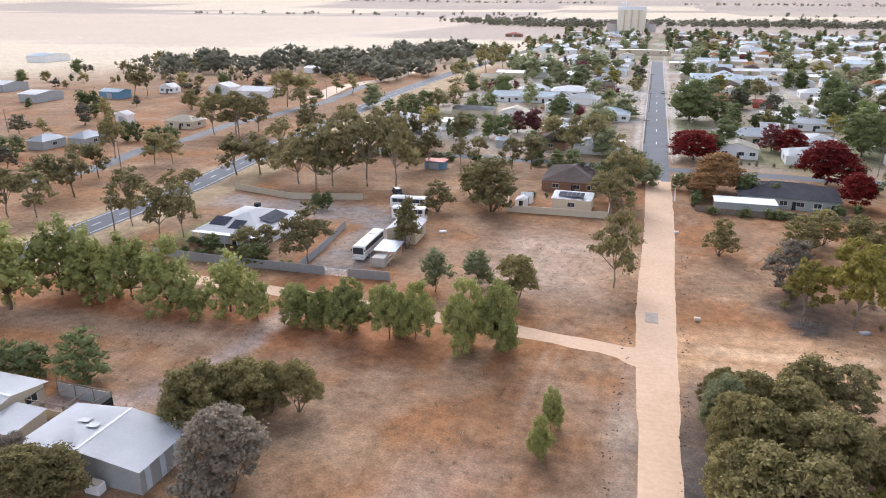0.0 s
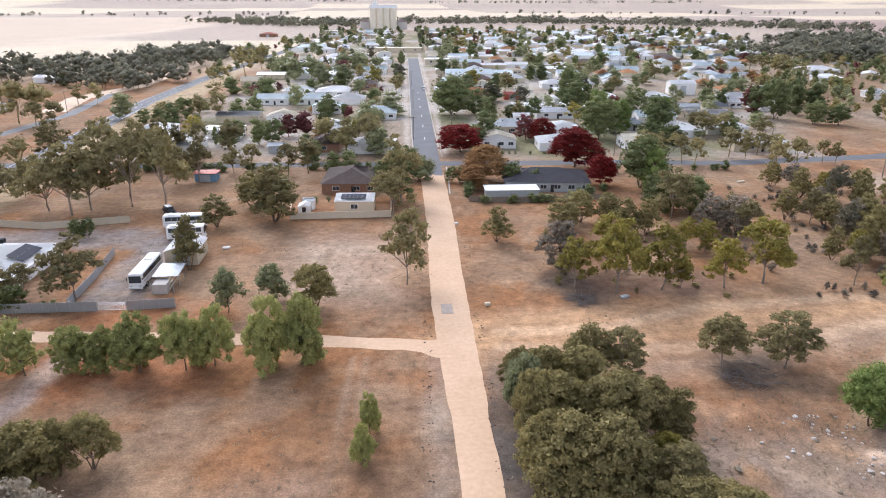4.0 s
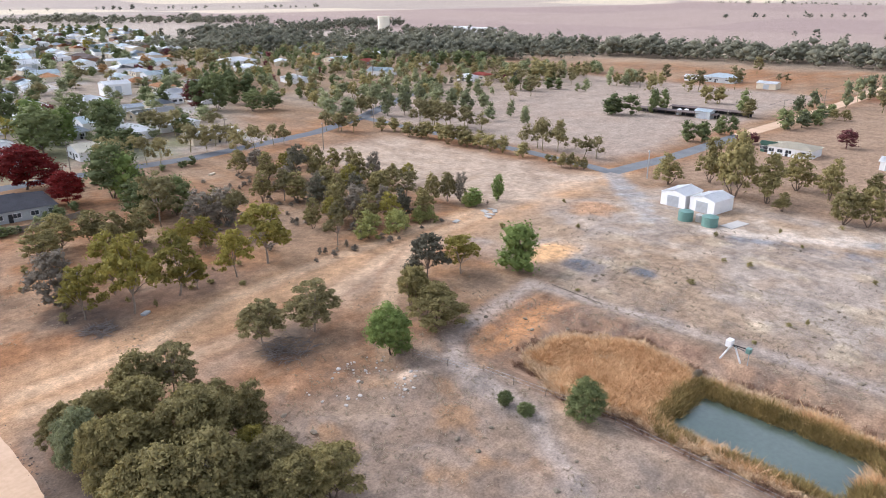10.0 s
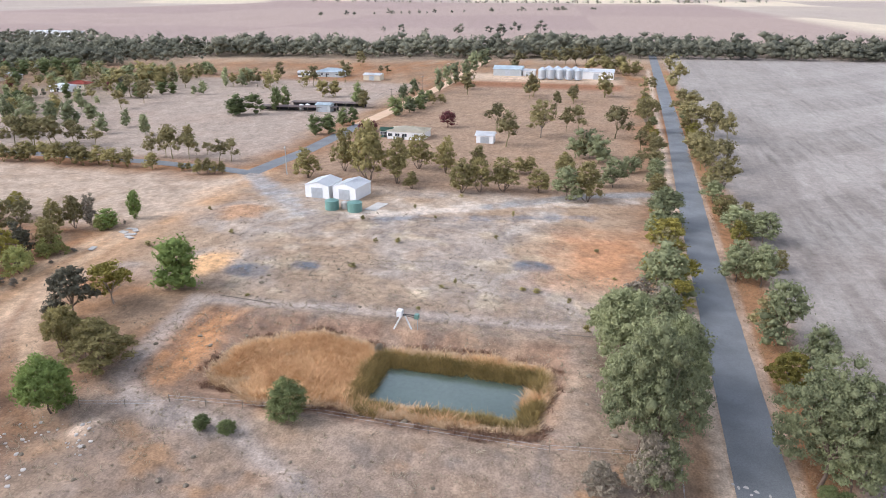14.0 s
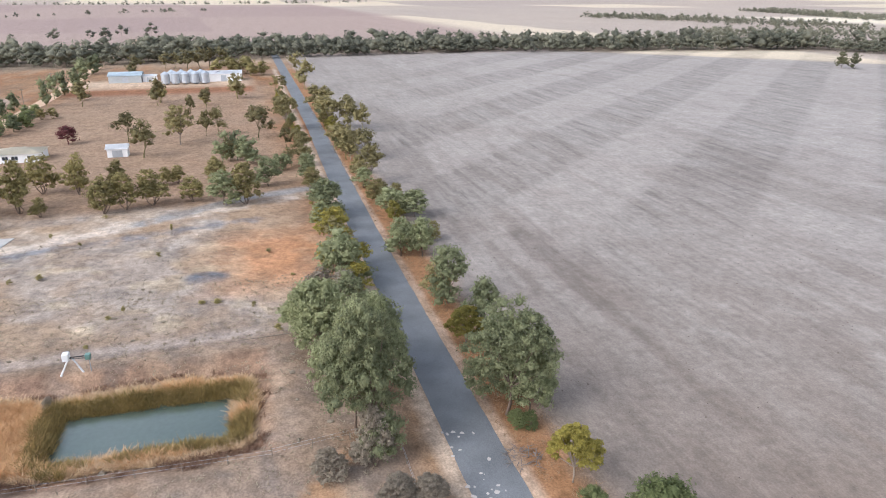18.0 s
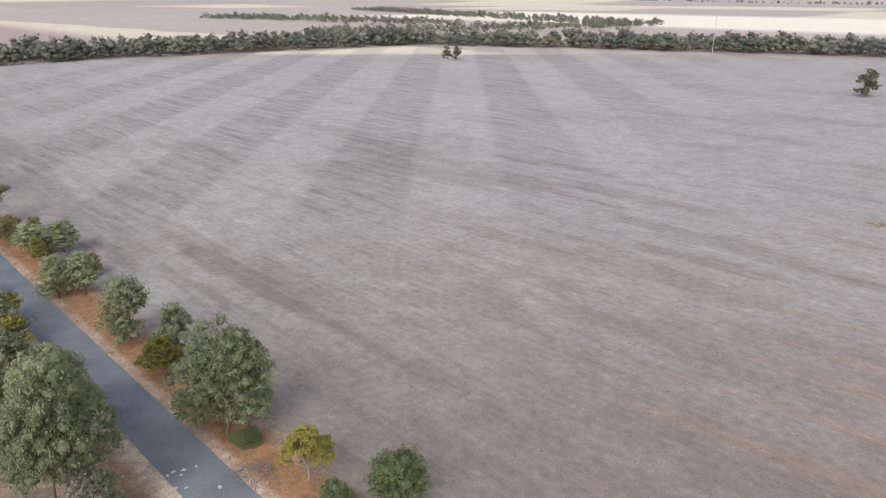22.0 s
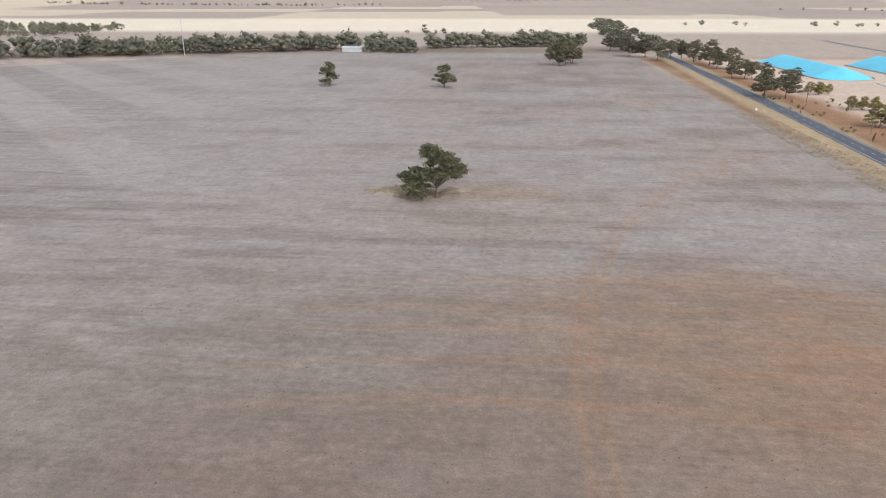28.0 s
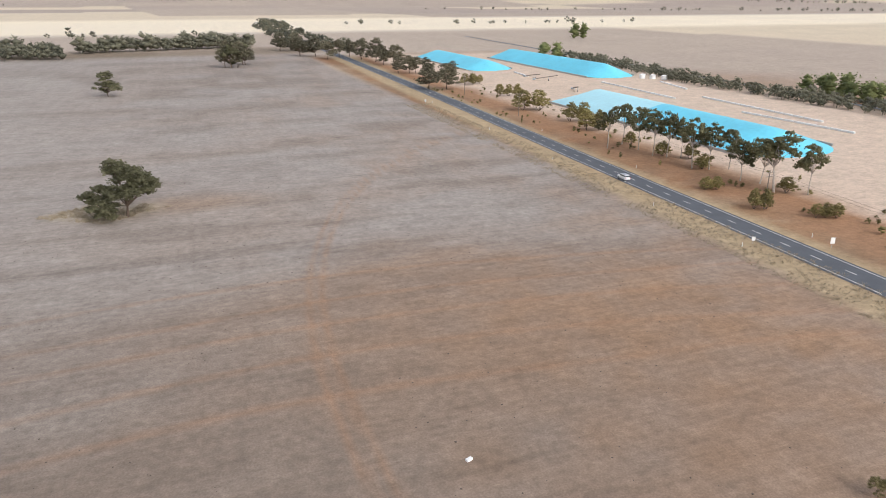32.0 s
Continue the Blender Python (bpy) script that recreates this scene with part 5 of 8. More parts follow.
grove("garden_trees", "dark green trees among paddocks and back yards", 'bushy', [(303.8, 256.2, 7.8, 9.4), (306.8, 248.5, 7.8, 9.4), (321.6, 245.3, 6.8, 8.1), (323.7, 240.1, 6.8, 8.1), (392.6, 518.0, 9.3, 11.1), (396.3, 508.8, 9.3, 11.1), (366.5, 461.3, 9.2, 11.0), (369.3, 454.5, 9.2, 11.0), (372.0, 447.8, 9.2, 11.0), (367.7, 407.9, 10.0, 12.0), (372.4, 396.4, 10.0, 12.0), (377.9, 387.3, 10.6, 12.8), (382.5, 375.8, 10.6, 12.8), (383.7, 366.5, 11.3, 13.5), (387.7, 356.7, 11.3, 13.5)])
plant('roadside_clump', 'yellowgum', [(15.1, 75.0, 6.9, 4.8), (23.1, 78.5, 5.7, 5.0), (23.7, 65.3, 5.2, 5.3)])
plant('roadside_clump', 'greygum', [(9.4, 76.6, 9.1, 5.6), (8.8, 79.9, 6.5, 4.1)])
plant('scrub', 'grey', [(93.8, 165.7, 7.2, 5.5), (96.4, 152.7, 7.8, 5.2), (107.8, 155.1, 7.2, 4.8), (99.9, 130.5, 7.2, 4.8)])
plant('road_south_side', 'mallee', [(131.0, -24.8, 4.6, 4.3), (129.9, -27.4, 4.6, 4.3), (162.1, -22.6, 5.6, 5.1), (160.8, -25.6, 5.6, 5.1)])
plant('town_green', 'bushy', [(66, 348, 19.0, 12.0), (149, 306, 18.0, 13.0), (160, 293, 10.0, 11.5), (169, 290, 9.0, 11.0), (7.5, 325, 14.0, 14.0)], 1)
plant('town_green', 'greenpine', [(66, 283, 16.5, 13.0), (73, 276, 13.5, 11.0), (92, 286, 13.2, 12.0), (59, 187, 13.0, 10.0)], 1)
plant('town_green', 'purpletree', [(145, 319, 14.0, 11.5), (34, 262, 10.0, 10.0)], 1)
plant('paddock_edge', 'gum', [(-71.6, -24.8, 2.5, 2.2), (-72.7, -24.3, 2.5, 2.2)])
grove("far_trees", "scattered trees far off, olive", 'gum', [(-31.0, 238.2, 12.3, 11.0), (-24.4, 240.4, 12.3, 11.0), (-118.3, 182.7, 10.7, 9.8), (-111.6, 184.9, 10.7, 9.8), (-92.8, 191.3, 20.0, 14.9), (-120.8, 174.4, 12.3, 10.9), (-114.3, 176.6, 12.3, 10.9), (-96.8, 227.3, 14.2, 9.8), (-90.8, 229.3, 14.2, 9.8), (-88.7, 240.3, 10.0, 9.2), (-82.5, 242.4, 10.0, 9.2), (-153.3, 137.3, 11.7, 10.8), (-147.0, 139.4, 11.7, 10.8), (-161.5, 156.7, 10.3, 8.9), (-156.6, 158.4, 10.3, 8.9), (-171.7, 182.0, 17.0, 9.8), (-273.9, 310.6, 16.8, 11.6), (-267.5, 312.7, 16.8, 11.6), (-165.1, 226.8, 16.6, 13.4), (-157.3, 229.4, 16.6, 13.4)])
grove("far_trees", "scattered trees far off, olive", 'gum', [(-160.4, 235.3, 15.5, 12.8), (-152.9, 237.9, 15.5, 12.8), (-153.9, 179.0, 10.2, 9.3), (-148.6, 180.8, 10.2, 9.3), (-176.4, 301.3, 17.0, 13.7), (-168.3, 304.1, 17.0, 13.7), (103.5, 266.4, 9.8, 9.0), (108.3, 262.8, 9.8, 9.0), (98.3, 230.2, 9.6, 8.6), (102.6, 227.0, 9.6, 8.6), (109.4, 233.6, 7.7, 7.1), (113.2, 230.8, 7.7, 7.1), (106.4, 212.2, 10.5, 8.2), (110.6, 209.0, 10.5, 8.2), (125.5, 221.4, 7.6, 5.8), (128.5, 219.1, 7.6, 5.8), (79.4, 221.6, 9.2, 6.7), (82.7, 219.1, 9.2, 6.7), (79.1, 244.7, 6.1, 5.6), (83.4, 241.5, 6.1, 5.6)])
grove("far_trees", "scattered trees far off, olive", 'gum', [(186.8, 154.5, 8.1, 6.3), (188.3, 150.8, 8.1, 6.3), (186.4, 146.9, 11.4, 8.3), (188.3, 142.0, 11.4, 8.3), (194.2, 143.1, 4.4, 4.0), (195.5, 139.8, 4.4, 4.0), (187.1, 130.3, 7.4, 6.0), (188.6, 126.7, 7.4, 6.0), (188.2, 211.2, 11.4, 9.7), (190.4, 205.9, 11.4, 9.7), (190.9, 205.6, 10.9, 9.6), (193.1, 200.3, 10.9, 9.6), (198.4, 203.0, 8.2, 7.6), (200.6, 197.5, 8.2, 7.6), (196.3, 191.6, 7.4, 6.8), (198.4, 186.3, 7.4, 6.8), (155.0, 229.7, 7.5, 6.9), (156.9, 224.8, 7.5, 6.9), (158.4, 224.5, 7.2, 6.7), (160.4, 219.6, 7.2, 6.7)])
grove("far_trees", "scattered trees far off, olive", 'gum', [(190.7, 252.3, 8.1, 7.4), (192.6, 247.6, 8.1, 7.4), (253.7, 34.3, 14.2, 11.6), (268.9, 26.0, 10.0, 7.9), (270.8, 21.4, 10.0, 7.9), (259.1, 7.0, 12.6, 11.6), (233.8, 44.3, 12.7, 10.8), (264.0, 53.0, 10.6, 9.7), (221.7, 16.5, 7.4, 6.8), (223.5, 12.0, 7.4, 6.8), (299.2, 33.3, 11.4, 5.4), (368.1, 14.8, 13.3, 9.8), (353.3, 51.7, 13.3, 9.5), (361.1, 86.6, 12.1, 9.9), (342.7, 29.0, 9.1, 7.7), (272.2, -4.4, 17.5, 12.3), (235.3, -1.9, 7.9, 5.6), (234.0, -5.1, 7.9, 5.6), (209.9, -2.0, 6.7, 6.1), (208.2, -6.0, 6.7, 6.1)])
grove("far_trees", "scattered trees far off, olive", 'gum', [(402.7, -5.7, 7.9, 6.9), (401.1, -9.6, 7.9, 6.9), (322.2, -3.4, 6.9, 6.4), (320.5, -7.5, 6.9, 6.4), (214.4, -19.9, 10.7, 9.1), (212.2, -25.2, 10.7, 9.1), (271.9, -20.5, 13.6, 12.6), (268.9, -27.9, 13.6, 12.6), (262.9, -28.2, 11.8, 7.8), (261.0, -32.7, 11.8, 7.8), (323.8, -19.9, 11.1, 9.4), (321.6, -25.3, 11.1, 9.4), (395.6, -21.9, 16.4, 14.1), (484.4, -22.9, 13.8, 12.7), (233.2, -18.4, 8.6, 7.9), (231.2, -23.3, 8.6, 7.9)])
grove("far_trees", "scattered trees far off, dark green", 'bushy', [(-205.8, 170.3, 7.2, 7.5), (-201.9, 171.6, 7.2, 7.5), (-261.0, 262.5, 9.4, 8.3), (-256.5, 264.0, 9.4, 8.3), (-170.7, 200.3, 8.0, 8.9), (-165.6, 202.0, 8.0, 8.9), (-216.9, 191.7, 2.6, 3.2), (-214.6, 192.4, 2.6, 3.2), (-212.3, 193.2, 2.6, 3.2), (-188.5, 206.8, 7.9, 6.3), (-185.0, 208.0, 7.9, 6.3), (286.4, 160.2, 11.6, 7.3), (271.9, 171.2, 9.3, 11.0), (274.6, 164.7, 9.3, 11.0), (267.5, 172.0, 8.7, 8.4), (298.9, 162.0, 10.1, 6.6), (237.7, 119.1, 8.2, 7.7), (239.6, 114.5, 8.2, 7.7), (258.3, 116.4, 7.6, 6.6), (259.9, 112.4, 7.6, 6.6)])
grove("far_trees", "scattered trees far off, dark green", 'bushy', [(311.8, 130.0, 11.2, 7.5), (287.0, 102.7, 8.5, 9.5), (304.9, 101.5, 7.1, 7.4), (306.7, 97.1, 7.1, 7.4), (332.3, 103.5, 5.9, 6.0), (333.7, 100.0, 5.9, 6.0), (-323.0, -571.0, 13.1, 15.7), (-334.1, -567.2, 13.1, 15.7), (-497.4, -813.2, 20.0, 18.9), (-508.5, -809.5, 20.0, 18.9), (-346.0, -295.1, 11.2, 13.4), (-354.5, -292.1, 11.2, 13.4), (-346.4, -280.5, 13.0, 15.6), (-355.9, -277.1, 13.0, 15.6), (-340.1, -260.3, 11.6, 13.9), (-349.2, -257.0, 11.6, 13.9), (-343.9, -253.3, 11.2, 12.3), (-350.3, -251.0, 11.2, 12.3), (7.5, 317.3, 18.7, 20.6), (61.5, 261.9, 16.6, 18.8)])
grove("far_trees", "scattered trees far off, dark green", 'bushy', [(64.8, 317.9, 16.8, 16.9), (67.1, 354.8, 15.4, 15.6), (85.3, 267.9, 16.0, 14.7), (168.1, 349.7, 13.9, 15.3), (177.4, 347.2, 13.9, 15.3), (164.9, 319.3, 15.1, 12.2), (172.3, 317.3, 15.1, 12.2), (145.2, 314.0, 14.7, 15.0), (90.0, 311.1, 14.1, 14.1), (62.8, 461.6, 10.5, 11.7), (69.9, 459.6, 10.5, 11.7), (87.0, 489.2, 7.9, 9.5), (93.8, 487.3, 7.9, 9.5), (38.8, 436.3, 7.3, 8.8), (44.7, 434.7, 7.3, 8.8), (33.0, 310.8, 6.5, 7.0), (37.3, 309.6, 6.5, 7.0), (130.6, 337.3, 10.5, 10.2), (136.9, 335.7, 10.5, 10.2)])
grove("far_trees", "scattered trees far off, brown-olive", 'mallee', [(170.6, 214.5, 5.6, 6.7), (172.6, 209.4, 5.6, 6.7), (169.6, 197.8, 6.2, 7.5), (171.6, 192.9, 6.2, 7.5), (172.2, 189.9, 6.6, 7.9), (174.0, 185.5, 6.6, 7.9), (170.7, 177.8, 7.3, 8.5), (172.6, 173.0, 7.3, 8.5), (171.8, 169.2, 6.5, 7.8), (173.6, 164.4, 6.5, 7.8), (171.9, 158.6, 6.1, 7.4), (173.6, 154.3, 6.1, 7.4), (173.0, 134.8, 2.8, 3.2), (173.7, 132.9, 2.8, 3.2), (173.0, 145.0, 5.5, 6.1), (222.9, -21.3, 8.2, 9.3)])
grove("far_trees", "scattered trees far off, grey-green", 'greygum', [(204.4, 2.5, 5.4, 4.9), (205.5, -0.2, 5.4, 4.9), (221.2, 19.1, 10.0, 7.9), (223.1, 14.5, 10.0, 7.9), (215.8, 11.2, 9.7, 9.9)])
plant('roadside_clump', 'mallee', [(12.4, 81.5, 8.0, 8.8), (10.9, 70.9, 10.1, 5.9), (12.2, 60.6, 10.6, 9.6), (26.6, 53.8, 7.3, 7.1), (10.0, 64.5, 9.2, 6.9)])
plant('roadside_clump', 'gum', [(24.2, 85.6, 8.1, 7.5), (22.2, 70.9, 8.4, 6.6), (23.9, 60.1, 7.6, 7.0), (22.9, 78.9, 4.8, 5.8)])
plant('scrub', 'grey', [(98.8, 188.0, 7.4, 6.9), (94.7, 150.2, 8.1, 7.5), (90.6, 129.9, 9.3, 6.8), (120.7, 124.2, 7.9, 4.1), (117.0, 155.4, 9.1, 5.5)])
plant('scrub', 'yellowgum', [(101.5, 175.4, 8.5, 7.6), (101.2, 146.3, 9.4, 7.5), (93.7, 120.9, 8.4, 6.6), (83.1, 129.9, 7.6, 5.1), (121.1, 145.2, 6.8, 5.3)])
plant('scrub', 'darkgum', [(100.2, 169.1, 11.3, 7.3), (98.4, 140.3, 8.9, 7.3), (99.2, 122.9, 7.9, 6.0), (110.9, 187.3, 6.4, 6.0), (88.5, 143.3, 9.7, 6.3)])
plant('scrub', 'gum', [(87.9, 156.9, 8.5, 6.7), (109.5, 132.8, 9.4, 7.3), (117.7, 125.9, 8.2, 4.9), (120.7, 171.2, 7.4, 5.8), (108.6, 146.9, 8.3, 6.0)])
plant('highway_trees', 'mallee', [(-163.6, -128.9, 5.0, 6.0), (-160.8, -161.2, 5.0, 6.5), (-160.7, -182.2, 5.5, 6.5), (-161.9, -203.0, 5.0, 6.0), (-167.2, -175.0, 5.5, 7.0)])


# ---------------- buildings ----------------
def roof_bm(kind, w, d, h, rise, over=0.5, thick=0.14):
    """A roof over a w by d plan with its eaves at h: hip, gable (ridge along x), gable_y (ridge along y), skillion or flat."""
    bm = bmesh.new()
    a, b = w / 2 + over, d / 2 + over
    if kind == "flat":
        return add_box(bm, (2 * a, 2 * b, thick), (0, 0, h + thick / 2))
    corner = [(-a, -b), (a, -b), (a, b), (-a, b)]
    if kind == "hip":
        if w >= d:
            k = max(0.4, a - b)
            ridge = [(-k, 0), (k, 0)]
            faces = [(0, 1, 5, 4), (1, 2, 5), (2, 3, 4, 5), (3, 0, 4)]
        else:
            k = max(0.4, b - a)
            ridge = [(0, -k), (0, k)]
            faces = [(0, 1, 4), (1, 2, 5, 4), (2, 3, 5), (3, 0, 4, 5)]
    elif kind == "gable":
        ridge, faces = [(-a, 0), (a, 0)], [(0, 1, 5, 4), (2, 3, 4, 5)]
    elif kind == "gable_y":
        ridge, faces = [(0, -b), (0, b)], [(1, 2, 5, 4), (3, 0, 4, 5)]
    else:
        ridge, faces = [(-a, b), (a, b)], [(0, 1, 5, 4)]
    top = [bm.verts.new((x, y, h)) for x, y in corner] + [bm.verts.new((x, y, h + rise)) for x, y in ridge]
    made = [bm.faces.new([top[i] for i in f]) for f in faces]
    bmesh.ops.solidify(bm, geom=made, thickness=-thick)
    loose = [v for v in bm.verts if not v.link_faces]
    bmesh.ops.delete(bm, geom=loose, context="VERTS")
    return bm


def wall_bm(kind, w, d, h, rise):
    """The walls, carried up under the gables."""
    bm = bmesh.new()
    x, y = w / 2, d / 2
    foot = [bm.verts.new(p) for p in ((-x, -y, -0.2), (x, -y, -0.2), (x, y, -0.2), (-x, y, -0.2))]
    head = [bm.verts.new(p) for p in ((-x, -y, h), (x, -y, h), (x, y, h), (-x, y, h))]
    tip = rise * 0.93
    rings = {k: [foot[k], foot[(k + 1) % 4], head[(k + 1) % 4], head[k]] for k in range(4)}
    if kind == "gable":
        e, wv = bm.verts.new((x, 0, h + tip)), bm.verts.new((-x, 0, h + tip))
        rings[1].insert(3, e)
        rings[3].insert(3, wv)
    if kind == "gable_y":
        s, n = bm.verts.new((0, -y, h + tip)), bm.verts.new((0, y, h + tip))
        rings[0].insert(3, s)
        rings[2].insert(3, n)
    if kind == "skillion":
        head[2].co.z = head[3].co.z = h + tip
    for r in rings.values():
        bm.faces.new(r)
    return bm


def window(parent, x, y, z, w, h, face):
    """A window in a wall that faces s, n, e or w: a proud frame with a dark pane in it."""
    turn = {"s": 0, "e": 90, "n": 180, "w": 270}[face]
    bm = bmesh.new()
    for dx, dz, sx, sz in ((0, h / 2, w + 0.16, 0.09), (0, -h / 2, w + 0.16, 0.09), (-w / 2, 0, 0.09, h), (w / 2, 0, 0.09, h), (0, 0, 0.05, h)):
        add_box(bm, (sx, 0.12, sz), (dx, 0, dz))
    ob = part("window", bm, WHITE, parent)
    ob.matrix_basis = pose(x, y, z, 0, 0, turn)
    part("pane", box((w, 0.04, h)), GLASS, ob)
    return ob


def building(name, label, category, x, y, w, d, h, roof="hip", rise=1.5, walls=None, top=None, turn=0, windows="ssew", door="s", wide_door=False, over=0.5, group="", posts=False):
    """A house or shed at its middle: walls, roof with ridge cap, windows with panes, a door."""
    foot = tagged(new(name), label, category, group)
    foot.matrix_basis = pose(x, y, 0, 0, 0, turn)
    part("wall", wall_bm(roof, w, d, h, rise), walls or WHITE, foot)
    cover = part("roof", roof_bm(roof, w, d, h, rise, over), top or ROOF_WHITE, foot)
    if roof in ("gable", "gable_y", "hip"):
        run = (w + 2 * over if roof == "gable" else d + 2 * over if roof == "gable_y" else abs(w - d) + 0.8)
        along_x = roof == "gable" or (roof == "hip" and w >= d)
        part("ridge_cap", box((run, 0.3, 0.08) if along_x else (0.3, run, 0.08), (0, 0, h + rise + 0.02)), top or ROOF_WHITE, cover)
    spots = {"s": [], "n": [], "e": [], "w": []}
    for f in windows:
        spots[f].append(f)
    for f, some in spots.items():
        span = w if f in "sn" else d
        for k in range(len(some)):
            o = span * ((k + 1) / (len(some) + 1) - 0.5) + (span * 0.12 if f == door and len(some) > 1 and k else 0)
            px, py = {"s": (o, -d / 2 - 0.02), "n": (o, d / 2 + 0.02), "e": (w / 2 + 0.02, o), "w": (-w / 2 - 0.02, o)}[f]
            window(foot, px, py, h * 0.55, min(1.8, span / 5), min(1.2, h * 0.42), f)
    if door:
        dw, dh = (min(3.2, (w if door in "sn" else d) * 0.5), h * 0.82) if wide_door else (0.95, 2.05)
        off = 0.0 if wide_door else (w if door in "sn" else d) * 0.06
        px, py, sx, sy = {"s": (off, -d / 2 - 0.03, dw, 0.1), "n": (off, d / 2 + 0.03, dw, 0.1), "e": (w / 2 + 0.03, off, 0.1, dw), "w": (-w / 2 - 0.03, off, 0.1, dw)}[door]
        slab = part("door", box((sx, sy, dh), (px, py, dh / 2)), STEEL if wide_door else DARK, foot)
        part("handle", box((0.12, 0.12, 0.12), (px + (0.3 if sx > 0.2 else 0), py + (0.3 if sy > 0.2 else -0.05), 1.0)), STEEL, slab)
    if posts:
        n = max(3, int(w / 3))
        for k in range(n):
            part("post", box((0.12, 0.12, h), (-w / 2 + w * k / (n - 1), -d / 2 - 2.1, h / 2)), WHITE, foot)
        part("verandah_roof", box((w + 0.6, 2.6, 0.1), (0, -d / 2 - 1.2, h - 0.05), (-6, 0, 0)), top or ROOF_WHITE, foot)
    return foot


def solar(x, y, z, rows, cols, tilt, turn, label="dark solar panels on a roof"):
    """An array of solar panels: each panel a framed slab."""
    foot = tagged(new("solar_array"), label, "solar panels")
    foot.matrix_basis = pose(x, y, z, tilt, 0, turn)
    slab = mesh("panel", *slab_data(1.0, 1.65, 0.05), SOLAR)
    for r in range(rows):
        for c in range(cols):
            hang("panel", slab, foot).location = ((c - (cols - 1) / 2) * 1.04, (r - (rows - 1) / 2) * 1.69, 0)
    part("rail", box((cols * 1.04, 0.06, 0.08), (0, 0, -0.06)), STEEL, foot)


def slab_data(w, d, t):
    bm = box((w, d, t), bevel=0.01)
    data = [v.co.copy() for v in bm.verts], [[v.index for v in f.verts] for f in bm.faces]
    bm.free()
    return data


def fence(label, points, h, material, panel=2.4, posts=True, category="fence", thick=0.06):
    """A fence along a line of points: each panel and post a piece of its own."""
    foot = tagged(new("fence"), label, category)
    foot.location = (*points[0], 0)
    o = Vector((*points[0], 0))
    for a, b in zip(points, points[1:]):
        a, b = Vector((*a, 0)), Vector((*b, 0))
        n = max(1, round((b - a).length / panel))
        turn = math.degrees(math.atan2(b.y - a.y, b.x - a.x))
        length = (b - a).length / n
        sheet = mesh("panel", *slab_data(length - 0.03, thick, h), material)
        stake = mesh("post", *slab_data(0.09, 0.09, h + 0.1), STEEL)
        for k in range(n):
            p = a.lerp(b, (k + 0.5) / n) - o
            hang("panel", sheet, foot).matrix_basis = pose(p.x, p.y, h / 2, 0, 0, turn)
            if posts:
                p = a.lerp(b, k / n) - o
                hang("post", stake, foot).matrix_basis = pose(p.x, p.y, h / 2 + 0.03, 0, 0, turn)
    return foot


# the house with solar panels, behind its fence
building("house", "white weatherboard house with a white hip roof and solar panels", "house", -86.4, 129, 15.5, 18, 2.8, "hip", 2.3, WHITE, ROOF_WHITE, 0, "sssee", "s", posts=True)
solar(-90.6, 123.3, 4.0, 2, 4, 17, 0)
solar(-86.0, 122.6, 3.75, 2, 3, 17, 0)
solar(-81.3, 129.5, 4.05, 2, 7, 17, 90)
cooler = tagged(new("roof_cooler"), "black evaporative cooler on a white roof", "air cooler")
cooler.location = (-87.5, 133, 4.75)
part("casing", box((1.2, 1.2, 0.9), (0, 0, 0.45), bevel=0.12), DARK, cooler)
part("grille", box((0.9, 0.04, 0.6), (0, -0.62, 0.45)), TYRE, cooler)
fence("grey corrugated sheet fence along a yard", ((-98, 109.5), (-87.5, 109.3), (-73, 109.8), (-59.5, 110.5)), 1.8, FENCE)
fence("grey corrugated sheet fence beside a gate", ((-54.5, 110.7), (-46.6, 111.8)), 1.8, FENCE)
fence("pale sheet fence between a house and a bus yard", ((-65.2, 112), (-66.2, 124), (-68.4, 139)), 1.7, FENCE)
fence("long pale sheet fence beside a lane", ((-112, 160), (-92, 156), (-74, 161)), 1.7, WALL_CREAM)
gate = tagged(new("yard_gate"), "wide wire yard gate on a steel frame", "gate")
gate.location = (-57, 110.6, 0)
part("gate_frame", add_box(add_box(add_box(add_box(bmesh.new(), (4.8, 0.06, 0.06), (0, 0, 1.5)), (4.8, 0.06, 0.06), (0, 0, 0.25)), (0.06, 0.06, 1.5), (-2.4, 0, 0.8)), (0.06, 0.06, 1.5), (2.4, 0, 0.8)), STEEL, gate)
for k in range(5):
    part("rail", box((4.7, 0.03, 0.03), (0, 0, 0.45 + 0.22 * k)), STEEL, gate)


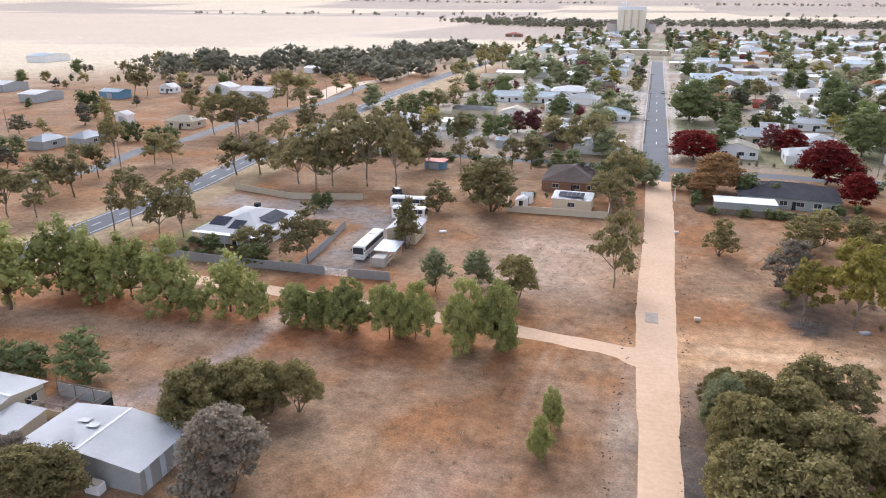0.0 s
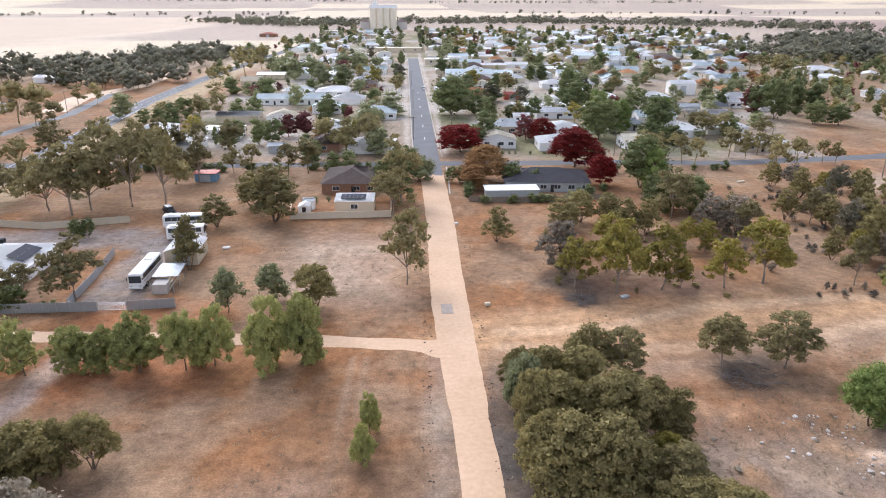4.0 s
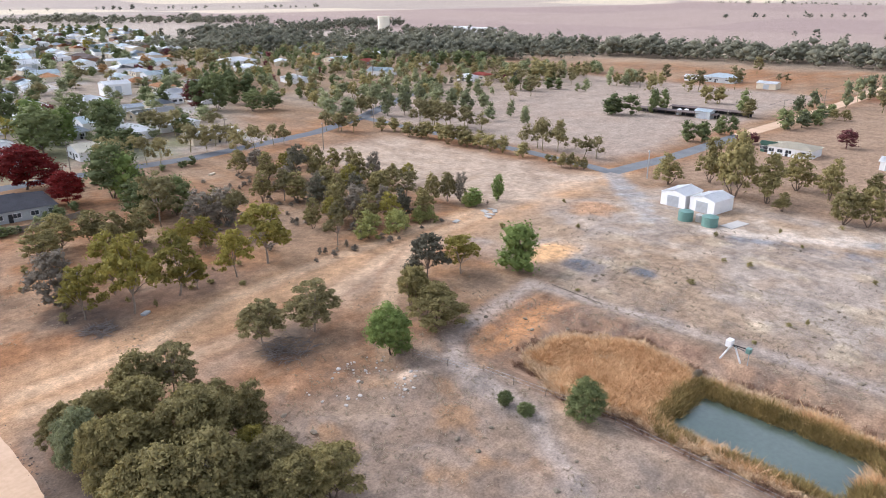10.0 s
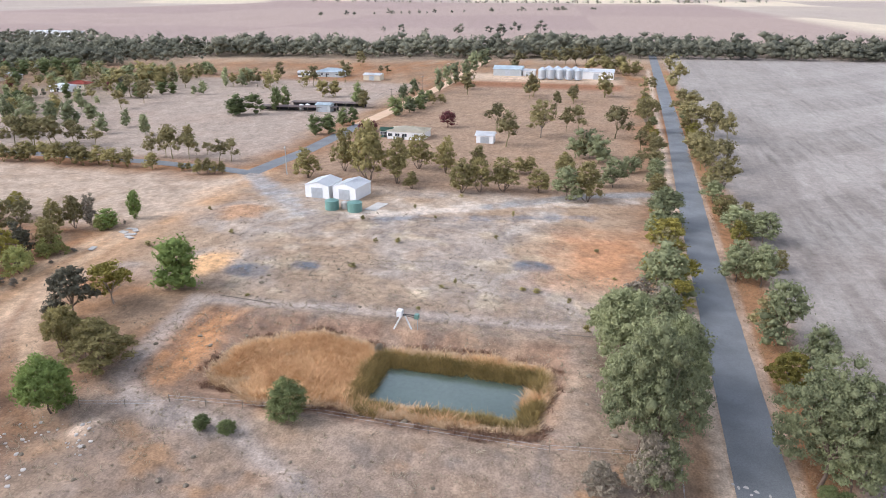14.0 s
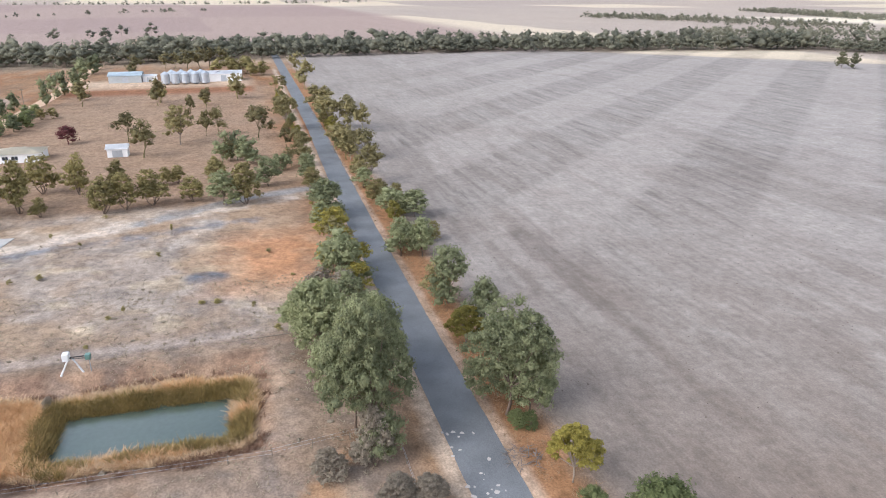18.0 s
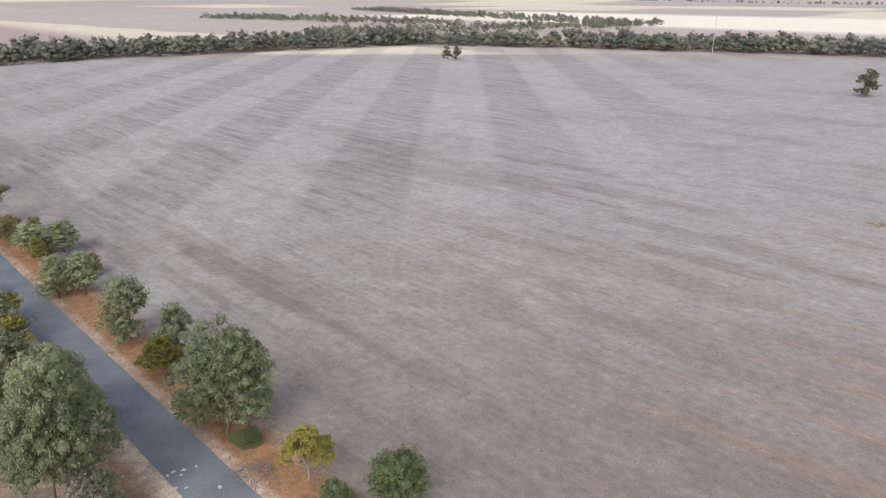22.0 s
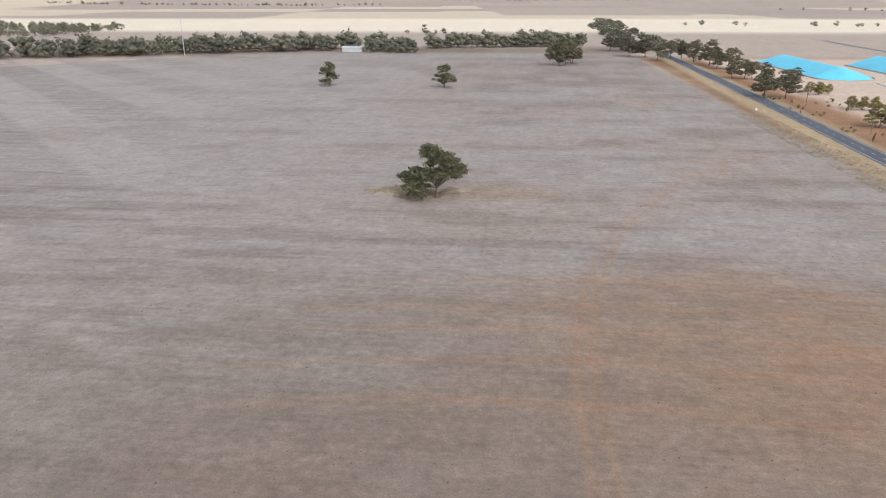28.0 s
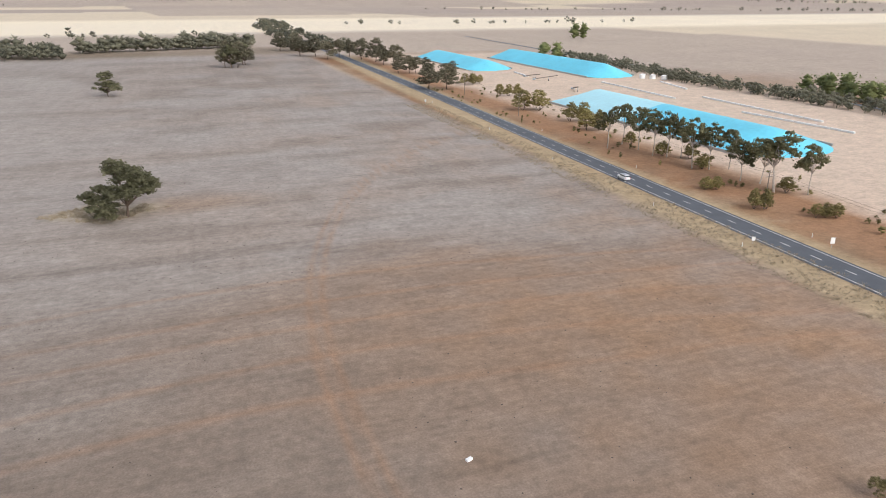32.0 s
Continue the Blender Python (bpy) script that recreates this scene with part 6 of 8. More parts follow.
def coach(label, x, y, turn, length=12.0):
    """A coach with body, windows, windscreen, mirrors, lamps and wheels; its front looks along -y."""
    bus = tagged(new("coach"), label, "bus")
    bus.matrix_basis = pose(x, y, 0, 0, 0, turn)
    part("body", box((2.5, length, 2.75), (0, 0, 1.85), bevel=0.18), WHITE, bus)
    part("roof_hatch", box((0.9, 1.2, 0.12), (0, -length * 0.22, 3.27), bevel=0.03), WHITE, bus)
    part("roof_hatch", box((1.6, 2.4, 0.22), (0, length * 0.25, 3.3), bevel=0.05), WHITE, bus)
    for s in (-1, 1):
        for k in range(6):
            part("window", box((0.04, length / 7.2, 0.95), (s * 1.255, -length * 0.36 + k * length / 6.9, 2.45)), GLASS, bus)
        part("headlight", box((0.4, 0.06, 0.22), (s * 0.85, -length / 2 - 0.01, 0.95)), STEEL, bus)
        part("mirror", box((0.16, 0.16, 0.5), (s * 1.42, -length / 2 - 0.15, 2.4), bevel=0.03), DARK, bus)
        for yy in (-length * 0.3, length * 0.24):
            wheel = part("wheel", rod(0.5, 0.5, 0.3, (s * 1.26 - s * 0.15 - 0.15, yy, 0.5), (0, 90, 0), 16), TYRE, bus)
            part("rim", rod(0.28, 0.28, 0.34, (s * 1.26 - s * 0.15 - 0.17, yy, 0.5), (0, 90, 0), 12), STEEL, wheel)
    part("windscreen", box((2.2, 0.05, 1.35), (0, -length / 2 - 0.005, 2.2), bevel=0.02), GLASS, bus)
    part("bumper", box((2.5, 0.2, 0.45), (0, -length / 2 - 0.05, 0.6), bevel=0.05), WHITE, bus)
    part("stripe", box((2.54, length * 0.9, 0.12), (0, 0, 1.5)), FENCE, bus)
    return bus


coach("white coach parked on a gravel yard", -56.6, 125.2, 3)
coach("white bus parked across the yard", -59.5, 157.0, 97, 9.5)
coach("white bus parked behind a cream shed", -56.5, 148.5, 98, 8)
building("garden_shed", "cream steel shed with a white gabled roof", "shed", -52.4, 136.2, 6.4, 8.2, 3.0, "gable_y", 1.1, WALL_CREAM, ROOF_WHITE, 3, "", "s", True, 0.25)
carrier = tagged(new("pipe_rack"), "steel rack stacked with pale sheets and pipes", "rack")
carrier.matrix_basis = pose(-51.2, 121.5, 0, 0, 0, 3)
for sx in (-2, 2):
    for sy in (-3.6, 0, 3.6):
        part("upright", box((0.1, 0.1, 2.5), (sx, sy, 1.25)), STEEL, carrier)
part("sheet_roof", box((4.6, 6.0, 0.08), (0, 1.6, 2.6), (3, 0, 0)), ROOF_GREY, carrier)
part("panel_block", box((2.6, 3.2, 1.9), (-0.4, -2.4, 0.95), bevel=0.05), CONCRETE, carrier, "pale block of panels")
for k in range(7):
    part("pipe", rod(0.09, 0.09, 5.2, (1.0 + 0.2 * (k % 3), 2.6, 0.5 + 0.3 * k), (90, 0, 0), 8), CREAM, carrier)

# the near yard: shed, aviary, carports
building("farm_shed", "white-roofed steel shed with grey sheet walls", "shed", -56.8, 52.2, 16.0, 8.2, 3.1, "gable_y", 0.9, WALL_GREY, ROOF_WHITE, 0, "", "", False, 0.3)
for k, yy in enumerate((49.2, 51.5, 53.8, 55.6)):
    pane = tagged(new("wall_sheet"), "pale translucent sheet on a shed wall", "wall sheet")
    part("sheet", box((0.05, 0.8, 2.7), (-48.72, yy, 1.5)), ROOF_BLUE, pane)
for dx, dy in ((-58.5, 52.4), (-60.4, 53.2)):
    sky_l = tagged(new("skylight"), "grey translucent skylight in a white roof", "skylight")
    sky_l.matrix_basis = pose(dx, dy, 4.16 - abs(dx + 56.8) * 0.108, 0, -6.4, 0)
    part("pane", box((1.5, 0.9, 0.06), bevel=0.01), WALL_GREY, sky_l)
ibc = tagged(new("water_cube"), "white caged plastic water cube with a tan top", "water tank")
ibc.location = (-53.8, 46.9, 0)
part("bottle", box((1.9, 1.2, 1.2), (0, 0, 0.75), bevel=0.1), WHITE, ibc)
part("lid", box((1.7, 1.0, 0.16), (0, 0, 1.42), bevel=0.05), CREAM, ibc)
part("pallet", box((2.0, 1.3, 0.14), (0, 0, 0.07)), TIMBER, ibc)
aviary = tagged(new("aviary"), "wire aviary with timber posts and low sheet walls", "cage")
aviary.location = (-68.6, 58.6, 0)
for sx in (-4.4, -1.5, 1.5, 4.4):
    for sy in (-2.4, 2.4):
        part("post", box((0.1, 0.1, 2.3), (sx, sy, 1.15)), TIMBER, aviary)
    part("beam", box((0.1, 4.9, 0.1), (sx, 0, 2.3)), TIMBER, aviary)
for sy in (-2.4, 2.4):
    part("beam", box((8.9, 0.1, 0.1), (0, sy, 2.3)), TIMBER, aviary)
part("sheet_wall", box((8.9, 0.06, 1.5), (0, -2.45, 0.75)), WALL_CREAM, aviary)
part("sheet_wall", box((0.06, 4.8, 1.5), (4.45, 0, 0.75)), DARK, aviary)
part("sheet_wall", box((8.9, 0.06, 2.0), (0, 2.45, 1.0)), WALL_GREY, aviary)
building("house", "low white-roofed house with a lean-to", "house", -79.5, 54.5, 12, 10, 2.7, "gable", 1.0, CREAM, ROOF_WHITE, 0, "ssee", "e")
building("garden_shed", "small white-roofed lean-to beside an aviary", "shed", -70.5, 52.2, 4.6, 5.0, 2.3, "skillion", 0.4, WALL_CREAM, ROOF_WHITE, 0, "", "s", False, 0.2)

# yards north of the open block
fence("cream rendered wall round a back yard", ((-38.2, 175), (-36.2, 162.6), (-11.9, 164.2), (-12.5, 178)), 1.7, CREAM, 3.0, False, "wall", 0.14)
building("garage", "cream garage with solar panels on its white roof", "garage", -21.2, 171.0, 9.6, 6.0, 2.9, "skillion", 0.6, CREAM, ROOF_WHITE, 0, "s", "w", False, 0.2)
solar(-21.5, 170.8, 3.5, 2, 6, 6, 0)
building("garden_shed", "small white garden shed by a wall", "shed", -33.5, 167.8, 2.6, 3.6, 2.2, "gable_y", 0.5, WHITE, ROOF_WHITE, 0, "", "s", False, 0.15)
building("garden_shed", "small grey-roofed garden shed by a wall", "shed", -33.0, 172.2, 2.8, 2.6, 2.2, "gable", 0.5, WHITE, ROOF_GREY, 0, "", "s", False, 0.15)
building("house", "brick house with a dark brown tiled hip roof", "house", -24.2, 195.5, 15.2, 19, 2.8, "hip", 2.6, BRICK, ROOF_BROWN, 0, "ssse", "s")
building("house", "long low house with a dark slate-grey hip roof", "house", 30.6, 194.0, 23, 15, 2.8, "hip", 2.4, WALL_GREY, ROOF_SLATE, -4, "ssssse", "s")
building("garage", "open carport with a white sheet roof", "carport", 19.6, 182.4, 14, 5.4, 2.4, "flat", 0.1, WALL_GREY, ROOF_WHITE, 2, "s", "s", True, 0.3)
fence("green-grey back fence with shrubs", ((8, 178), (12.4, 176.6), (34, 177), (46, 180)), 1.5, TIMBER, 2.4, False)

# twin steel sheds and their rainwater tanks
for yy, lab in ((82.0, "white steel shed with a gabled roof and grey roller door"), (73.9, "white steel shed beside another, with green water tanks")):
    building("steel_shed", lab, "shed", 160.0, yy, 8.4, 6.9, 3.4, "gable", 1.0, WHITE, ROOF_WHITE, -3 if yy > 80 else -8, "", "w", True, 0.25)


def tank(label, x, y, r, h, material):
    t = tagged(new("water_tank"), label, "water tank")
    t.location = (x, y, z_at(x, y))
    part("drum", rod(r, r, h, sides=28), material, t)
    part("lid", rod(r * 1.02, r * 0.3, h * 0.18, (0, 0, h), sides=28), material, t)
    for k in range(1, 6):
        part("hoop", rod(r * 1.015, r * 1.015, 0.06, (0, 0, h * k / 6), sides=28), material, t)
    part("pipe", rod(0.05, 0.05, h, (r * 0.9, r * 0.55, 0), sides=8), STEEL, t)


tank("green ribbed rainwater tank beside steel sheds", 147.4, 74.4, 1.75, 2.3, TANK_GREEN)
tank("green ribbed rainwater tank in front of a shed", 147.2, 68.2, 1.85, 2.3, TANK_GREEN)
tank("small pale rainwater tank between two green ones", 148.6, 71.4, 0.9, 1.7, CONCRETE)
slab = tagged(new("concrete_slab"), "pale concrete slab beside water tanks", "slab", kind="structure")
part("slab", box((7, 3.2, 0.12), (152, 64.2, 0.05), (0, 0, -10), bevel=0.03), CONCRETE, slab)

# grain bunkers under blue tarpaulins
def bunker(label, x0, x1, y0, y1, h, material, seam=None):
    """A long heap of grain with sloped sides and rounded ends, sheeted over, with a low wall round it."""
    foot = tagged(new("grain_bunker"), label, "grain bunker")
    cx, cy = (x0 + x1) / 2, (y0 + y1) / 2
    foot.location = (cx, cy, 0)
    hw, hl = (x1 - x0) / 2, (y1 - y0) / 2

    def heap(lo, hi):
        verts, faces = [], []
        rows, cols = 40, 17
        for r in range(rows + 1):
            v = lo + (hi - lo) * r / rows
            end = max(0.0, abs(v) - (hl - hw * 0.9)) / (hw * 0.9)
            width = hw * math.sqrt(max(0.0, 1 - min(1.0, end) ** 2.6))
            for c in range(cols + 1):
                u = 2 * c / cols - 1
                z = h * max(0.0, 1 - abs(u)) ** 0.85 * max(0.03, 1 - min(1.0, end)) ** 0.9
                z = min(z, h * 0.93) + 0.22 * noise.noise((u * 5, v * 0.13, 3.1)) * (1 - abs(u))
                verts.append((u * width, v, max(0.02, z + 0.7 * (1 - min(1.0, end)))))
        for r in range(rows):
            for c in range(cols):
                i = r * (cols + 1) + c
                faces.append((i, i + 1, i + cols + 2, i + cols + 1))
        return verts, faces

    if seam is None:
        hang("tarpaulin", mesh("tarpaulin", *heap(-hl, hl), material, True), foot)
    else:
        hang("tarpaulin", mesh("tarpaulin", *heap(-hl, seam - cy), TARP_PALE, True), foot, "pale blue tarpaulin")
        hang("tarpaulin", mesh("tarpaulin", *heap(seam - cy, hl), TARP, True), foot, "bright blue tarpaulin")
    for s in (-1, 1):
        part("side_wall", box((0.3, 2 * hl - hw, 1.0), (s * (hw + 0.2), 0, 0.5), bevel=0.05), CONCRETE, foot)
    return foot


bunker("grain heap under blue tarpaulins with one pale half", -232, -186, -322, -163, 7.0, TARP, -246)
bunker("long grain heap under a blue tarpaulin", -306, -268, -585, -398, 8.0, TARP)
bunker("smaller grain heap under a blue tarpaulin", -246, -208, -612, -470, 6.5, TARP)


# town houses, shops and farm buildings
building('shed', 'long white hall with a pale blue gabled roof', 'shed', 23.6, 472.4, 29.7, 20.8, 4.0, 'gable', 2.2, WHITE, ROOF_BLUE, 0, '', 's', True)
building('house', 'brick house with an orange tiled hip roof', 'house', 22.4, 378.9, 15.7, 11.0, 3.0, 'hip', 2.5, BRICK, ROOF_ORANGE, 0, 'sssw', 's', False)
building('house', 'house with a pale blue-grey hip roof', 'house', 14.4, 438.5, 19.8, 13.9, 3.0, 'hip', 2.4, WHITE, ROOF_BLUE, 0, 'sssw', 's', False)
building('house', 'house with a grey hip roof', 'house', 28.5, 278.7, 15.6, 10.9, 2.9, 'hip', 2.3, CREAM, ROOF_GREY, 0, 'sssw', 's', False)
building('house', 'cream gabled weatherboard house at the edge of town', 'house', 21.5, 250.4, 13.7, 9.6, 3.2, 'gable_y', 2.2, WHITE, ROOF_CREAM, 0, 'sssw', 's', False)
building('house', 'house with a grey roof and solar panels', 'house', 53.6, 315.6, 16.7, 11.7, 3.0, 'gable', 1.2, WHITE, ROOF_GREY, 0, 'sssw', 's', False)
building('house', 'small white-roofed house at the edge of town', 'house', 37.2, 302.5, 6.4, 4.5, 2.8, 'gable', 1.0, WHITE, ROOF_WHITE, 0, 'sssw', 's', False)
building('church', 'cream church with a steep gable', 'church', 96.7, 578.5, 19.2, 13.4, 5.0, 'gable_y', 4.0, CREAM, ROOF_CREAM, 0, 'sssw', 's', False)
building('shed', 'long white-roofed hall at the edge of town', 'shed', 63.6, 543.5, 16.3, 11.4, 3.2, 'gable', 1.4, WHITE, ROOF_WHITE, 0, '', 's', True)
building('house', 'cream house at the edge of town', 'house', 56.1, 498.9, 11.6, 8.2, 3.0, 'hip', 1.4, CREAM, ROOF_CREAM, 0, 'sssw', 's', False)
building('shed', 'red shed in a back yard', 'shed', 41.3, 373.3, 8.5, 5.9, 2.8, 'gable', 1.0, ROOF_RED, ROOF_RED, 0, '', 's', True)
building('house', 'small white-roofed cottage at the edge of town', 'house', 107.3, 430.1, 9.1, 6.4, 2.9, 'hip', 1.6, WHITE, ROOF_WHITE, 0, 'sssw', 's', False)
building('shed', 'white gabled hall at the edge of town', 'shed', 149.4, 575.5, 21.2, 14.8, 3.5, 'gable', 2.4, WHITE, ROOF_WHITE, 0, '', 's', True)
building('shed', 'tall white shed with green doors', 'shed', 137.0, 392.4, 13.4, 9.4, 6.0, 'gable', 1.5, WHITE, ROOF_WHITE, 0, '', 's', True)
building('shed', 'row of grey metal-roofed sheds', 'shed', 116.2, 326.3, 12.1, 8.5, 3.2, 'gable', 1.0, WALL_GREY, ROOF_GREY, 0, '', 's', True)
building('house', 'house with a grey hip roof among trees', 'house', 79.9, 282.7, 7.0, 4.9, 2.8, 'hip', 1.8, WALL_GREY, ROOF_GREY, 0, 'sssw', 's', False)
building('house', 'white house with a hip roof', 'house', 143.0, 342.8, 11.8, 8.3, 3.0, 'hip', 2.2, WHITE, ROOF_WHITE, 0, 'sssw', 's', False)
building('house', 'white house under a tall pine', 'house', 269.7, 500.4, 26.2, 18.4, 3.0, 'hip', 2.4, WHITE, ROOF_WHITE, 0, 'sssw', 's', False)
building('house', 'grey-roofed cream house at the edge of town', 'house', 204.0, 463.6, 13.6, 9.5, 3.2, 'gable', 1.5, CREAM, ROOF_GREY, 0, 'sssw', 's', False)
building('house', 'pale blue-roofed house behind trees', 'house', 338.5, 461.8, 20.7, 14.5, 2.8, 'gable', 1.2, CREAM, ROOF_BLUE, 0, 'sssw', 's', False)
building('house', 'red-roofed brick house at the edge of town', 'house', 338.1, 427.5, 15.2, 10.6, 2.8, 'hip', 1.8, BRICK, ROOF_RED, 0, 'sssw', 's', False)
building('shed', 'flat white-roofed hall at the edge of town', 'shed', -81.2, 270.3, 13.9, 9.8, 3.4, 'flat', 0.1, WHITE, ROOF_WHITE, 0, '', 's', True)
building('shed', 'grey shed at the edge of town', 'shed', -54.9, 240.7, 5.5, 3.9, 2.6, 'gable', 0.9, WALL_GREY, ROOF_GREY, 0, '', 's', True)
building('house', 'white house with a white hip roof', 'house', -73.2, 390.8, 16.3, 11.4, 3.0, 'hip', 2.3, WHITE, ROOF_WHITE, 0, 'ssse', 's', False)
building('house', 'long white hip-roofed house at the edge of town', 'house', -52.4, 389.9, 21.7, 15.2, 3.0, 'hip', 2.2, WHITE, ROOF_WHITE, 0, 'ssse', 's', False)
building('house', 'white gabled house with a pale roof', 'house', -49.6, 329.7, 12.8, 8.9, 3.4, 'gable_y', 2.4, WHITE, ROOF_BLUE, 0, 'ssse', 's', False)
building('house', 'white house with a pale blue roof', 'house', -25.1, 314.2, 16.1, 11.3, 3.0, 'hip', 2.3, WHITE, ROOF_BLUE, 0, 'ssse', 's', False)
building('house', 'cream brick house with a gable', 'house', -109.4, 437.4, 12.7, 8.9, 3.2, 'gable', 2.2, CREAM, ROOF_CREAM, 0, 'ssse', 's', False)
building('shed', 'low shed with a red roof', 'shed', -67.7, 202.0, 6.0, 4.2, 2.4, 'flat', 0.1, WALL_BLUE, ROOF_RED, 0, '', 's', True)
building('house', 'cream house with a yellowish hip roof', 'house', -187.6, 239.1, 13.1, 9.1, 3.0, 'hip', 1.8, CREAM, ROOF_CREAM, 0, 'ssse', 's', False)
building('shed', 'white gabled shed at the edge of town', 'shed', -217.7, 239.2, 5.9, 4.1, 3.6, 'gable_y', 1.4, WHITE, ROOF_WHITE, 0, '', 's', True)
building('shed', 'blue steel shed at the edge of town', 'shed', -278.6, 302.0, 12.8, 9.0, 3.6, 'gable', 1.2, WALL_BLUE, ROOF_BLUE, 0, '', 's', True)
building('shed', 'white arched shed at the edge of town', 'shed', -234.3, 334.5, 13.7, 9.6, 4.0, 'gable_y', 2.2, WHITE, ROOF_WHITE, 0, '', 's', True)
building('shed', 'long white shed at the edge of town', 'shed', -211.2, 331.9, 18.1, 12.7, 3.4, 'gable', 1.8, WHITE, ROOF_WHITE, 0, '', 's', True)
building('shed', 'grey steel shed with a white roof', 'shed', -307.2, 282.2, 11.8, 16.9, 4.0, 'gable', 1.2, WALL_GREY, ROOF_WHITE, 0, '', 'w', True)
building('shed', 'grey steel shed at a depot', 'shed', -358.2, 308.0, 11.6, 16.5, 4.0, 'gable', 1.4, WALL_GREY, ROOF_WHITE, 0, '', 'w', True)
building('shed', 'long pale blue-roofed shed at the edge of town', 'shed', -493.6, 467.4, 18.6, 26.5, 5.0, 'gable', 1.6, WHITE, ROOF_BLUE, 0, '', 'w', True)
building('house', 'low grey-roofed house among shrubs', 'house', -207.1, 188.8, 7.1, 10.1, 3.0, 'hip', 1.8, WALL_GREY, ROOF_GREY, 0, 'wwwe', 'w', False)
building('house', 'grey-roofed house with a carport', 'house', -198.2, 198.1, 7.1, 10.2, 3.0, 'hip', 1.8, WALL_GREY, ROOF_GREY, 0, 'wwwe', 'w', False)
building('shed', 'white shed among trees at the edge of town', 'shed', -240.3, 456.0, 16.4, 11.5, 3.4, 'gable', 1.2, WHITE, ROOF_WHITE, 0, '', 's', True)
building('house', 'white gabled house by the railway', 'house', -266.2, 329.5, 9.3, 6.5, 3.2, 'gable_y', 1.8, WHITE, ROOF_WHITE, 0, 'ssse', 's', False)
building('shop', 'long cream shop at the end of the street', 'shop', -31.9, 704.7, 45.0, 10.0, 4.5, 'flat', 0.2, CREAM, ROOF_CREAM, 0, 'ssse', 's', False)
building('shop', 'white-roofed shop on a corner', 'shop', 4.2, 575.8, 18.9, 10.0, 4.2, 'flat', 0.2, CREAM, ROOF_WHITE, 0, 'sssw', 's', False)
building('shop', 'white shop at the edge of town', 'shop', 18.0, 599.4, 11.8, 8.3, 3.8, 'gable', 1.0, WHITE, ROOF_WHITE, 0, 'sssw', 's', False)
building('shop', 'white shop beside the street', 'shop', -38.4, 536.8, 10.3, 7.2, 3.8, 'gable', 1.0, WHITE, ROOF_WHITE, 0, 'ssse', 's', False)
building('shed', 'cream roofed depot at the edge of town', 'shed', -122.1, 585.2, 19.2, 13.4, 3.5, 'gable', 1.4, CREAM, ROOF_CREAM, 0, '', 's', True)
building('shed', 'pale blue-roofed hall at the edge of town', 'shed', -116.9, 724.9, 24.6, 17.2, 4.5, 'gable', 1.8, WHITE, ROOF_BLUE, 0, '', 's', True)
building('shed', 'red-roofed station at the edge of town', 'shed', -216.4, 983.8, 21.5, 15.1, 4.0, 'hip', 2.0, BRICK, ROOF_RED, 0, '', 's', True)
building('shed', 'white-roofed store at the edge of town', 'shed', -90.0, 892.2, 20.3, 14.2, 4.0, 'gable', 1.4, WHITE, ROOF_WHITE, 0, '', 's', True)
building('house', 'long white farmhouse with a cream roof', 'house', 241.8, 82.7, 9.9, 14.1, 2.9, 'hip', 1.3, WHITE, ROOF_CREAM, 0, 'wwww', 'w', False)
building('house', 'green shed joined to a farmhouse', 'house', 240.7, 91.0, 3.1, 4.4, 2.8, 'gable_y', 0.8, ROOF_GREEN, ROOF_GREEN, 0, 'wwww', 'w', False)
building('shed', 'white garage with a gabled roof', 'shed', 239.9, 52.8, 4.4, 6.3, 2.8, 'gable_y', 1.2, WHITE, ROOF_WHITE, 0, '', 'w', True)
building('shed', 'grey barn with a pale roof', 'shed', 462.6, 80.6, 13.0, 18.5, 4.2, 'gable_y', 1.8, WALL_GREY, ROOF_BLUE, 0, '', 'w', True)
building('shed', 'small white shed by a barn', 'shed', 460.8, 66.8, 5.5, 7.8, 3.4, 'gable_y', 1.0, WHITE, ROOF_WHITE, 0, '', 'w', True)
building('shed', 'long white machinery shed at the edge of town', 'shed', 457.6, 23.2, 15.0, 21.5, 4.5, 'gable_y', 1.4, WHITE, ROOF_WHITE, 0, '', 'w', True)
building('house', 'farmhouse with a pale grey roof', 'house', 425.6, 191.0, 13.8, 19.7, 3.2, 'hip', 2.0, WALL_GREY, ROOF_BLUE, 0, 'wwww', 'w', False)
building('house', 'white shed by a farmhouse', 'house', 418.4, 206.8, 5.6, 8.0, 2.8, 'gable_y', 0.8, WHITE, ROOF_WHITE, 0, 'wwww', 'w', False)
building('shed', 'pale machinery shed at the edge of town', 'shed', 412.3, 157.7, 7.5, 10.8, 3.2, 'gable_y', 1.0, CREAM, ROOF_WHITE, 0, '', 'w', True)
building('shed', 'pale blue stockyard shed at the edge of town', 'shed', 290.6, 137.9, 4.7, 6.7, 3.2, 'gable_y', 0.8, WALL_GREY, ROOF_BLUE, 0, '', 'w', True)
building('house', 'small white house at the edge of town', 'house', 317.6, 304.4, 7.7, 11.0, 3.0, 'hip', 1.4, WHITE, ROOF_WHITE, 0, 'wwww', 'w', False)
building('house', 'house with a bright red roof', 'house', 329.9, 304.1, 9.3, 13.2, 3.0, 'hip', 1.4, CREAM, ROOF_RED, 0, 'wwww', 'w', False)
building('shed', 'long white store on the plain', 'shed', 703.9, 671.0, 20.4, 29.1, 8.0, 'flat', 0.2, WHITE, ROOF_WHITE, 0, '', 'w', True)
building('shed', 'long white store beside another', 'shed', 705.1, 634.5, 17.6, 25.2, 8.0, 'flat', 0.2, WHITE, ROOF_WHITE, 0, '', 'w', True)
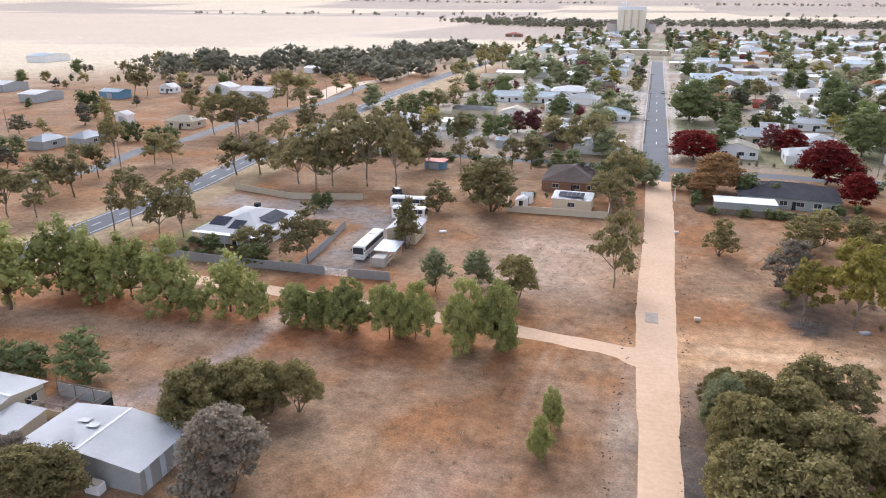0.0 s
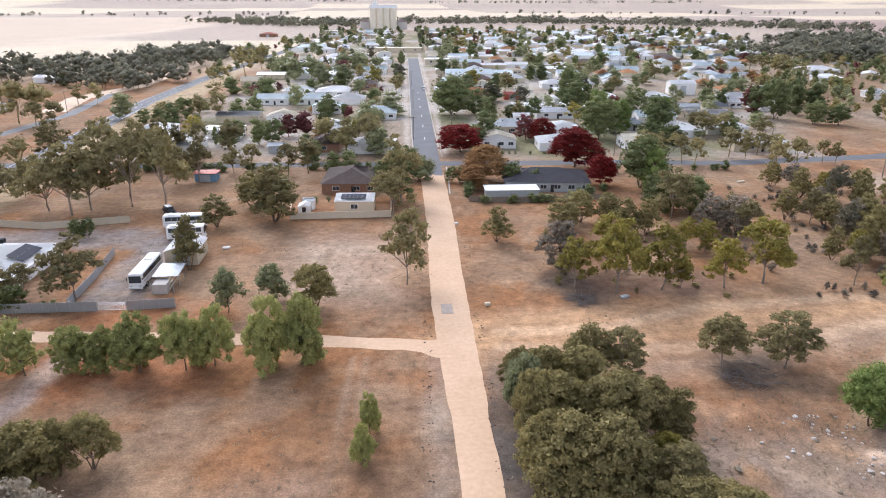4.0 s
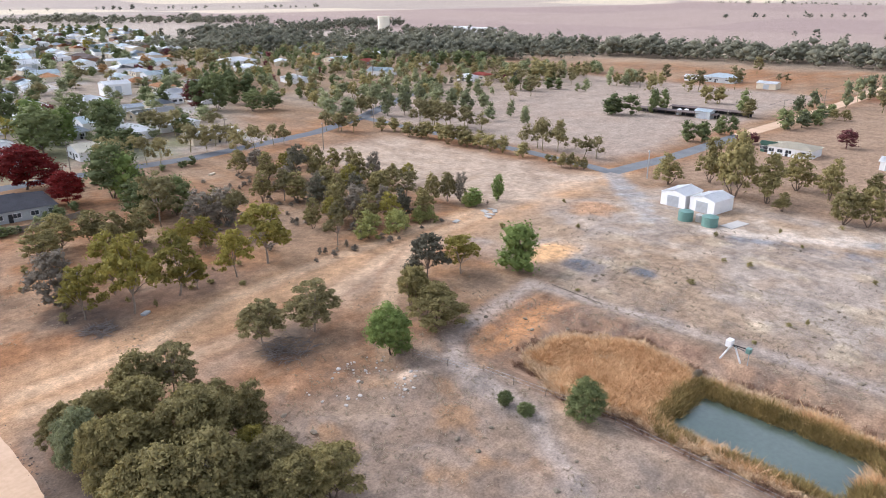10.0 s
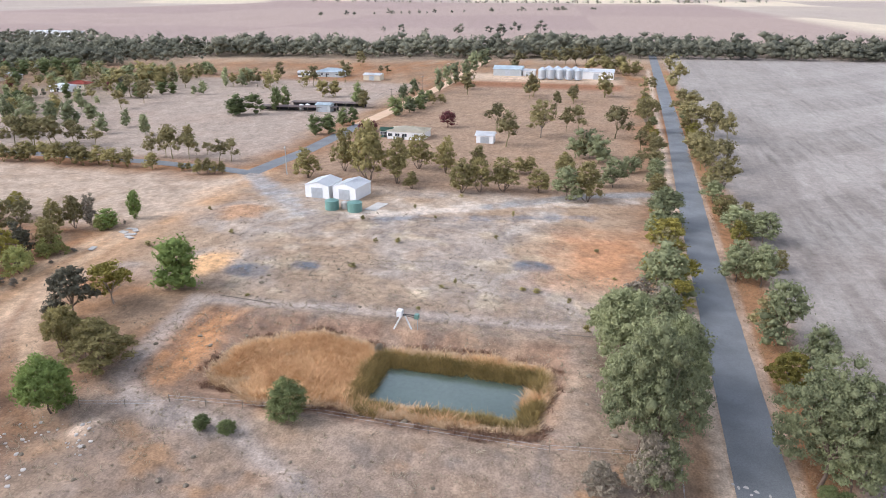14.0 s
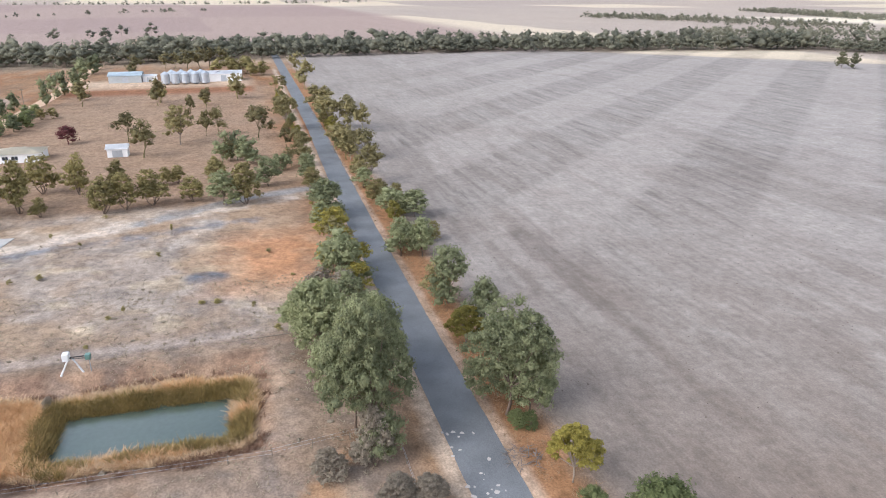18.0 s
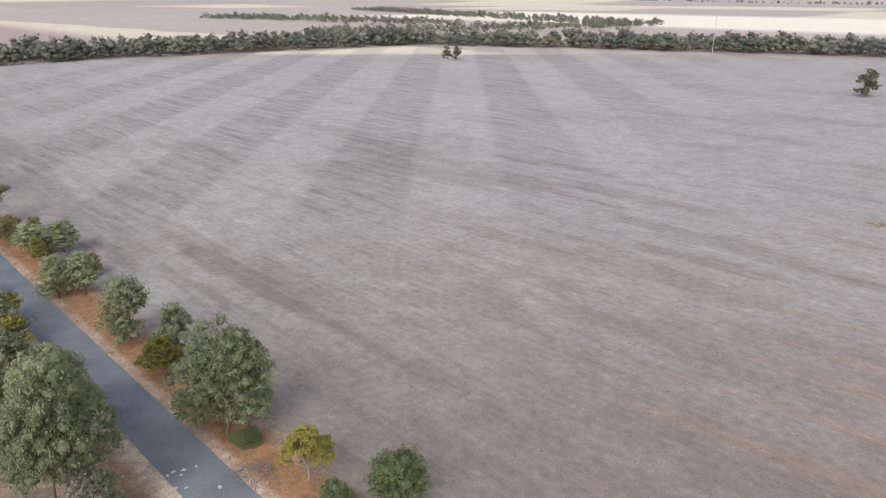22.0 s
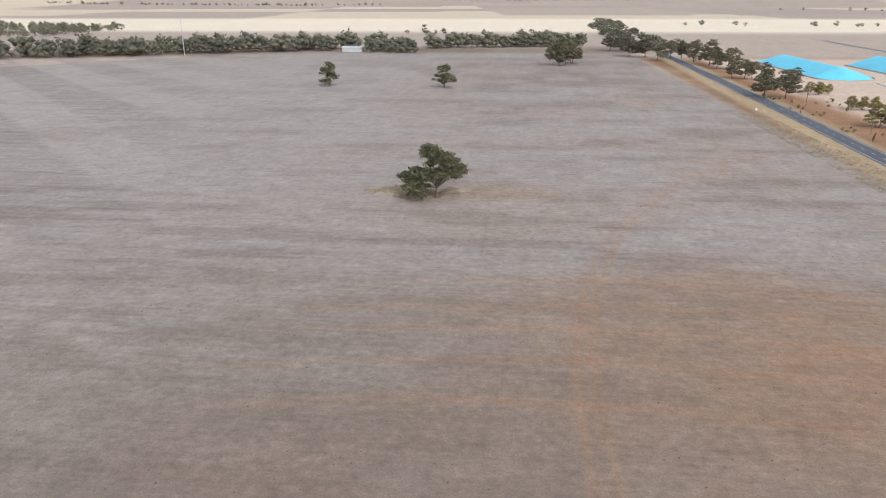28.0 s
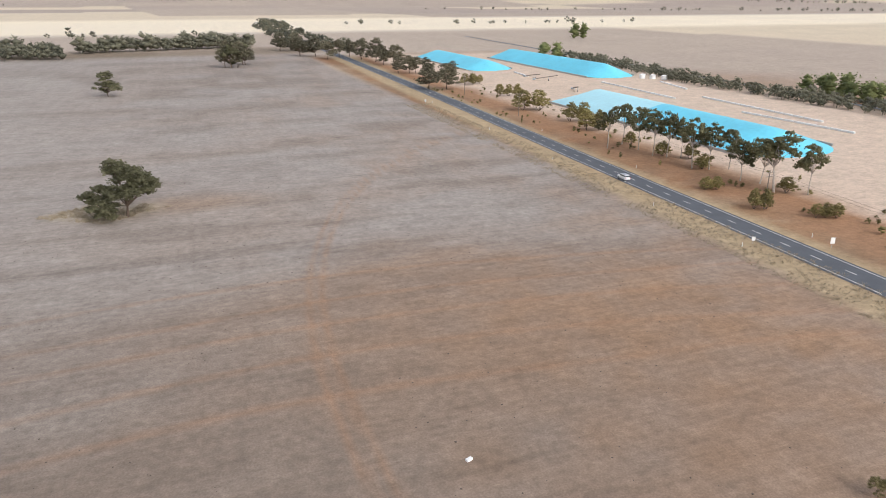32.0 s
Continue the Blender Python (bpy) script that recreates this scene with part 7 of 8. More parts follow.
building('shed', 'white-roofed farm shed behind trees', 'shed', 150.0, -694.6, 19.7, 13.8, 4.0, 'gable', 1.2, WALL_GREY, ROOF_WHITE, 0, '', 'n', True)


# grain silos at the end of the street
silo = tagged(new("grain_silo"), "tall cream concrete grain silo with white head house", "silo")
silo.location = (-76, 1205, 0)
for k in range(4):
    part("cell", rod(5.6, 5.6, 33, (-16.5 + 11 * k, 0, 0), sides=28), SILO, silo)
part("head_house", box((44, 7, 5.5), (0, 0, 35.5), bevel=0.2), ROOF_WHITE, silo, "white sheet head house")
part("lift_tower", box((7, 8, 44), (-14, 8.5, 22), bevel=0.2), WHITE, silo, "white lift tower")
for s in (-1, 1):
    part("annex", rod(8.5, 8.5, 12, (s * 30, 3, 0), sides=28), CONCRETE, silo)
    part("annex_roof", rod(8.8, 1.0, 5, (s * 30, 3, 12), sides=28), ROOF_BROWN, silo)
tower = tagged(new("water_tower"), "tall pale concrete water tower above trees", "water tower")
tower.location = (640, 760, 0)
part("shaft", rod(8, 8, 20, sides=24), SILO, tower)
part("rim", rod(8.4, 8.4, 1.2, (0, 0, 19.6), sides=24), SILO, tower)

# small steel silos and yards at the eastern farm
for k in range(9):
    x, y = (441 if k < 5 else 451), (56 - 5.6 * (k % 5) - (2.8 if k > 4 else 0))
    bin_ = tagged(new("grain_bin"), "galvanised steel grain bin with a conical top", "grain bin", "grain bins by the barn")
    bin_.location = (x, y, 0)
    part("drum", rod(2.5, 2.5, 5.4, (0, 0, 0.8), sides=18), STEEL, bin_)
    part("cone_roof", rod(2.6, 0.3, 1.5, (0, 0, 6.2), sides=18), ROOF_GREY, bin_)
    part("hopper", rod(0.5, 2.4, 0.8, sides=18), STEEL, bin_)
for a, b in (((287, 168), (291, 132)), ((302, 160), (306, 124))):
    pens = tagged(new("stock_pen"), "long dark-sided stock pen with a rusty roof", "stock pen")
    v = Vector((b[0] - a[0], b[1] - a[1], 0))
    pens.matrix_basis = pose((a[0] + b[0]) / 2, (a[1] + b[1]) / 2, 0, 0, 0, math.degrees(math.atan2(v.y, v.x)))
    part("roof", box((v.length, 4.2, 0.15), (0, 0, 2.1), (4, 0, 0)), ROOF_BROWN, pens)
    part("back_wall", box((v.length, 0.1, 2.0), (0, 2.0, 1.0)), DARK, pens)
    for k in range(9):
        part("post", box((0.15, 0.15, 2.0), (-v.length / 2 + v.length * k / 8, -1.9, 1.0)), TIMBER, pens)
for x, y in ((291, 150), (292.5, 147.5)):
    tank("small white water tank beside a stock pen", x, y, 1.1, 2.4, WHITE)

# the rest of the town: houses along its blocks, garden trees between them
rng = random.Random(7)
TAKEN = [ob.matrix_basis.translation.copy() for ob in scene.objects if ob.parent is None and ob.get("category") in ("house", "shed", "shop", "church", "garage", "carport")]
KINDS = []
for lab, w, d, roof, rise, wall, top in (
    ("white weatherboard town house with a white hip roof", 16, 12, "hip", 2.0, WHITE, ROOF_WHITE),
    ("cream town house with a grey metal hip roof", 12, 10, "hip", 2.1, CREAM, ROOF_GREY),
    ("brick town house with a brown tiled roof", 14, 10, "hip", 2.2, BRICK, ROOF_BROWN),
    ("town house with a pale blue gabled roof", 16, 11, "gable", 2.0, WHITE, ROOF_BLUE),
    ("long white-roofed town shed", 18, 10, "gable", 1.3, WALL_CREAM, ROOF_WHITE),
    ("town house with an orange tiled roof", 12, 10, "hip", 2.2, CREAM, ROOF_ORANGE),
    ("town house with a cream metal roof", 12, 9, "gable_y", 2.0, WHITE, ROOF_CREAM),
):
    KINDS.append((lab, w, d, roof, rise, wall, top))
first = {}


def town_edge(x, y):
    return -95 - 0.05 * y < x < 120 + 0.42 * (y - 240) and x < 400 and not (x > 190 and y < 330)


gy0 = 246
while gy0 < 1120:
    gx0 = -150
    while gx0 < 420:
        x, y = gx0 + rng.uniform(-5, 5), gy0 + rng.uniform(-5, 5)
        gx0 += 22
        street = -3.5 - 0.0327 * (y - 240)
        chance = 0.68
        if not town_edge(x, y) or abs(x - street) < 15 or rng.random() > chance:
            continue
        if min((math.hypot(x - p.x, y - p.y) for p in TAKEN), default=99) < 15.5:
            continue
        TAKEN.append(Vector((x, y, 0)))
        k = rng.choice((0, 0, 0, 4, 4, 3, 3, 1, 6, 2, 5, 0))
        turn = rng.choice((0, 90, 180, 270))
        far = y > 480
        if (k, far) not in first:
            lab, w, d, roof, rise, wall, top = KINDS[k]
            first[k, far] = building("house" if k != 4 else "shed", lab, "house" if k != 4 else "shed", x, y, w, d, 3.0, roof, rise, wall, top, turn, "" if far else "ssew", "s", group="houses of the town")
        else:
            copy_thing(first[k, far], pose(x, y, 0, 0, 0, turn))
    gy0 += 29
for x, y, k, turn in ((236, 372, 0, 80), (268, 405, 1, 20), (300, 366, 3, 110), (330, 430, 0, 10), (290, 470, 4, 60), (352, 375, 1, 95), (380, 420, 2, 0), (250, 450, 0, 170), (340, 500, 5, 40), (395, 480, 0, 100), (310, 540, 1, 15), (375, 560, 4, 80)):
    if min((math.hypot(x - p.x, y - p.y) for p in TAKEN), default=99) > 15:
        TAKEN.append(Vector((x, y, 0)))
        copy_thing(first[k, True] if (k, True) in first else first[0, True], pose(x, y, 0, 0, 0, turn))
GARDENS = {}
for k in range(1300):
    y = 236 + 900 * rng.random() ** 1.1
    x = rng.uniform(-170, 410)
    street = -3.5 - 0.0327 * (y - 240)
    if not (town_edge(x, y) or (x < -90 and y > 480)) or abs(x - street) < 9 or (217 < y < 232):
        continue
    if min((math.hypot(x - p.x, y - p.y) for p in TAKEN), default=99) < 7.0:
        continue
    kind = rng.choices(("bushy", "gum", "greygum", "mallee", "darkgum", "redtree", "purpletree", "orangetree", "yellowgum"), (34, 9, 34, 3, 6, 1, 5, 4, 3))[0]
    h = rng.uniform(3.0, 12.0) * (0.7 if kind in ("redtree", "orangetree", "purpletree") else 1)
    GARDENS.setdefault(kind, []).append((x, y, h, h * rng.uniform(0.9, 1.35)))
for k in range(150):
    x, y = rng.uniform(186, 420), rng.uniform(160, 420)
    if y > 250 + (x - 190) * -0.25:
        h = rng.uniform(4, 9)
        GARDENS.setdefault(rng.choice(("gum", "greygum", "greygum", "mallee")), []).append((x, y, h, h * rng.uniform(0.7, 1.1)))
for k in range(560):
    y = rng.uniform(262, 600)
    x = rng.uniform(max(178, 120 + 0.42 * (y - 240)), 425)
    if y < 300 + (x - 190) * -0.25 or min((math.hypot(x - p.x, y - p.y) for p in TAKEN), default=99) < 8:
        continue
    h = rng.uniform(3.5, 9)
    GARDENS.setdefault(rng.choice(("gum", "greygum", "mallee", "mallee", "bushy", "darkgum", "gum", "purpletree") if k % 9 == 0 else ("gum", "greygum", "mallee", "bushy")), []).append((x, y, h, h * rng.uniform(0.75, 1.15)))
for k in range(120):
    y = rng.uniform(150, 540)
    x = -160 - 0.12 * y - 200 * rng.random()
    if min((math.hypot(x - p.x, y - p.y) for p in TAKEN), default=99) > 12:
        h = rng.uniform(3, 10)
        GARDENS.setdefault(rng.choice(("gum", "mallee", "darkgum", "bushy")), []).append((x, y, h, h * rng.uniform(0.8, 1.3)))
for kind, spots in GARDENS.items():
    grove("garden_trees", "garden and street trees among the houses, " + {"bushy": "dark green", "gum": "olive", "greygum": "grey-green", "mallee": "brown-olive", "darkgum": "dull dark", "redtree": "deep red", "purpletree": "purple", "orangetree": "autumn orange", "yellowgum": "yellow-green"}[kind], kind, spots)


def woods(name, label, lines, width, spacing, height, seed, material=None):
    """Far woodland along lines: many ragged crowns of a few puffs on stems, in one mesh."""
    r = np.random.default_rng(seed)
    V, F, T, at = [], [], [], 0
    bv, bf = OCTA
    stem_v = np.array([(math.cos(a), math.sin(a), z) for z in (0, 1) for a in (0, 2.1, 4.2)])
    stem_f = np.array([(0, 1, 4), (0, 4, 3), (1, 2, 5), (1, 5, 4), (2, 0, 3), (2, 3, 5)])
    for (ax, ay), (bx, by) in lines:
        length = math.hypot(bx - ax, by - ay)
        n = int(length * width / spacing**2)
        for _ in range(n):
            t, s = r.random(), r.uniform(-0.5, 0.5) * width
            x = ax + (bx - ax) * t - (by - ay) / length * s
            y = ay + (by - ay) * t + (bx - ax) / length * s
            h = height * r.uniform(0.5, 1.2) * (0.8 + 0.4 * r.random())
            wide = h * r.uniform(0.36, 0.58)
            zg = 0.0 if math.hypot(x, y) < 3300 else z_at(x, y)
            first = at
            V.append(stem_v * (0.16, 0.16, h * 0.6) + (x, y, zg))
            F += (stem_f + at).tolist()
            at += 6
            for k in range(5):
                a = 2.4 * k + r.uniform(0, 1.2)
                out = wide * (0.0, 0.62, 0.7, 0.58, 0.7)[k]
                c = np.array((x + out * math.cos(a), y + out * math.sin(a), zg + h * (0.8, 0.66, 0.55, 0.4, 0.3)[k] * r.uniform(0.9, 1.1)))
                q = wide * r.uniform(0.38, 0.62)
                V.append(bv * (0.92 + 0.5 * (r.random((len(bv), 1)) - 0.5)) * (q, q, q * 0.66) + c)
                F += (bf + at).tolist()
                at += len(bv)
                m = 9
                d = r.normal(size=(m, 3))
                d[:, 2] = np.abs(d[:, 2])
                d /= np.linalg.norm(d, axis=1)[:, None]
                p = c + d * (q, q, q * 0.66) * r.uniform(0.9, 1.25, (m, 1))
                a1 = r.normal(size=(m, 3)) * q * 0.2
                a2 = r.normal(size=(m, 3)) * q * 0.24
                V.append(np.stack([p - a1, p + a2, p + a1 * 0.9], 1).reshape(-1, 3))
                F += (np.arange(3 * m).reshape(-1, 3) + at).tolist()
                at += 3 * m
            T.append(np.full(at - first, r.uniform(-0.5, 0.5)))
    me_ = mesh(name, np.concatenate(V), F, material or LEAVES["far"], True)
    me_.attributes.new("tone", "FLOAT", "POINT").data.foreach_set("value", np.concatenate(T).astype(np.float32))
    return tagged(new(name, me_), label, "woodland", kind="stuff")


woods("woodland", "dense grey-green belt of gums on the eastern skyline", (((425, 520), (440, 470)), ((440, 470), (562, 395)), ((562, 395), (590, 180)), ((590, 180), (632, 45))), 70, 9, 14, 1)
woods("woodland", "dense belt of gums beyond the sealed road", (((645, 60), (668, -190)), ((668, -190), (640, -330)), ((650, -330), (600, -560))), 85, 9, 14, 2)
woods("woodland", "belt of gums along the far edge of the paddock", (((560, -548), (370, -642)), ((370, -642), (250, -702)), ((250, -702), (155, -728)), ((140, -702), (92, -706))), 62, 8.6, 14, 3)
woods("woodland", "clipped-looking row of dark trees behind a homestead", (((80, -748), (-88, -794)),), 22, 5.0, 13, 4)
woods("woodland", "far strips of scrub on the southern plain", (((820, -540), (640, -1090)), ((640, -1090), (1150, -1230)), ((1150, -1230), (1900, -1500)), ((900, -900), (1500, -760))), 120, 15, 11, 5)
woods("woodland", "woodland behind the town", (((-440, 1560), (-190, 1330)), ((-190, 1330), (0, 1500)), ((0, 1480), (360, 1450)), ((360, 1430), (700, 1150))), 150, 16, 13, 6)
woods("woodland", "woods west of the railway", (((-345, 410), (-285, 480)), ((-285, 480), (-215, 560)), ((-215, 560), (-185, 660)), ((-205, 420), (-185, 480))), 75, 9, 12, 7)
woods("woodland", "dark woods north-east of the town", (((420, 700), (440, 860)), ((440, 860), (780, 920)), ((395, 440), (530, 372)), ((300, 620), (430, 640))), 90, 10, 12, 8)
woods("woodland", "broad dark woods east of the town", (((270, 660), (700, 640)), ((360, 520), (560, 540))), 190, 15, 11, 13)
woods("woodland", "trees lining the far highway", (((-160, -690), (-185, -1500)), ((-128, -700), (-150, -1300))), 26, 13, 9, 9)
woods("woodland", "low dark hedge of shrubs along the railway", (((-345, -560), (-318, -350)), ((-318, -350), (-322, -225)), ((-322, -225), (-330, -120))), 20, 4.2, 5.5, 10)
woods("woodland", "rows of small trees far out on the plain", (((-900, -1250), (-300, -1320)), ((150, -1010), (-40, -1010)), ((-1500, 2000), (-300, 2150)), ((200, 2300), (1500, 2100)), ((-2600, -1800), (-900, -2600)), ((1500, 700), (2300, 100)), ((900, 420), (960, 100))), 30, 30, 12, 11)
woods("woodland", "hazy timber lines on the horizon", (((-2000, 3900), (-400, 4100)), ((0, 4000), (1400, 3800)), ((600, -3500), (2200, -3300)), ((-1200, -4000), (400, -4100)), ((-3400, -2000), (-2800, -3000)), ((3300, 1500), (3600, -600))), 90, 40, 14, 12)


# ---------------- roads: lines, posts, poles, cars ----------------
def dashes(name, label, points, on, off, width, z, shift=0.0):
    """Painted line along a road, solid where off is 0."""
    verts, faces, travel = [], [], 0.0
    for a, b in zip(points, points[1:]):
        a, b = Vector((*a, z)), Vector((*b, z))
        along = (b - a).normalized()
        side = Vector((-along.y, along.x, 0))
        n = int((b - a).length / (on + off))
        for k in range(n):
            p = a + along * (k * (on + off)) + side * shift
            q = p + along * (on if off else on + 0.01)
            i = len(verts)
            verts += [p - side * width / 2, q - side * width / 2, q + side * width / 2, p + side * width / 2]
            faces.append((i, i + 1, i + 2, i + 3))
    return tagged(new(name, mesh(name, verts, faces, LINE_PAINT)), label, "road marking", kind="structure")


HIGHWAY = ((-170, -1500), (-148, -640), (-139, -330), (-131, -150), (-127.5, -65), (-124, 0), (-124, 112), (-125, 160), (-132, 220), (-147, 367), (-150, 480))
dashes("road_marking_centre", "broken white centre line of the highway", HIGHWAY, 3.0, 6.0, 0.22, 0.105)
dashes("road_marking_east", "solid white edge line of the highway", HIGHWAY, 6.0, 0.0, 0.2, 0.1, -3.6)
dashes("road_marking_west", "solid white edge line of the highway", HIGHWAY, 6.0, 0.0, 0.2, 0.1, 3.6)
dashes("road_marking_street", "white centre line of the town street", ((-4.0, 262), (-9.5, 430)), 5.0, 22.0, 0.25, 0.1)
for s, lab in ((-1, "concrete kerb along the town street"), (1, "concrete kerb along the town street")):
    v, f = ribbon(((-2.6 + s * 4.6, 232), (-4.0 + s * 4.6, 255), (-16 + s * 4.6, 632)), 0.32, 0.13, 8)
    kerb = tagged(new("kerb", mesh("kerb", v, [tuple(reversed(q)) for q in f], CONCRETE)), lab, "kerb", kind="structure")
edge = tagged(new("kerb"), "pale concrete kerb where the street meets the dirt road", "kerb", kind="structure")
part("stone", box((0.35, 22, 0.16), (3.2, 196, 0.08), bevel=0.03), CONCRETE, edge)
part("stone", box((0.35, 9, 0.16), (3.0, 212, 0.08), bevel=0.03), CONCRETE, edge)
plate = tagged(new("road_patch"), "square grey asphalt patch in the dirt road", "road patch", kind="structure")
part("patch", box((2.0, 4.0, 0.05), (0.5, 110.2, 0.075), (0, 0, 2), bevel=0.02), PATCH, plate)


def pole(label, x, y, h, turn, arms=1, lamp=False):
    p = tagged(new("power_pole"), label, "power pole")
    p.matrix_basis = pose(x, y, 0, 0, 0, turn)
    part("shaft", rod(0.17, 0.11, h, sides=8), TIMBER if not lamp else STEEL, p)
    for k in range(arms):
        arm = part("crossarm", box((2.4, 0.12, 0.14), (0, 0.12, h - 0.5 - 1.1 * k)), TIMBER, p)
        for o in (-1.05, -0.4, 0.4, 1.05):
            part("insulator", rod(0.05, 0.04, 0.16, (o, 0.12, h - 0.43 - 1.1 * k), sides=6), WHITE, arm)
    if lamp:
        part("lamp_arm", rod(0.05, 0.05, 1.8, (0, 0, h - 0.3), (0, 80, 0), 6), STEEL, p)
        part("lamp_head", box((0.6, 0.25, 0.14), (1.9, 0, h), bevel=0.04), WHITE, p)
    return p


def wires(points, label="thin overhead power lines between poles"):
    """Sagging wires from pole top to pole top."""
    cu = bpy.data.curves.new("power_line", "CURVE")
    cu.dimensions, cu.bevel_depth = "3D", 0.014
    for (ax, ay, ah), (bx, by, bh) in zip(points, points[1:]):
        for o in (-1.05, 1.05):
            sp = cu.splines.new("POLY")
            sp.points.add(10)
            for k in range(11):
                t = k / 10
                sag = 4 * 1.1 * t * (1 - t)
                sp.points[k].co = (ax + (bx - ax) * t + o, ay + (by - ay) * t, ah + (bh - ah) * t - 0.4 - sag, 1)
    cu.materials.append(DARK)
    ob = new("power_line", cu)
    return tagged(ob, label, "power line")


line = [(-155.4, -354.1, 10.5), (-151.9, -278, 10.5), (-150.2, -200.6, 10.5), (-145.5, -118.5, 10.5), (-141.5, -40, 10.5)]
for x, y, h in line:
    pole("timber power pole with crossarms beside the highway", x, y, h, 2, 2)
wires(line)
line = [(-113.1, 116.3, 9.5), (-146.6, 215.4, 10), (-170, 330, 10)]
for x, y, h in line:
    pole("timber power pole with a crossarm", x, y, h, 20, 1)
wires(line)
pole("pale steel street lamp at a road junction", 177.3, 101.6, 8.5, 200, 0, True)
line = [(133, 201.5, 9.5), (173, 222, 9.5), (293, 367, 10)]
for x, y, h in line:
    pole("timber power pole with a crossarm beside a lane", x, y, h, 60, 1)
wires(line)
line = [(262, 116, 9), (309.5, 112, 9), (362.7, 112, 9), (437, 116, 9)]
for x, y, h in line:
    pole("timber power pole along the dirt road", x, y, h, 90, 1)
wires(line)
for x, y in ((-158.4, 169.4), (-244.4, 206.1), (-8.2, 262), (6, 262), (-10, 340), (-13, 430), (4, 350), (60, 232), (115, 236)):
    pole("timber power pole in town", x, y, 9.0, 0, 1)
for x, y in ((113, 455), (118, 452)):
    mast = tagged(new("radio_mast"), "tall grey steel lattice mast", "mast")
    mast.location = (x, y, 0)
    for dx, dy in ((-0.6, -0.4), (0.6, -0.4), (0, 0.7)):
        part("leg", rod(0.07, 0.05, 22, (dx, dy, 0), sides=6), STEEL, mast)
    for k in range(14):
        part("brace", box((1.2, 0.06, 0.06), (0, -0.4, 1.5 * k + 1), (0, 35 if k % 2 else -35, 0)), STEEL, mast)
mast = tagged(new("radio_mast"), "tall thin radio mast behind trees", "mast")
mast.location = (300, -640, 0)
part("shaft", rod(0.35, 0.15, 34, sides=6), STEEL, mast)
for k in range(3):
    part("dish", rod(0.5, 0.5, 0.3, (0.5, 0, 22 + 4 * k), (0, 90, 0), 10), WHITE, mast)


def car(label, x, y, turn, paint):
    """A wagon: lower body, cabin, glass, lamps, wheels; its front looks along -y."""
    c = tagged(new("car"), label, "car")
    c.matrix_basis = pose(x, y, 0.06, 0, 0, turn)
    part("body", box((1.85, 4.8, 0.75), (0, 0, 0.75), bevel=0.14), paint, c)
    cabin = part("cabin", box((1.7, 3.1, 0.72), (0, 0.55, 1.45), bevel=0.16), paint, c)
    part("windscreen", box((1.45, 0.06, 0.5), (0, -0.98, 1.45), (-24, 0, 0)), GLASS, cabin)
    part("rear_window", box((1.45, 0.06, 0.45), (0, 2.1, 1.48), (8, 0, 0)), GLASS, cabin)
    for s in (-1, 1):
        for yy in (-0.35, 0.65, 1.55):
            part("side_window", box((0.05, 0.85, 0.42), (s * 0.845, yy, 1.5)), GLASS, cabin)
        part("headlight", box((0.42, 0.06, 0.18), (s * 0.62, -2.4, 0.88)), STEEL, c)
        part("tail_light", box((0.16, 0.06, 0.4), (s * 0.8, 2.4, 1.0)), ROOF_RED, c)
        for yy in (-1.5, 1.45):
            wheel = part("wheel", rod(0.36, 0.36, 0.24, (s * 0.82 - 0.12, yy, 0.36), (0, 90, 0), 14), TYRE, c)
            part("rim", rod(0.2, 0.2, 0.27, (s * 0.82 - 0.135, yy, 0.36), (0, 90, 0), 10), STEEL, wheel)
    part("bumper", box((1.8, 0.16, 0.25), (0, -2.42, 0.55), bevel=0.04), DARK, c)
    part("roof_rack", box((1.3, 2.2, 0.06), (0, 0.6, 1.86)), STEEL, c)
    return c


car("white four-wheel-drive wagon on the highway", -128.6, -158.2, -4, WHITE)
car("white car parked on the town street", -5.4, 413.5, 180, WHITE)
car("white ute parked in a yard", -213, 200, 70, WHITE)
car("dark car parked near a fence", -67, 168, 40, DARK)
car("white car near the houses", -238, 255, 30, WHITE)
for x, y, s in ((-118.6, -97, 1), (-119.6, -131, 1), (-121.5, -190, 1), (-124.5, -250, 1), (-127.8, -331, 1), (-138.7, -96.4, 1), (-141.5, -170, 1), (-144, -240, 1), (-117.5, -50, 1)):
    g = tagged(new("guide_post"), "white roadside guide post with a red reflector", "guide post", "guide posts of the highway")
    g.location = (x, y, 0)
    part("stake", box((0.14, 0.06, 1.0), (0, 0, 0.5), bevel=0.01), WHITE, g)
    part("reflector", box((0.1, 0.02, 0.12), (0, -0.045, 0.85)), ROOF_RED, g)
for x, y, w, h in ((-137.1, -89.5, 1.0, 1.5), (-121.9, -97.3, 0.8, 1.0), (-124, -331, 0.8, 1.1)):
    sg = tagged(new("road_sign"), "white rectangular road sign on a post", "road sign")
    sg.matrix_basis = pose(x, y, 0, 0, 0, 160)
    part("post", rod(0.04, 0.04, 0.9 + h, sides=8), STEEL, sg)
    part("board", box((w, 0.04, h), (0, -0.05, 0.9 + h / 2), bevel=0.01), WHITE, sg)

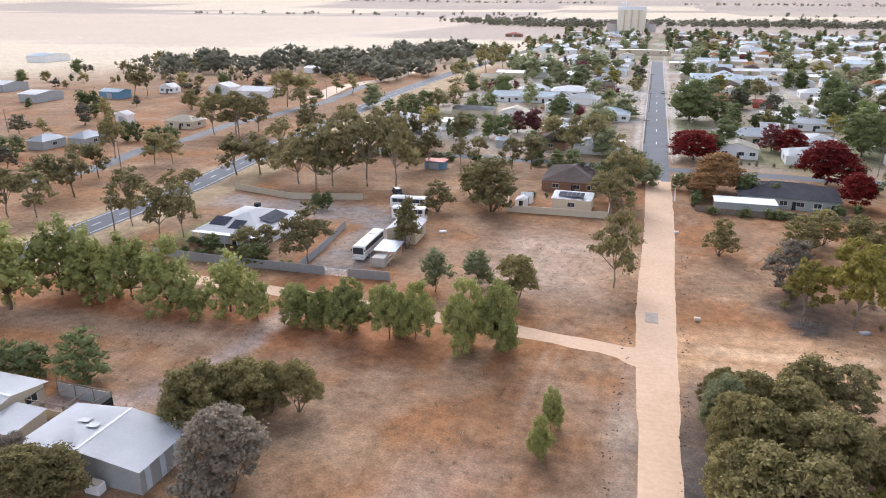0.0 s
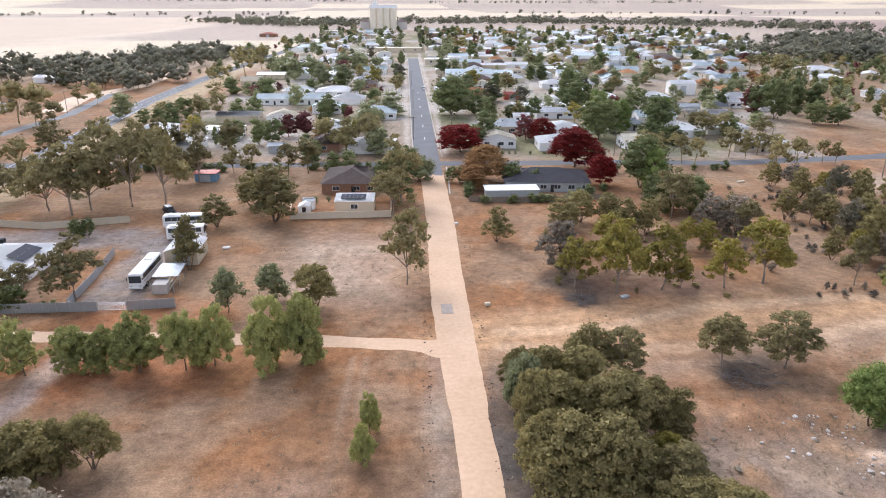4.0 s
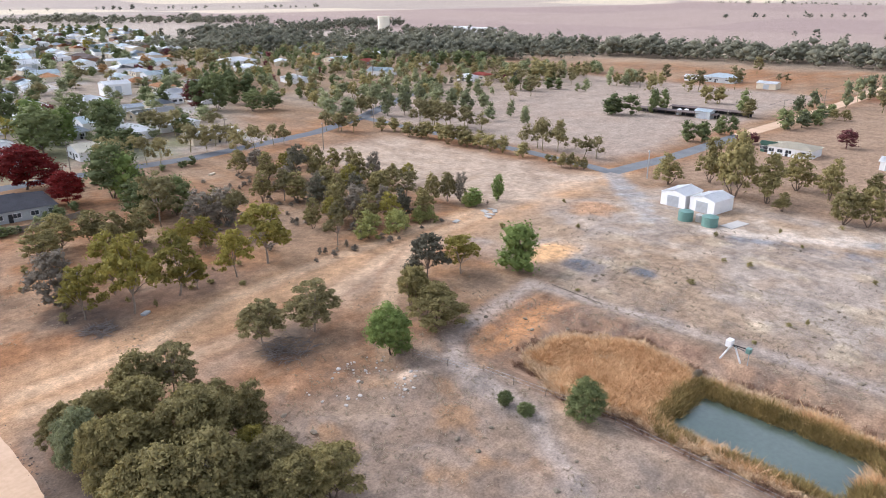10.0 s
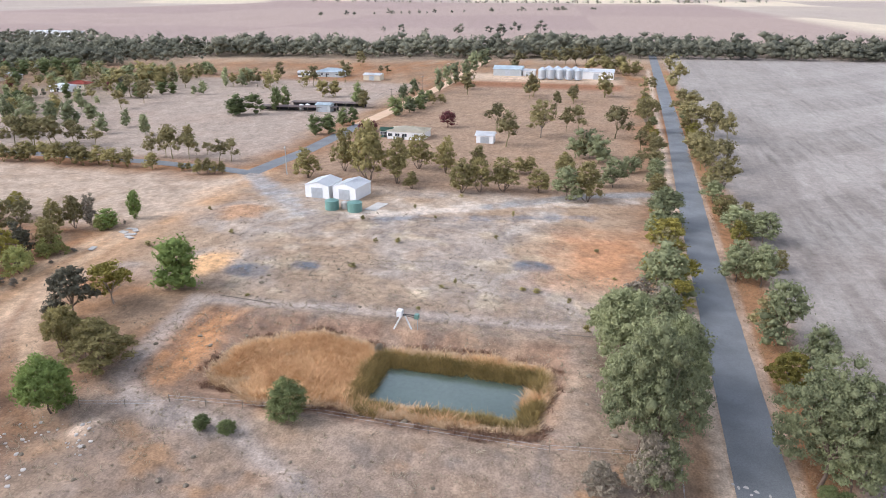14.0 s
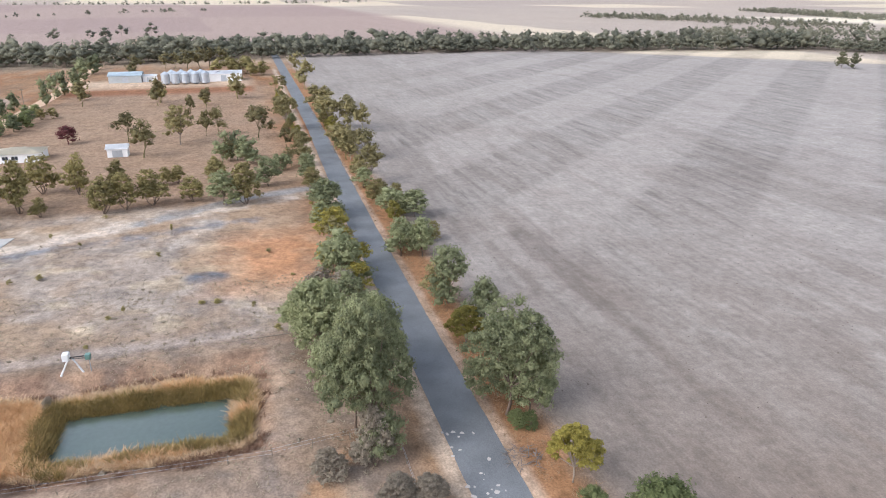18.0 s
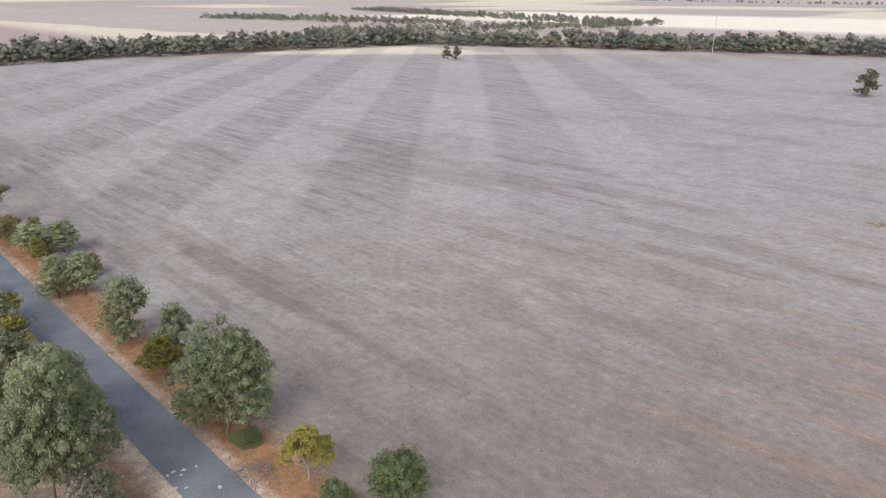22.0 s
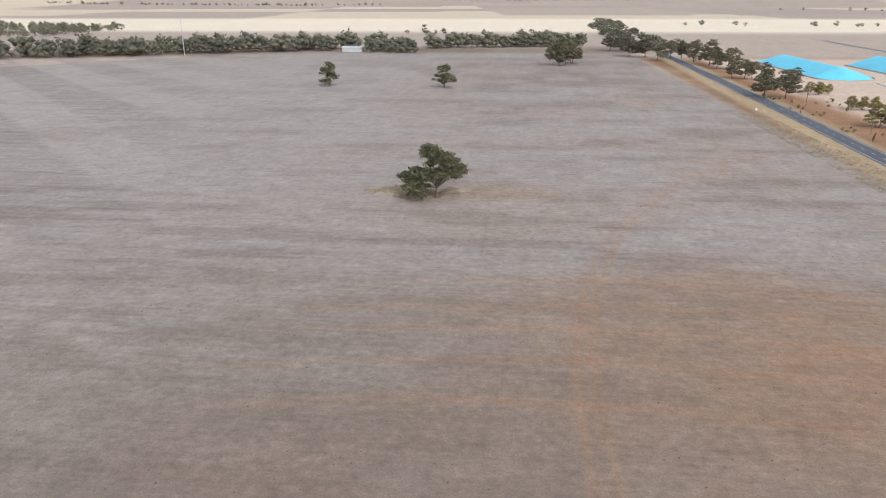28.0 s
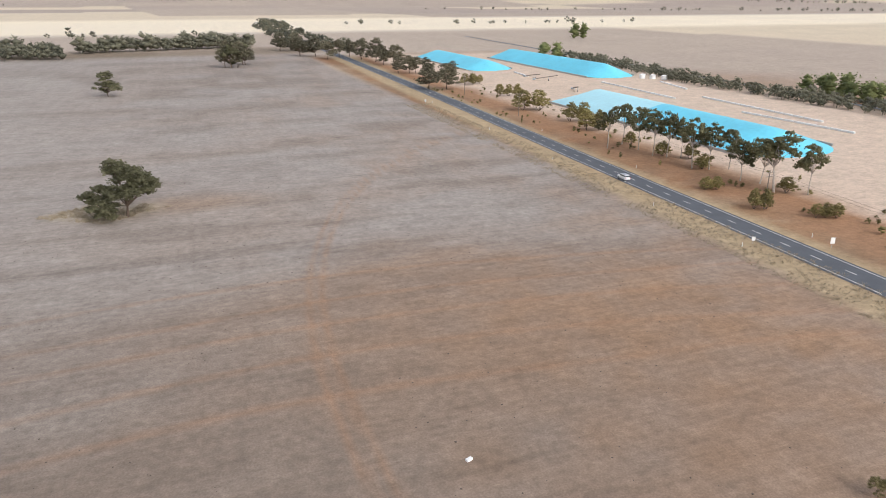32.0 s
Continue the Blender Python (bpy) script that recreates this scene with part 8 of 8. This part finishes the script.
# railway and yard things at the grain depot
roadway("railway_bed", ((-380, -900), (-354, -502), (-343, -350), (-331, -232), (-320, -60)), 5.0, ASPHALT_OLD, "grey ballasted railway line", 0.25)
for o in (-0.72, 0.72):
    rail_v, rail_f = ribbon(((-380 + o, -900), (-354 + o, -502), (-343 + o, -350), (-331 + o, -232), (-320 + o, -60)), 0.15, 0.42, 10)
    tagged(new("rail", mesh("rail", rail_v, [tuple(reversed(q)) for q in rail_f], STEEL)), "steel rail on ballast", "rail", kind="structure")
for (ax, ay), (bx, by) in (((-262, -380), (-258, -300)), ((-258, -250), (-262, -190)), ((-276, -300), (-272, -215)), ((-246, -150), (-280, -120)), ((-300, -370), (-290, -330)), ((-236, -455), (-232, -425))):
    wall_row = tagged(new("bunker_wall"), "row of low white concrete bunker walls", "bunker wall")
    n = int(math.hypot(bx - ax, by - ay) / 6)
    unit = mesh("unit", *slab_data(0.8, 5.4, 0.8), WHITE)
    turn = math.degrees(math.atan2(by - ay, bx - ax)) - 90
    wall_row.location = (ax, ay, 0)
    for k in range(n):
        hang("unit", unit, wall_row).matrix_basis = pose((bx - ax) * (k + 0.5) / n, (by - ay) * (k + 0.5) / n, 0.45, 0, 0, turn)
for x, y, turn in ((-231, -417, 12), (-223, -347, -20), (-233, -402, 60)):
    conveyor = tagged(new("grain_conveyor"), "long grain conveyor on wheels", "conveyor")
    conveyor.matrix_basis = pose(x, y, 0, 0, 0, turn)
    part("boom", box((0.8, 16, 0.5), (0, 0, 2.2), (9, 0, 0), bevel=0.05), TIMBER, conveyor)
    part("hopper", box((2.2, 2.0, 1.0), (0, -7.5, 0.9), bevel=0.15), STEEL, conveyor)
    for s in (-1, 1):
        part("leg", box((0.14, 0.14, 2.4), (s * 0.9, 2, 1.2)), STEEL, conveyor)
        part("wheel", rod(0.4, 0.4, 0.25, (s * 1.0 - 0.12, 2, 0.4), (0, 90, 0), 12), TYRE, conveyor)
for x, y in ((-302, -392), (-306, -386), (-311, -380), (-203, -312)):
    tank("white tank at the grain depot", x, y, 2.0, 2.6, WHITE)

# ---------------- the dam ----------------
def blades(name, label, spots, h, material, seed, lean=0.35, wide=0.05, each=7):
    """Tufts of upright blades at many spots, one mesh."""
    r = np.random.default_rng(seed)
    levels = relief(np.array([q[0] for q in spots]), np.array([q[1] for q in spots]))
    n = len(spots) * each
    sx, sy, ss = (np.repeat([q[k] for q in spots], each) for k in range(3))
    a, o = r.uniform(0, 6.283, n), r.uniform(0, 0.35, n)
    p = np.stack([sx + o * np.cos(a), sy + o * np.sin(a), np.repeat(levels, each) - 0.05], 1)
    t = np.stack([r.normal(size=n) * lean, r.normal(size=n) * lean, np.ones(n)], 1) * (h * ss * r.uniform(0.6, 1.15, n))[:, None]
    side = np.stack([np.sin(a), -np.cos(a), 0 * a], 1) * (wide * r.uniform(0.7, 1.4, n))[:, None]
    mid, bow = p + t * 0.55, t * (0.4, 0.4, 0)
    V = np.stack([p - side * 0.6, mid + side, p + t + bow, mid - side], 1).reshape(-1, 3).tolist()
    F = np.arange(4 * n).reshape(-1, 4).tolist()
    return tagged(new(name, mesh(name, V, F, material)), label, "reeds", kind="stuff")


RED_WEED = mat("red_brown_weed", (0.15, 0.085, 0.06), 0.95, grain=0.35, size=2, bump=0, island=0.6, tint=(0.3, 0.17, 0.1))
rr = np.random.default_rng(5)
px, py = rr.uniform(60, 86, 26000), rr.uniform(6, 64, 26000)
dp = d_box(px, py, *POND)
bed_ring = d_box(px, py, 66.5, 77.5, 15.5, 36.5) - 3.4
bed_head = np.hypot((px - 72.5) / 1.0, (py - 47) / 1.25) - 10.3
db = np.minimum(bed_ring, bed_head) + 3.5 * (fbm(px, py, 5, 31) - 0.5)
bed = (db < 0.6) & (dp > 0.5)
near_water = bed & (dp < 2.6)
green = bed & (((dp < 3.0) & (fbm(px, py, 6, 33) > 0.3)) | ((py > 33) & (dp < 5.5) & (fbm(px, py, 3, 34) > 0.56)))
orange = bed & ~green
fringe = orange & ((db > -0.5) | (fbm(px, py, 5, 39) > 0.66))
orange &= ~fringe
REED_PALE = mat("reed_straw", (0.56, 0.33, 0.15), 0.9, grain=0.25, size=4, fine=1, bump=0, island=0.4, tint=(0.82, 0.64, 0.42))
blades("reed_bed", "pale straw-coloured reeds on the outer edge", list(zip(px[fringe], py[fringe], 0.6 + 0.5 * fbm(px[fringe], py[fringe], 3, 36)))[:4000], 1.2, REED_PALE, 16, 0.5, 0.05, 8)
blades("reed_bed", "tall dry orange-brown reeds round a dam", list(zip(px[orange], py[orange], 0.75 + 0.5 * fbm(px[orange], py[orange], 4, 35)))[:7000], 1.35, REED_DRY, 6, 0.45, 0.055, 9)
blades("reed_bed", "green rushes at the water's edge", list(zip(px[green], py[green], 0.8 + 0.5 * fbm(px[green], py[green], 3, 38)))[:4600], 1.55, REED_GREEN, 7, 0.3, 0.045, 9)
ring = (np.abs(db - 1.3) < 1.1) & (fbm(px, py, 3, 37) > 0.52)
blades("dry_weeds", "dark dry weeds round the dam's edge", list(zip(px[ring], py[ring], np.full(ring.sum(), 1.0)))[:1000], 0.7, RED_WEED, 8, 0.6, 0.035, 7)
pump = tagged(new("pump_stand"), "white water pump box on two splayed pale legs", "pump")
pump.location = (86.6, 36.6, z_at(86.6, 36.6))
part("post", rod(0.14, 0.11, 3.0, (0.0, 1.5, 0), (27, 0, 0), 8), WHITE, pump)
part("brace", rod(0.15, 0.12, 2.9, (0.4, -1.4, 0), (-25, 0, 0), 8), WHITE, pump)
part("cabinet", box((1.1, 0.9, 1.1), (0, 0.4, 3.0), bevel=0.08), WHITE, pump)
part("control_box", box((0.8, 0.7, 0.8), (0.4, -2.3, 2.5), bevel=0.06), TANK_GREEN, pump)
part("beam", rod(0.09, 0.09, 3.0, (0.1, 0.4, 2.75), (93, 0, 8), 6), DARK, pump)
part("panel_leg", rod(0.06, 0.06, 2.2, (0.4, -2.4, 0), sides=6), STEEL, pump)
part("arm", rod(0.06, 0.06, 3.2, (0, 0.3, 2.7), (80, 0, -30), 6), DARK, pump)
pipe = tagged(new("water_pipe"), "thin dark water pipe across the grass", "pipe")
for (ax, ay), (bx, by) in (((92, 73), (89.5, 40)), ((89.5, 40), (92.5, 3)), ((89, 55), (86.6, 36.6))):
    d = Vector((bx - ax, by - ay, 0))
    part("length", rod(0.07, 0.07, d.length, (ax, ay, 0.1), (0, 90, math.degrees(math.atan2(d.y, d.x))), 6), TIMBER, pipe)
for pts in (((54.9, 71.6), (58, 60), (60.5, 40), (60, 10), (62, -4)), ((100, -5), (70, -5), (30, -5))):
    posts = tagged(new("wire_fence"), "old post and wire fence in dry grass", "fence")
    for (ax, ay), (bx, by) in zip(pts, pts[1:]):
        n = max(1, int(math.hypot(bx - ax, by - ay) / 4.5))
        for k in range(n):
            x, y = ax + (bx - ax) * k / n, ay + (by - ay) * k / n
            part("post", rod(0.06, 0.05, 1.25, (x, y, z_at(x, y) - 0.1), (rr.uniform(-5, 5), rr.uniform(-5, 5), 0), 6), TIMBER, posts)
        d = Vector((bx - ax, by - ay, 0))
        for z in (0.5, 1.0):
            part("wire", rod(0.012, 0.012, d.length, (ax, ay, z + z_at(ax, ay)), (0, 90, math.degrees(math.atan2(d.y, d.x))), 4), STEEL, posts)


# ---------------- scrub, litter and rubbish on the ground ----------------
def scatter(name, label, category, spots, size, material, seed, flat=0.6):
    """Small lumps on the ground, one mesh."""
    r = np.random.default_rng(seed)
    V, F, at = [], [], 0
    bv, bf = ICO1
    levels = relief(np.array([q[0] for q in spots]), np.array([q[1] for q in spots]))
    for (x, y), zg in zip(spots, levels):
        s = size * r.uniform(0.4, 1.4)
        V.append(bv * (1 + 0.6 * (r.random((12, 1)) - 0.5)) * (s * r.uniform(0.7, 1.4), s * r.uniform(0.7, 1.4), s * flat) + (x, y, zg + s * 0.2))
        F += (bf + at).tolist()
        at += 12
    return tagged(new(name, mesh(name, np.concatenate(V), F, material)), label, category, kind="stuff")


def spread(n, x0, x1, y0, y1, seed, size=14, over=0.5, mask=None):
    r = np.random.default_rng(seed)
    x, y = r.uniform(x0, x1, n), r.uniform(y0, y1, n)
    keep = fbm(x, y, size, seed) > over
    if mask is not None:
        keep &= mask(x, y)
    return list(zip(x[keep], y[keep]))


GRASS = mat("dry_tussock", (0.38, 0.3, 0.2), 0.95, grain=0.35, size=2, bump=0, island=0.6, tint=(0.5, 0.42, 0.3))
WEED = mat("grey_weed", (0.2, 0.16, 0.115), 0.95, grain=0.35, size=2, bump=0, island=0.6, tint=(0.36, 0.3, 0.22))
CLOD = mat("soil_clod", (0.13, 0.1, 0.08), 0.95, grain=0.3, size=2, bump=0.2, island=0.5)
RUBBLE = mat("pale_rubble", (0.55, 0.5, 0.45), 0.9, grain=0.3, size=1, bump=0.2, island=0.6)


def off_roads(x, y):
    return ((np.abs(x - 1) > 4.6) | (y > 200)) & (np.abs(y + 13.8) > 3.6) & (d_box(x, y, 63, 83, 11, 61) > 0) & (np.abs(y - 99) > 3)


def tufts(name, label, spots, h, material, seed, wide=0.03, each=5):
    return tagged(blades(name, label, [(x, y, 1.0) for x, y in spots], h, material, seed, 0.7, wide, each), category="grass")


tufts("dry_grass", "dry pale grass tussocks on the rise by the dam", spread(5000, 26, 118, -4, 76, 41, 9, 0.46, off_roads), 0.32, GRASS, 42, 0.05)
tufts("dry_weeds", "grey dry weeds scattered on waste ground", spread(2000, 28, 150, -4, 100, 43, 11, 0.55, off_roads), 0.42, WEED, 44, 0.045)
tufts("dry_grass", "dry grass on the open blocks by the dirt road", spread(3600, -95, 60, 40, 150, 45, 12, 0.48, off_roads), 0.3, GRASS, 46, 0.05)
tufts("dry_grass", "straw-coloured grass beside the highway", spread(7000, -126, -112, -330, 60, 47, 5, 0.35), 0.5, GRASS, 48, 0.05)
tufts("dry_grass", "rusty dry grass on the road verges", spread(3600, 20, 320, -25, -17.5, 49, 4, 0.42), 0.4, VERGE, 50, 0.03)
scatter("grey_shrubs", "small grey saltbush clumps near the dam", "shrub", spread(170, 30, 118, -3, 74, 51, 10, 0.55, off_roads), 0.38, WEED, 52)
scatter("clods", "dark soil clods and stones on the paddock", "stones", spread(2600, -100, 120, -240, -26, 53, 20, 0.4), 0.1, CLOD, 54)
scatter("rubble", "pale rubble and gravel along the dirt road", "rubble", spread(1500, -4.6, 6.6, 40, 150, 55, 3, 0.5, lambda x, y: np.abs(np.abs(x - 1.4) - 4.2) < 0.7), 0.12, CLOD, 56)
scatter("rubble", "broken pale rubble beside a dug pit", "rubble", spread(110, 37, 52, 64, 77, 57, 4, 0.5), 0.22, RUBBLE, 58)
scatter("rubble", "broken bitumen and white marks on the sealed road", "rubble", spread(60, 46, 60, -14.5, -10.5, 59, 2, 0.45), 0.22, RUBBLE, 60, 0.12)


def heap(label, x, y, r, n, seed, length=2.6):
    """A heap of dead branches."""
    q = random.Random(seed)
    verts, faces = [], []
    for _ in range(n):
        a, b = q.uniform(0, 6.28), q.uniform(0, 6.28)
        o = r * math.sqrt(q.random())
        p = Vector((o * math.cos(a), o * math.sin(a), q.uniform(0.05, 0.7 * (1 - o / (r + 0.1)) + 0.1)))
        d = Vector((math.cos(b), math.sin(b), q.uniform(-0.15, 0.35))) * length * q.uniform(0.3, 1.0)
        tube(verts, faces, [p, p + d * 0.5 + Vector((0, 0, 0.1)), p + d], [0.06, 0.045, 0.015], 4)
    ob = new("branch_pile", mesh("branch_pile", verts, faces, STICKS))
    ob.location = (x, y, z_at(x, y))
    return tagged(ob, label, "branch pile", kind="stuff")


heap("heap of grey dead branches under a gum", 42.5, 86.8, 4.2, 170, 1)
heap("burnt heap of branches and ash", 24.5, 113.5, 2.6, 130, 2)
heap("dead branches beside the paddock trees", 52.5, -18.5, 2.2, 60, 3, 1.6)
heap("fallen sticks under the lone paddock tree", 17, -172, 3.5, 60, 4)
for x, y, w, d, h, m, lab, t in (
    (-31.0, -46.9, 0.9, 0.5, 0.35, WHITE, "white plastic drum lying on the paddock", 20),
    (7.6, 111.5, 1.0, 0.7, 0.6, CREAM, "small tan box beside the dirt road", 10),
    (32.5, 114.5, 1.6, 0.9, 0.4, FENCE, "crumpled grey sheet near a burnt heap", 30),
    (3.9, 158, 0.9, 0.6, 0.5, WHITE, "white box at the road's edge", 5),
    (-46, 142, 1.6, 0.7, 0.4, WHITE, "white timber offcut on red soil", 15),
    (88, 196, 2.6, 0.9, 0.5, CREAM, "pale concrete block beside the road", 25),
):
    thing = tagged(new("debris"), lab, "debris")
    thing.matrix_basis = pose(x, y, z_at(x, y), 0, 0, t)
    part("piece", box((w, d, h), (0, 0, h / 2), bevel=min(w, d, h) * 0.15), m, thing)
for k, (x, y, t) in enumerate(((118, 113.2, 70), (119.8, 111.4, 50), (117, 110.6, 100), (115.2, 109.6, 60), (107, 112.5, 20), (120.6, 113.0, 85))):
    slab_ = tagged(new("concrete_slab"), "pale concrete slab dumped beside a track", "slab", "slabs by the track")
    slab_.matrix_basis = pose(x, y, 0, 3 * k - 6, 4, t)
    part("slab", box((2.6, 1.1, 0.22), (0, 0, 0.16), bevel=0.04), CONCRETE, slab_)
# straw ring round the lone paddock tree
ring_spots = [(x, y) for x, y in spread(2600, 2, 36, -186, -164, 61, 5, 0.42) if abs((y + 175) * 1.6) + abs(x - 18) < 17]
tufts("dry_grass", "island of straw-coloured grass under a lone tree", ring_spots, 0.5, GRASS, 62, 0.06)

# garden hedges and low shrubs along fences
q = random.Random(21)
HEDGES = (((10, 175.6), (46, 178.5), 2.2), ((8, 180), (9, 198), 2.6), ((34, 179.5), (46, 186), 2.4), ((-100, 112), (-66, 112.5), 1.6), ((-96, 117.5), (-78, 117), 1.5), ((-34, 177), (-14, 179), 2.0), ((48, 208), (92, 212), 2.5), ((-60, 214), (-12, 214), 2.4), ((-100, 214), (-64, 212), 3.0), ((12, 236), (60, 236), 1.6))
for kind, lab in (("bushy", "clipped green garden shrubs along fences"), ("greygum", "grey-green garden shrubs along fences")):
    spots = []
    for (ax, ay), (bx, by), h in HEDGES:
        n = int(math.hypot(bx - ax, by - ay) / 2.4)
        for k in range(n):
            if q.random() < (0.62 if kind == "bushy" else 0.3):
                t = (k + q.random()) / n
                s = h * q.uniform(0.6, 1.3)
                spots.append((ax + (bx - ax) * t, ay + (by - ay) * t + q.uniform(-0.6, 0.6), s, s * q.uniform(1.0, 1.6)))
    grove("garden_shrubs", lab, kind, spots)
# scattered low bushes on waste ground and verges
spots = [(x, y, q.uniform(0.5, 1.5), q.uniform(0.8, 2.2)) for x, y in spread(70, 92, 170, 0, 108, 71, 14, 0.5)]
grove("low_bushes", "low dry bushes on the waste ground", "mallee", spots)
spots = [(x, y, q.uniform(0.6, 2.0), q.uniform(0.9, 2.4)) for x, y in spread(260, 60, 124, 112, 190, 72, 12, 0.45)]
grove("low_bushes", "low undergrowth between the scrub mallees", "grey", spots)
spots = [(x, y, q.uniform(0.6, 1.8), q.uniform(0.9, 2.2)) for x, y in spread(120, 20, 66, 112, 150, 73, 9, 0.45)]
grove("low_bushes", "low undergrowth under yellow gums", "mallee", spots)
spots = [(x, y, q.uniform(0.6, 2.2), q.uniform(0.9, 2.6)) for x, y in spread(420, -215, -142, -420, -60, 74, 12, 0.55, lambda x, y: x > -180)]
grove("low_bushes", "low bushes between the highway and the grain depot", "mallee", spots)

# the roadside rows go on along the sealed road
q = random.Random(33)
row_kinds = ("greygum", "mallee", "gum", "greygum", "yellowgum", "mallee")
for k in range(17):
    h = q.uniform(5.0, 8.5)
    tree(row_kinds[k % 6], 98 + 15.5 * k + q.uniform(-4, 4), -6.0 + q.uniform(-1.0, 1.6), h, h * q.uniform(0.8, 1.1), "trees along the sealed road")
for k in range(13):
    h = q.uniform(4.5, 7.5)
    tree(row_kinds[(k + 2) % 6], 104 + 19 * k + q.uniform(-5, 5), -20.6 + q.uniform(-1.0, 1.0), h, h * q.uniform(0.85, 1.15), "trees along the sealed road")
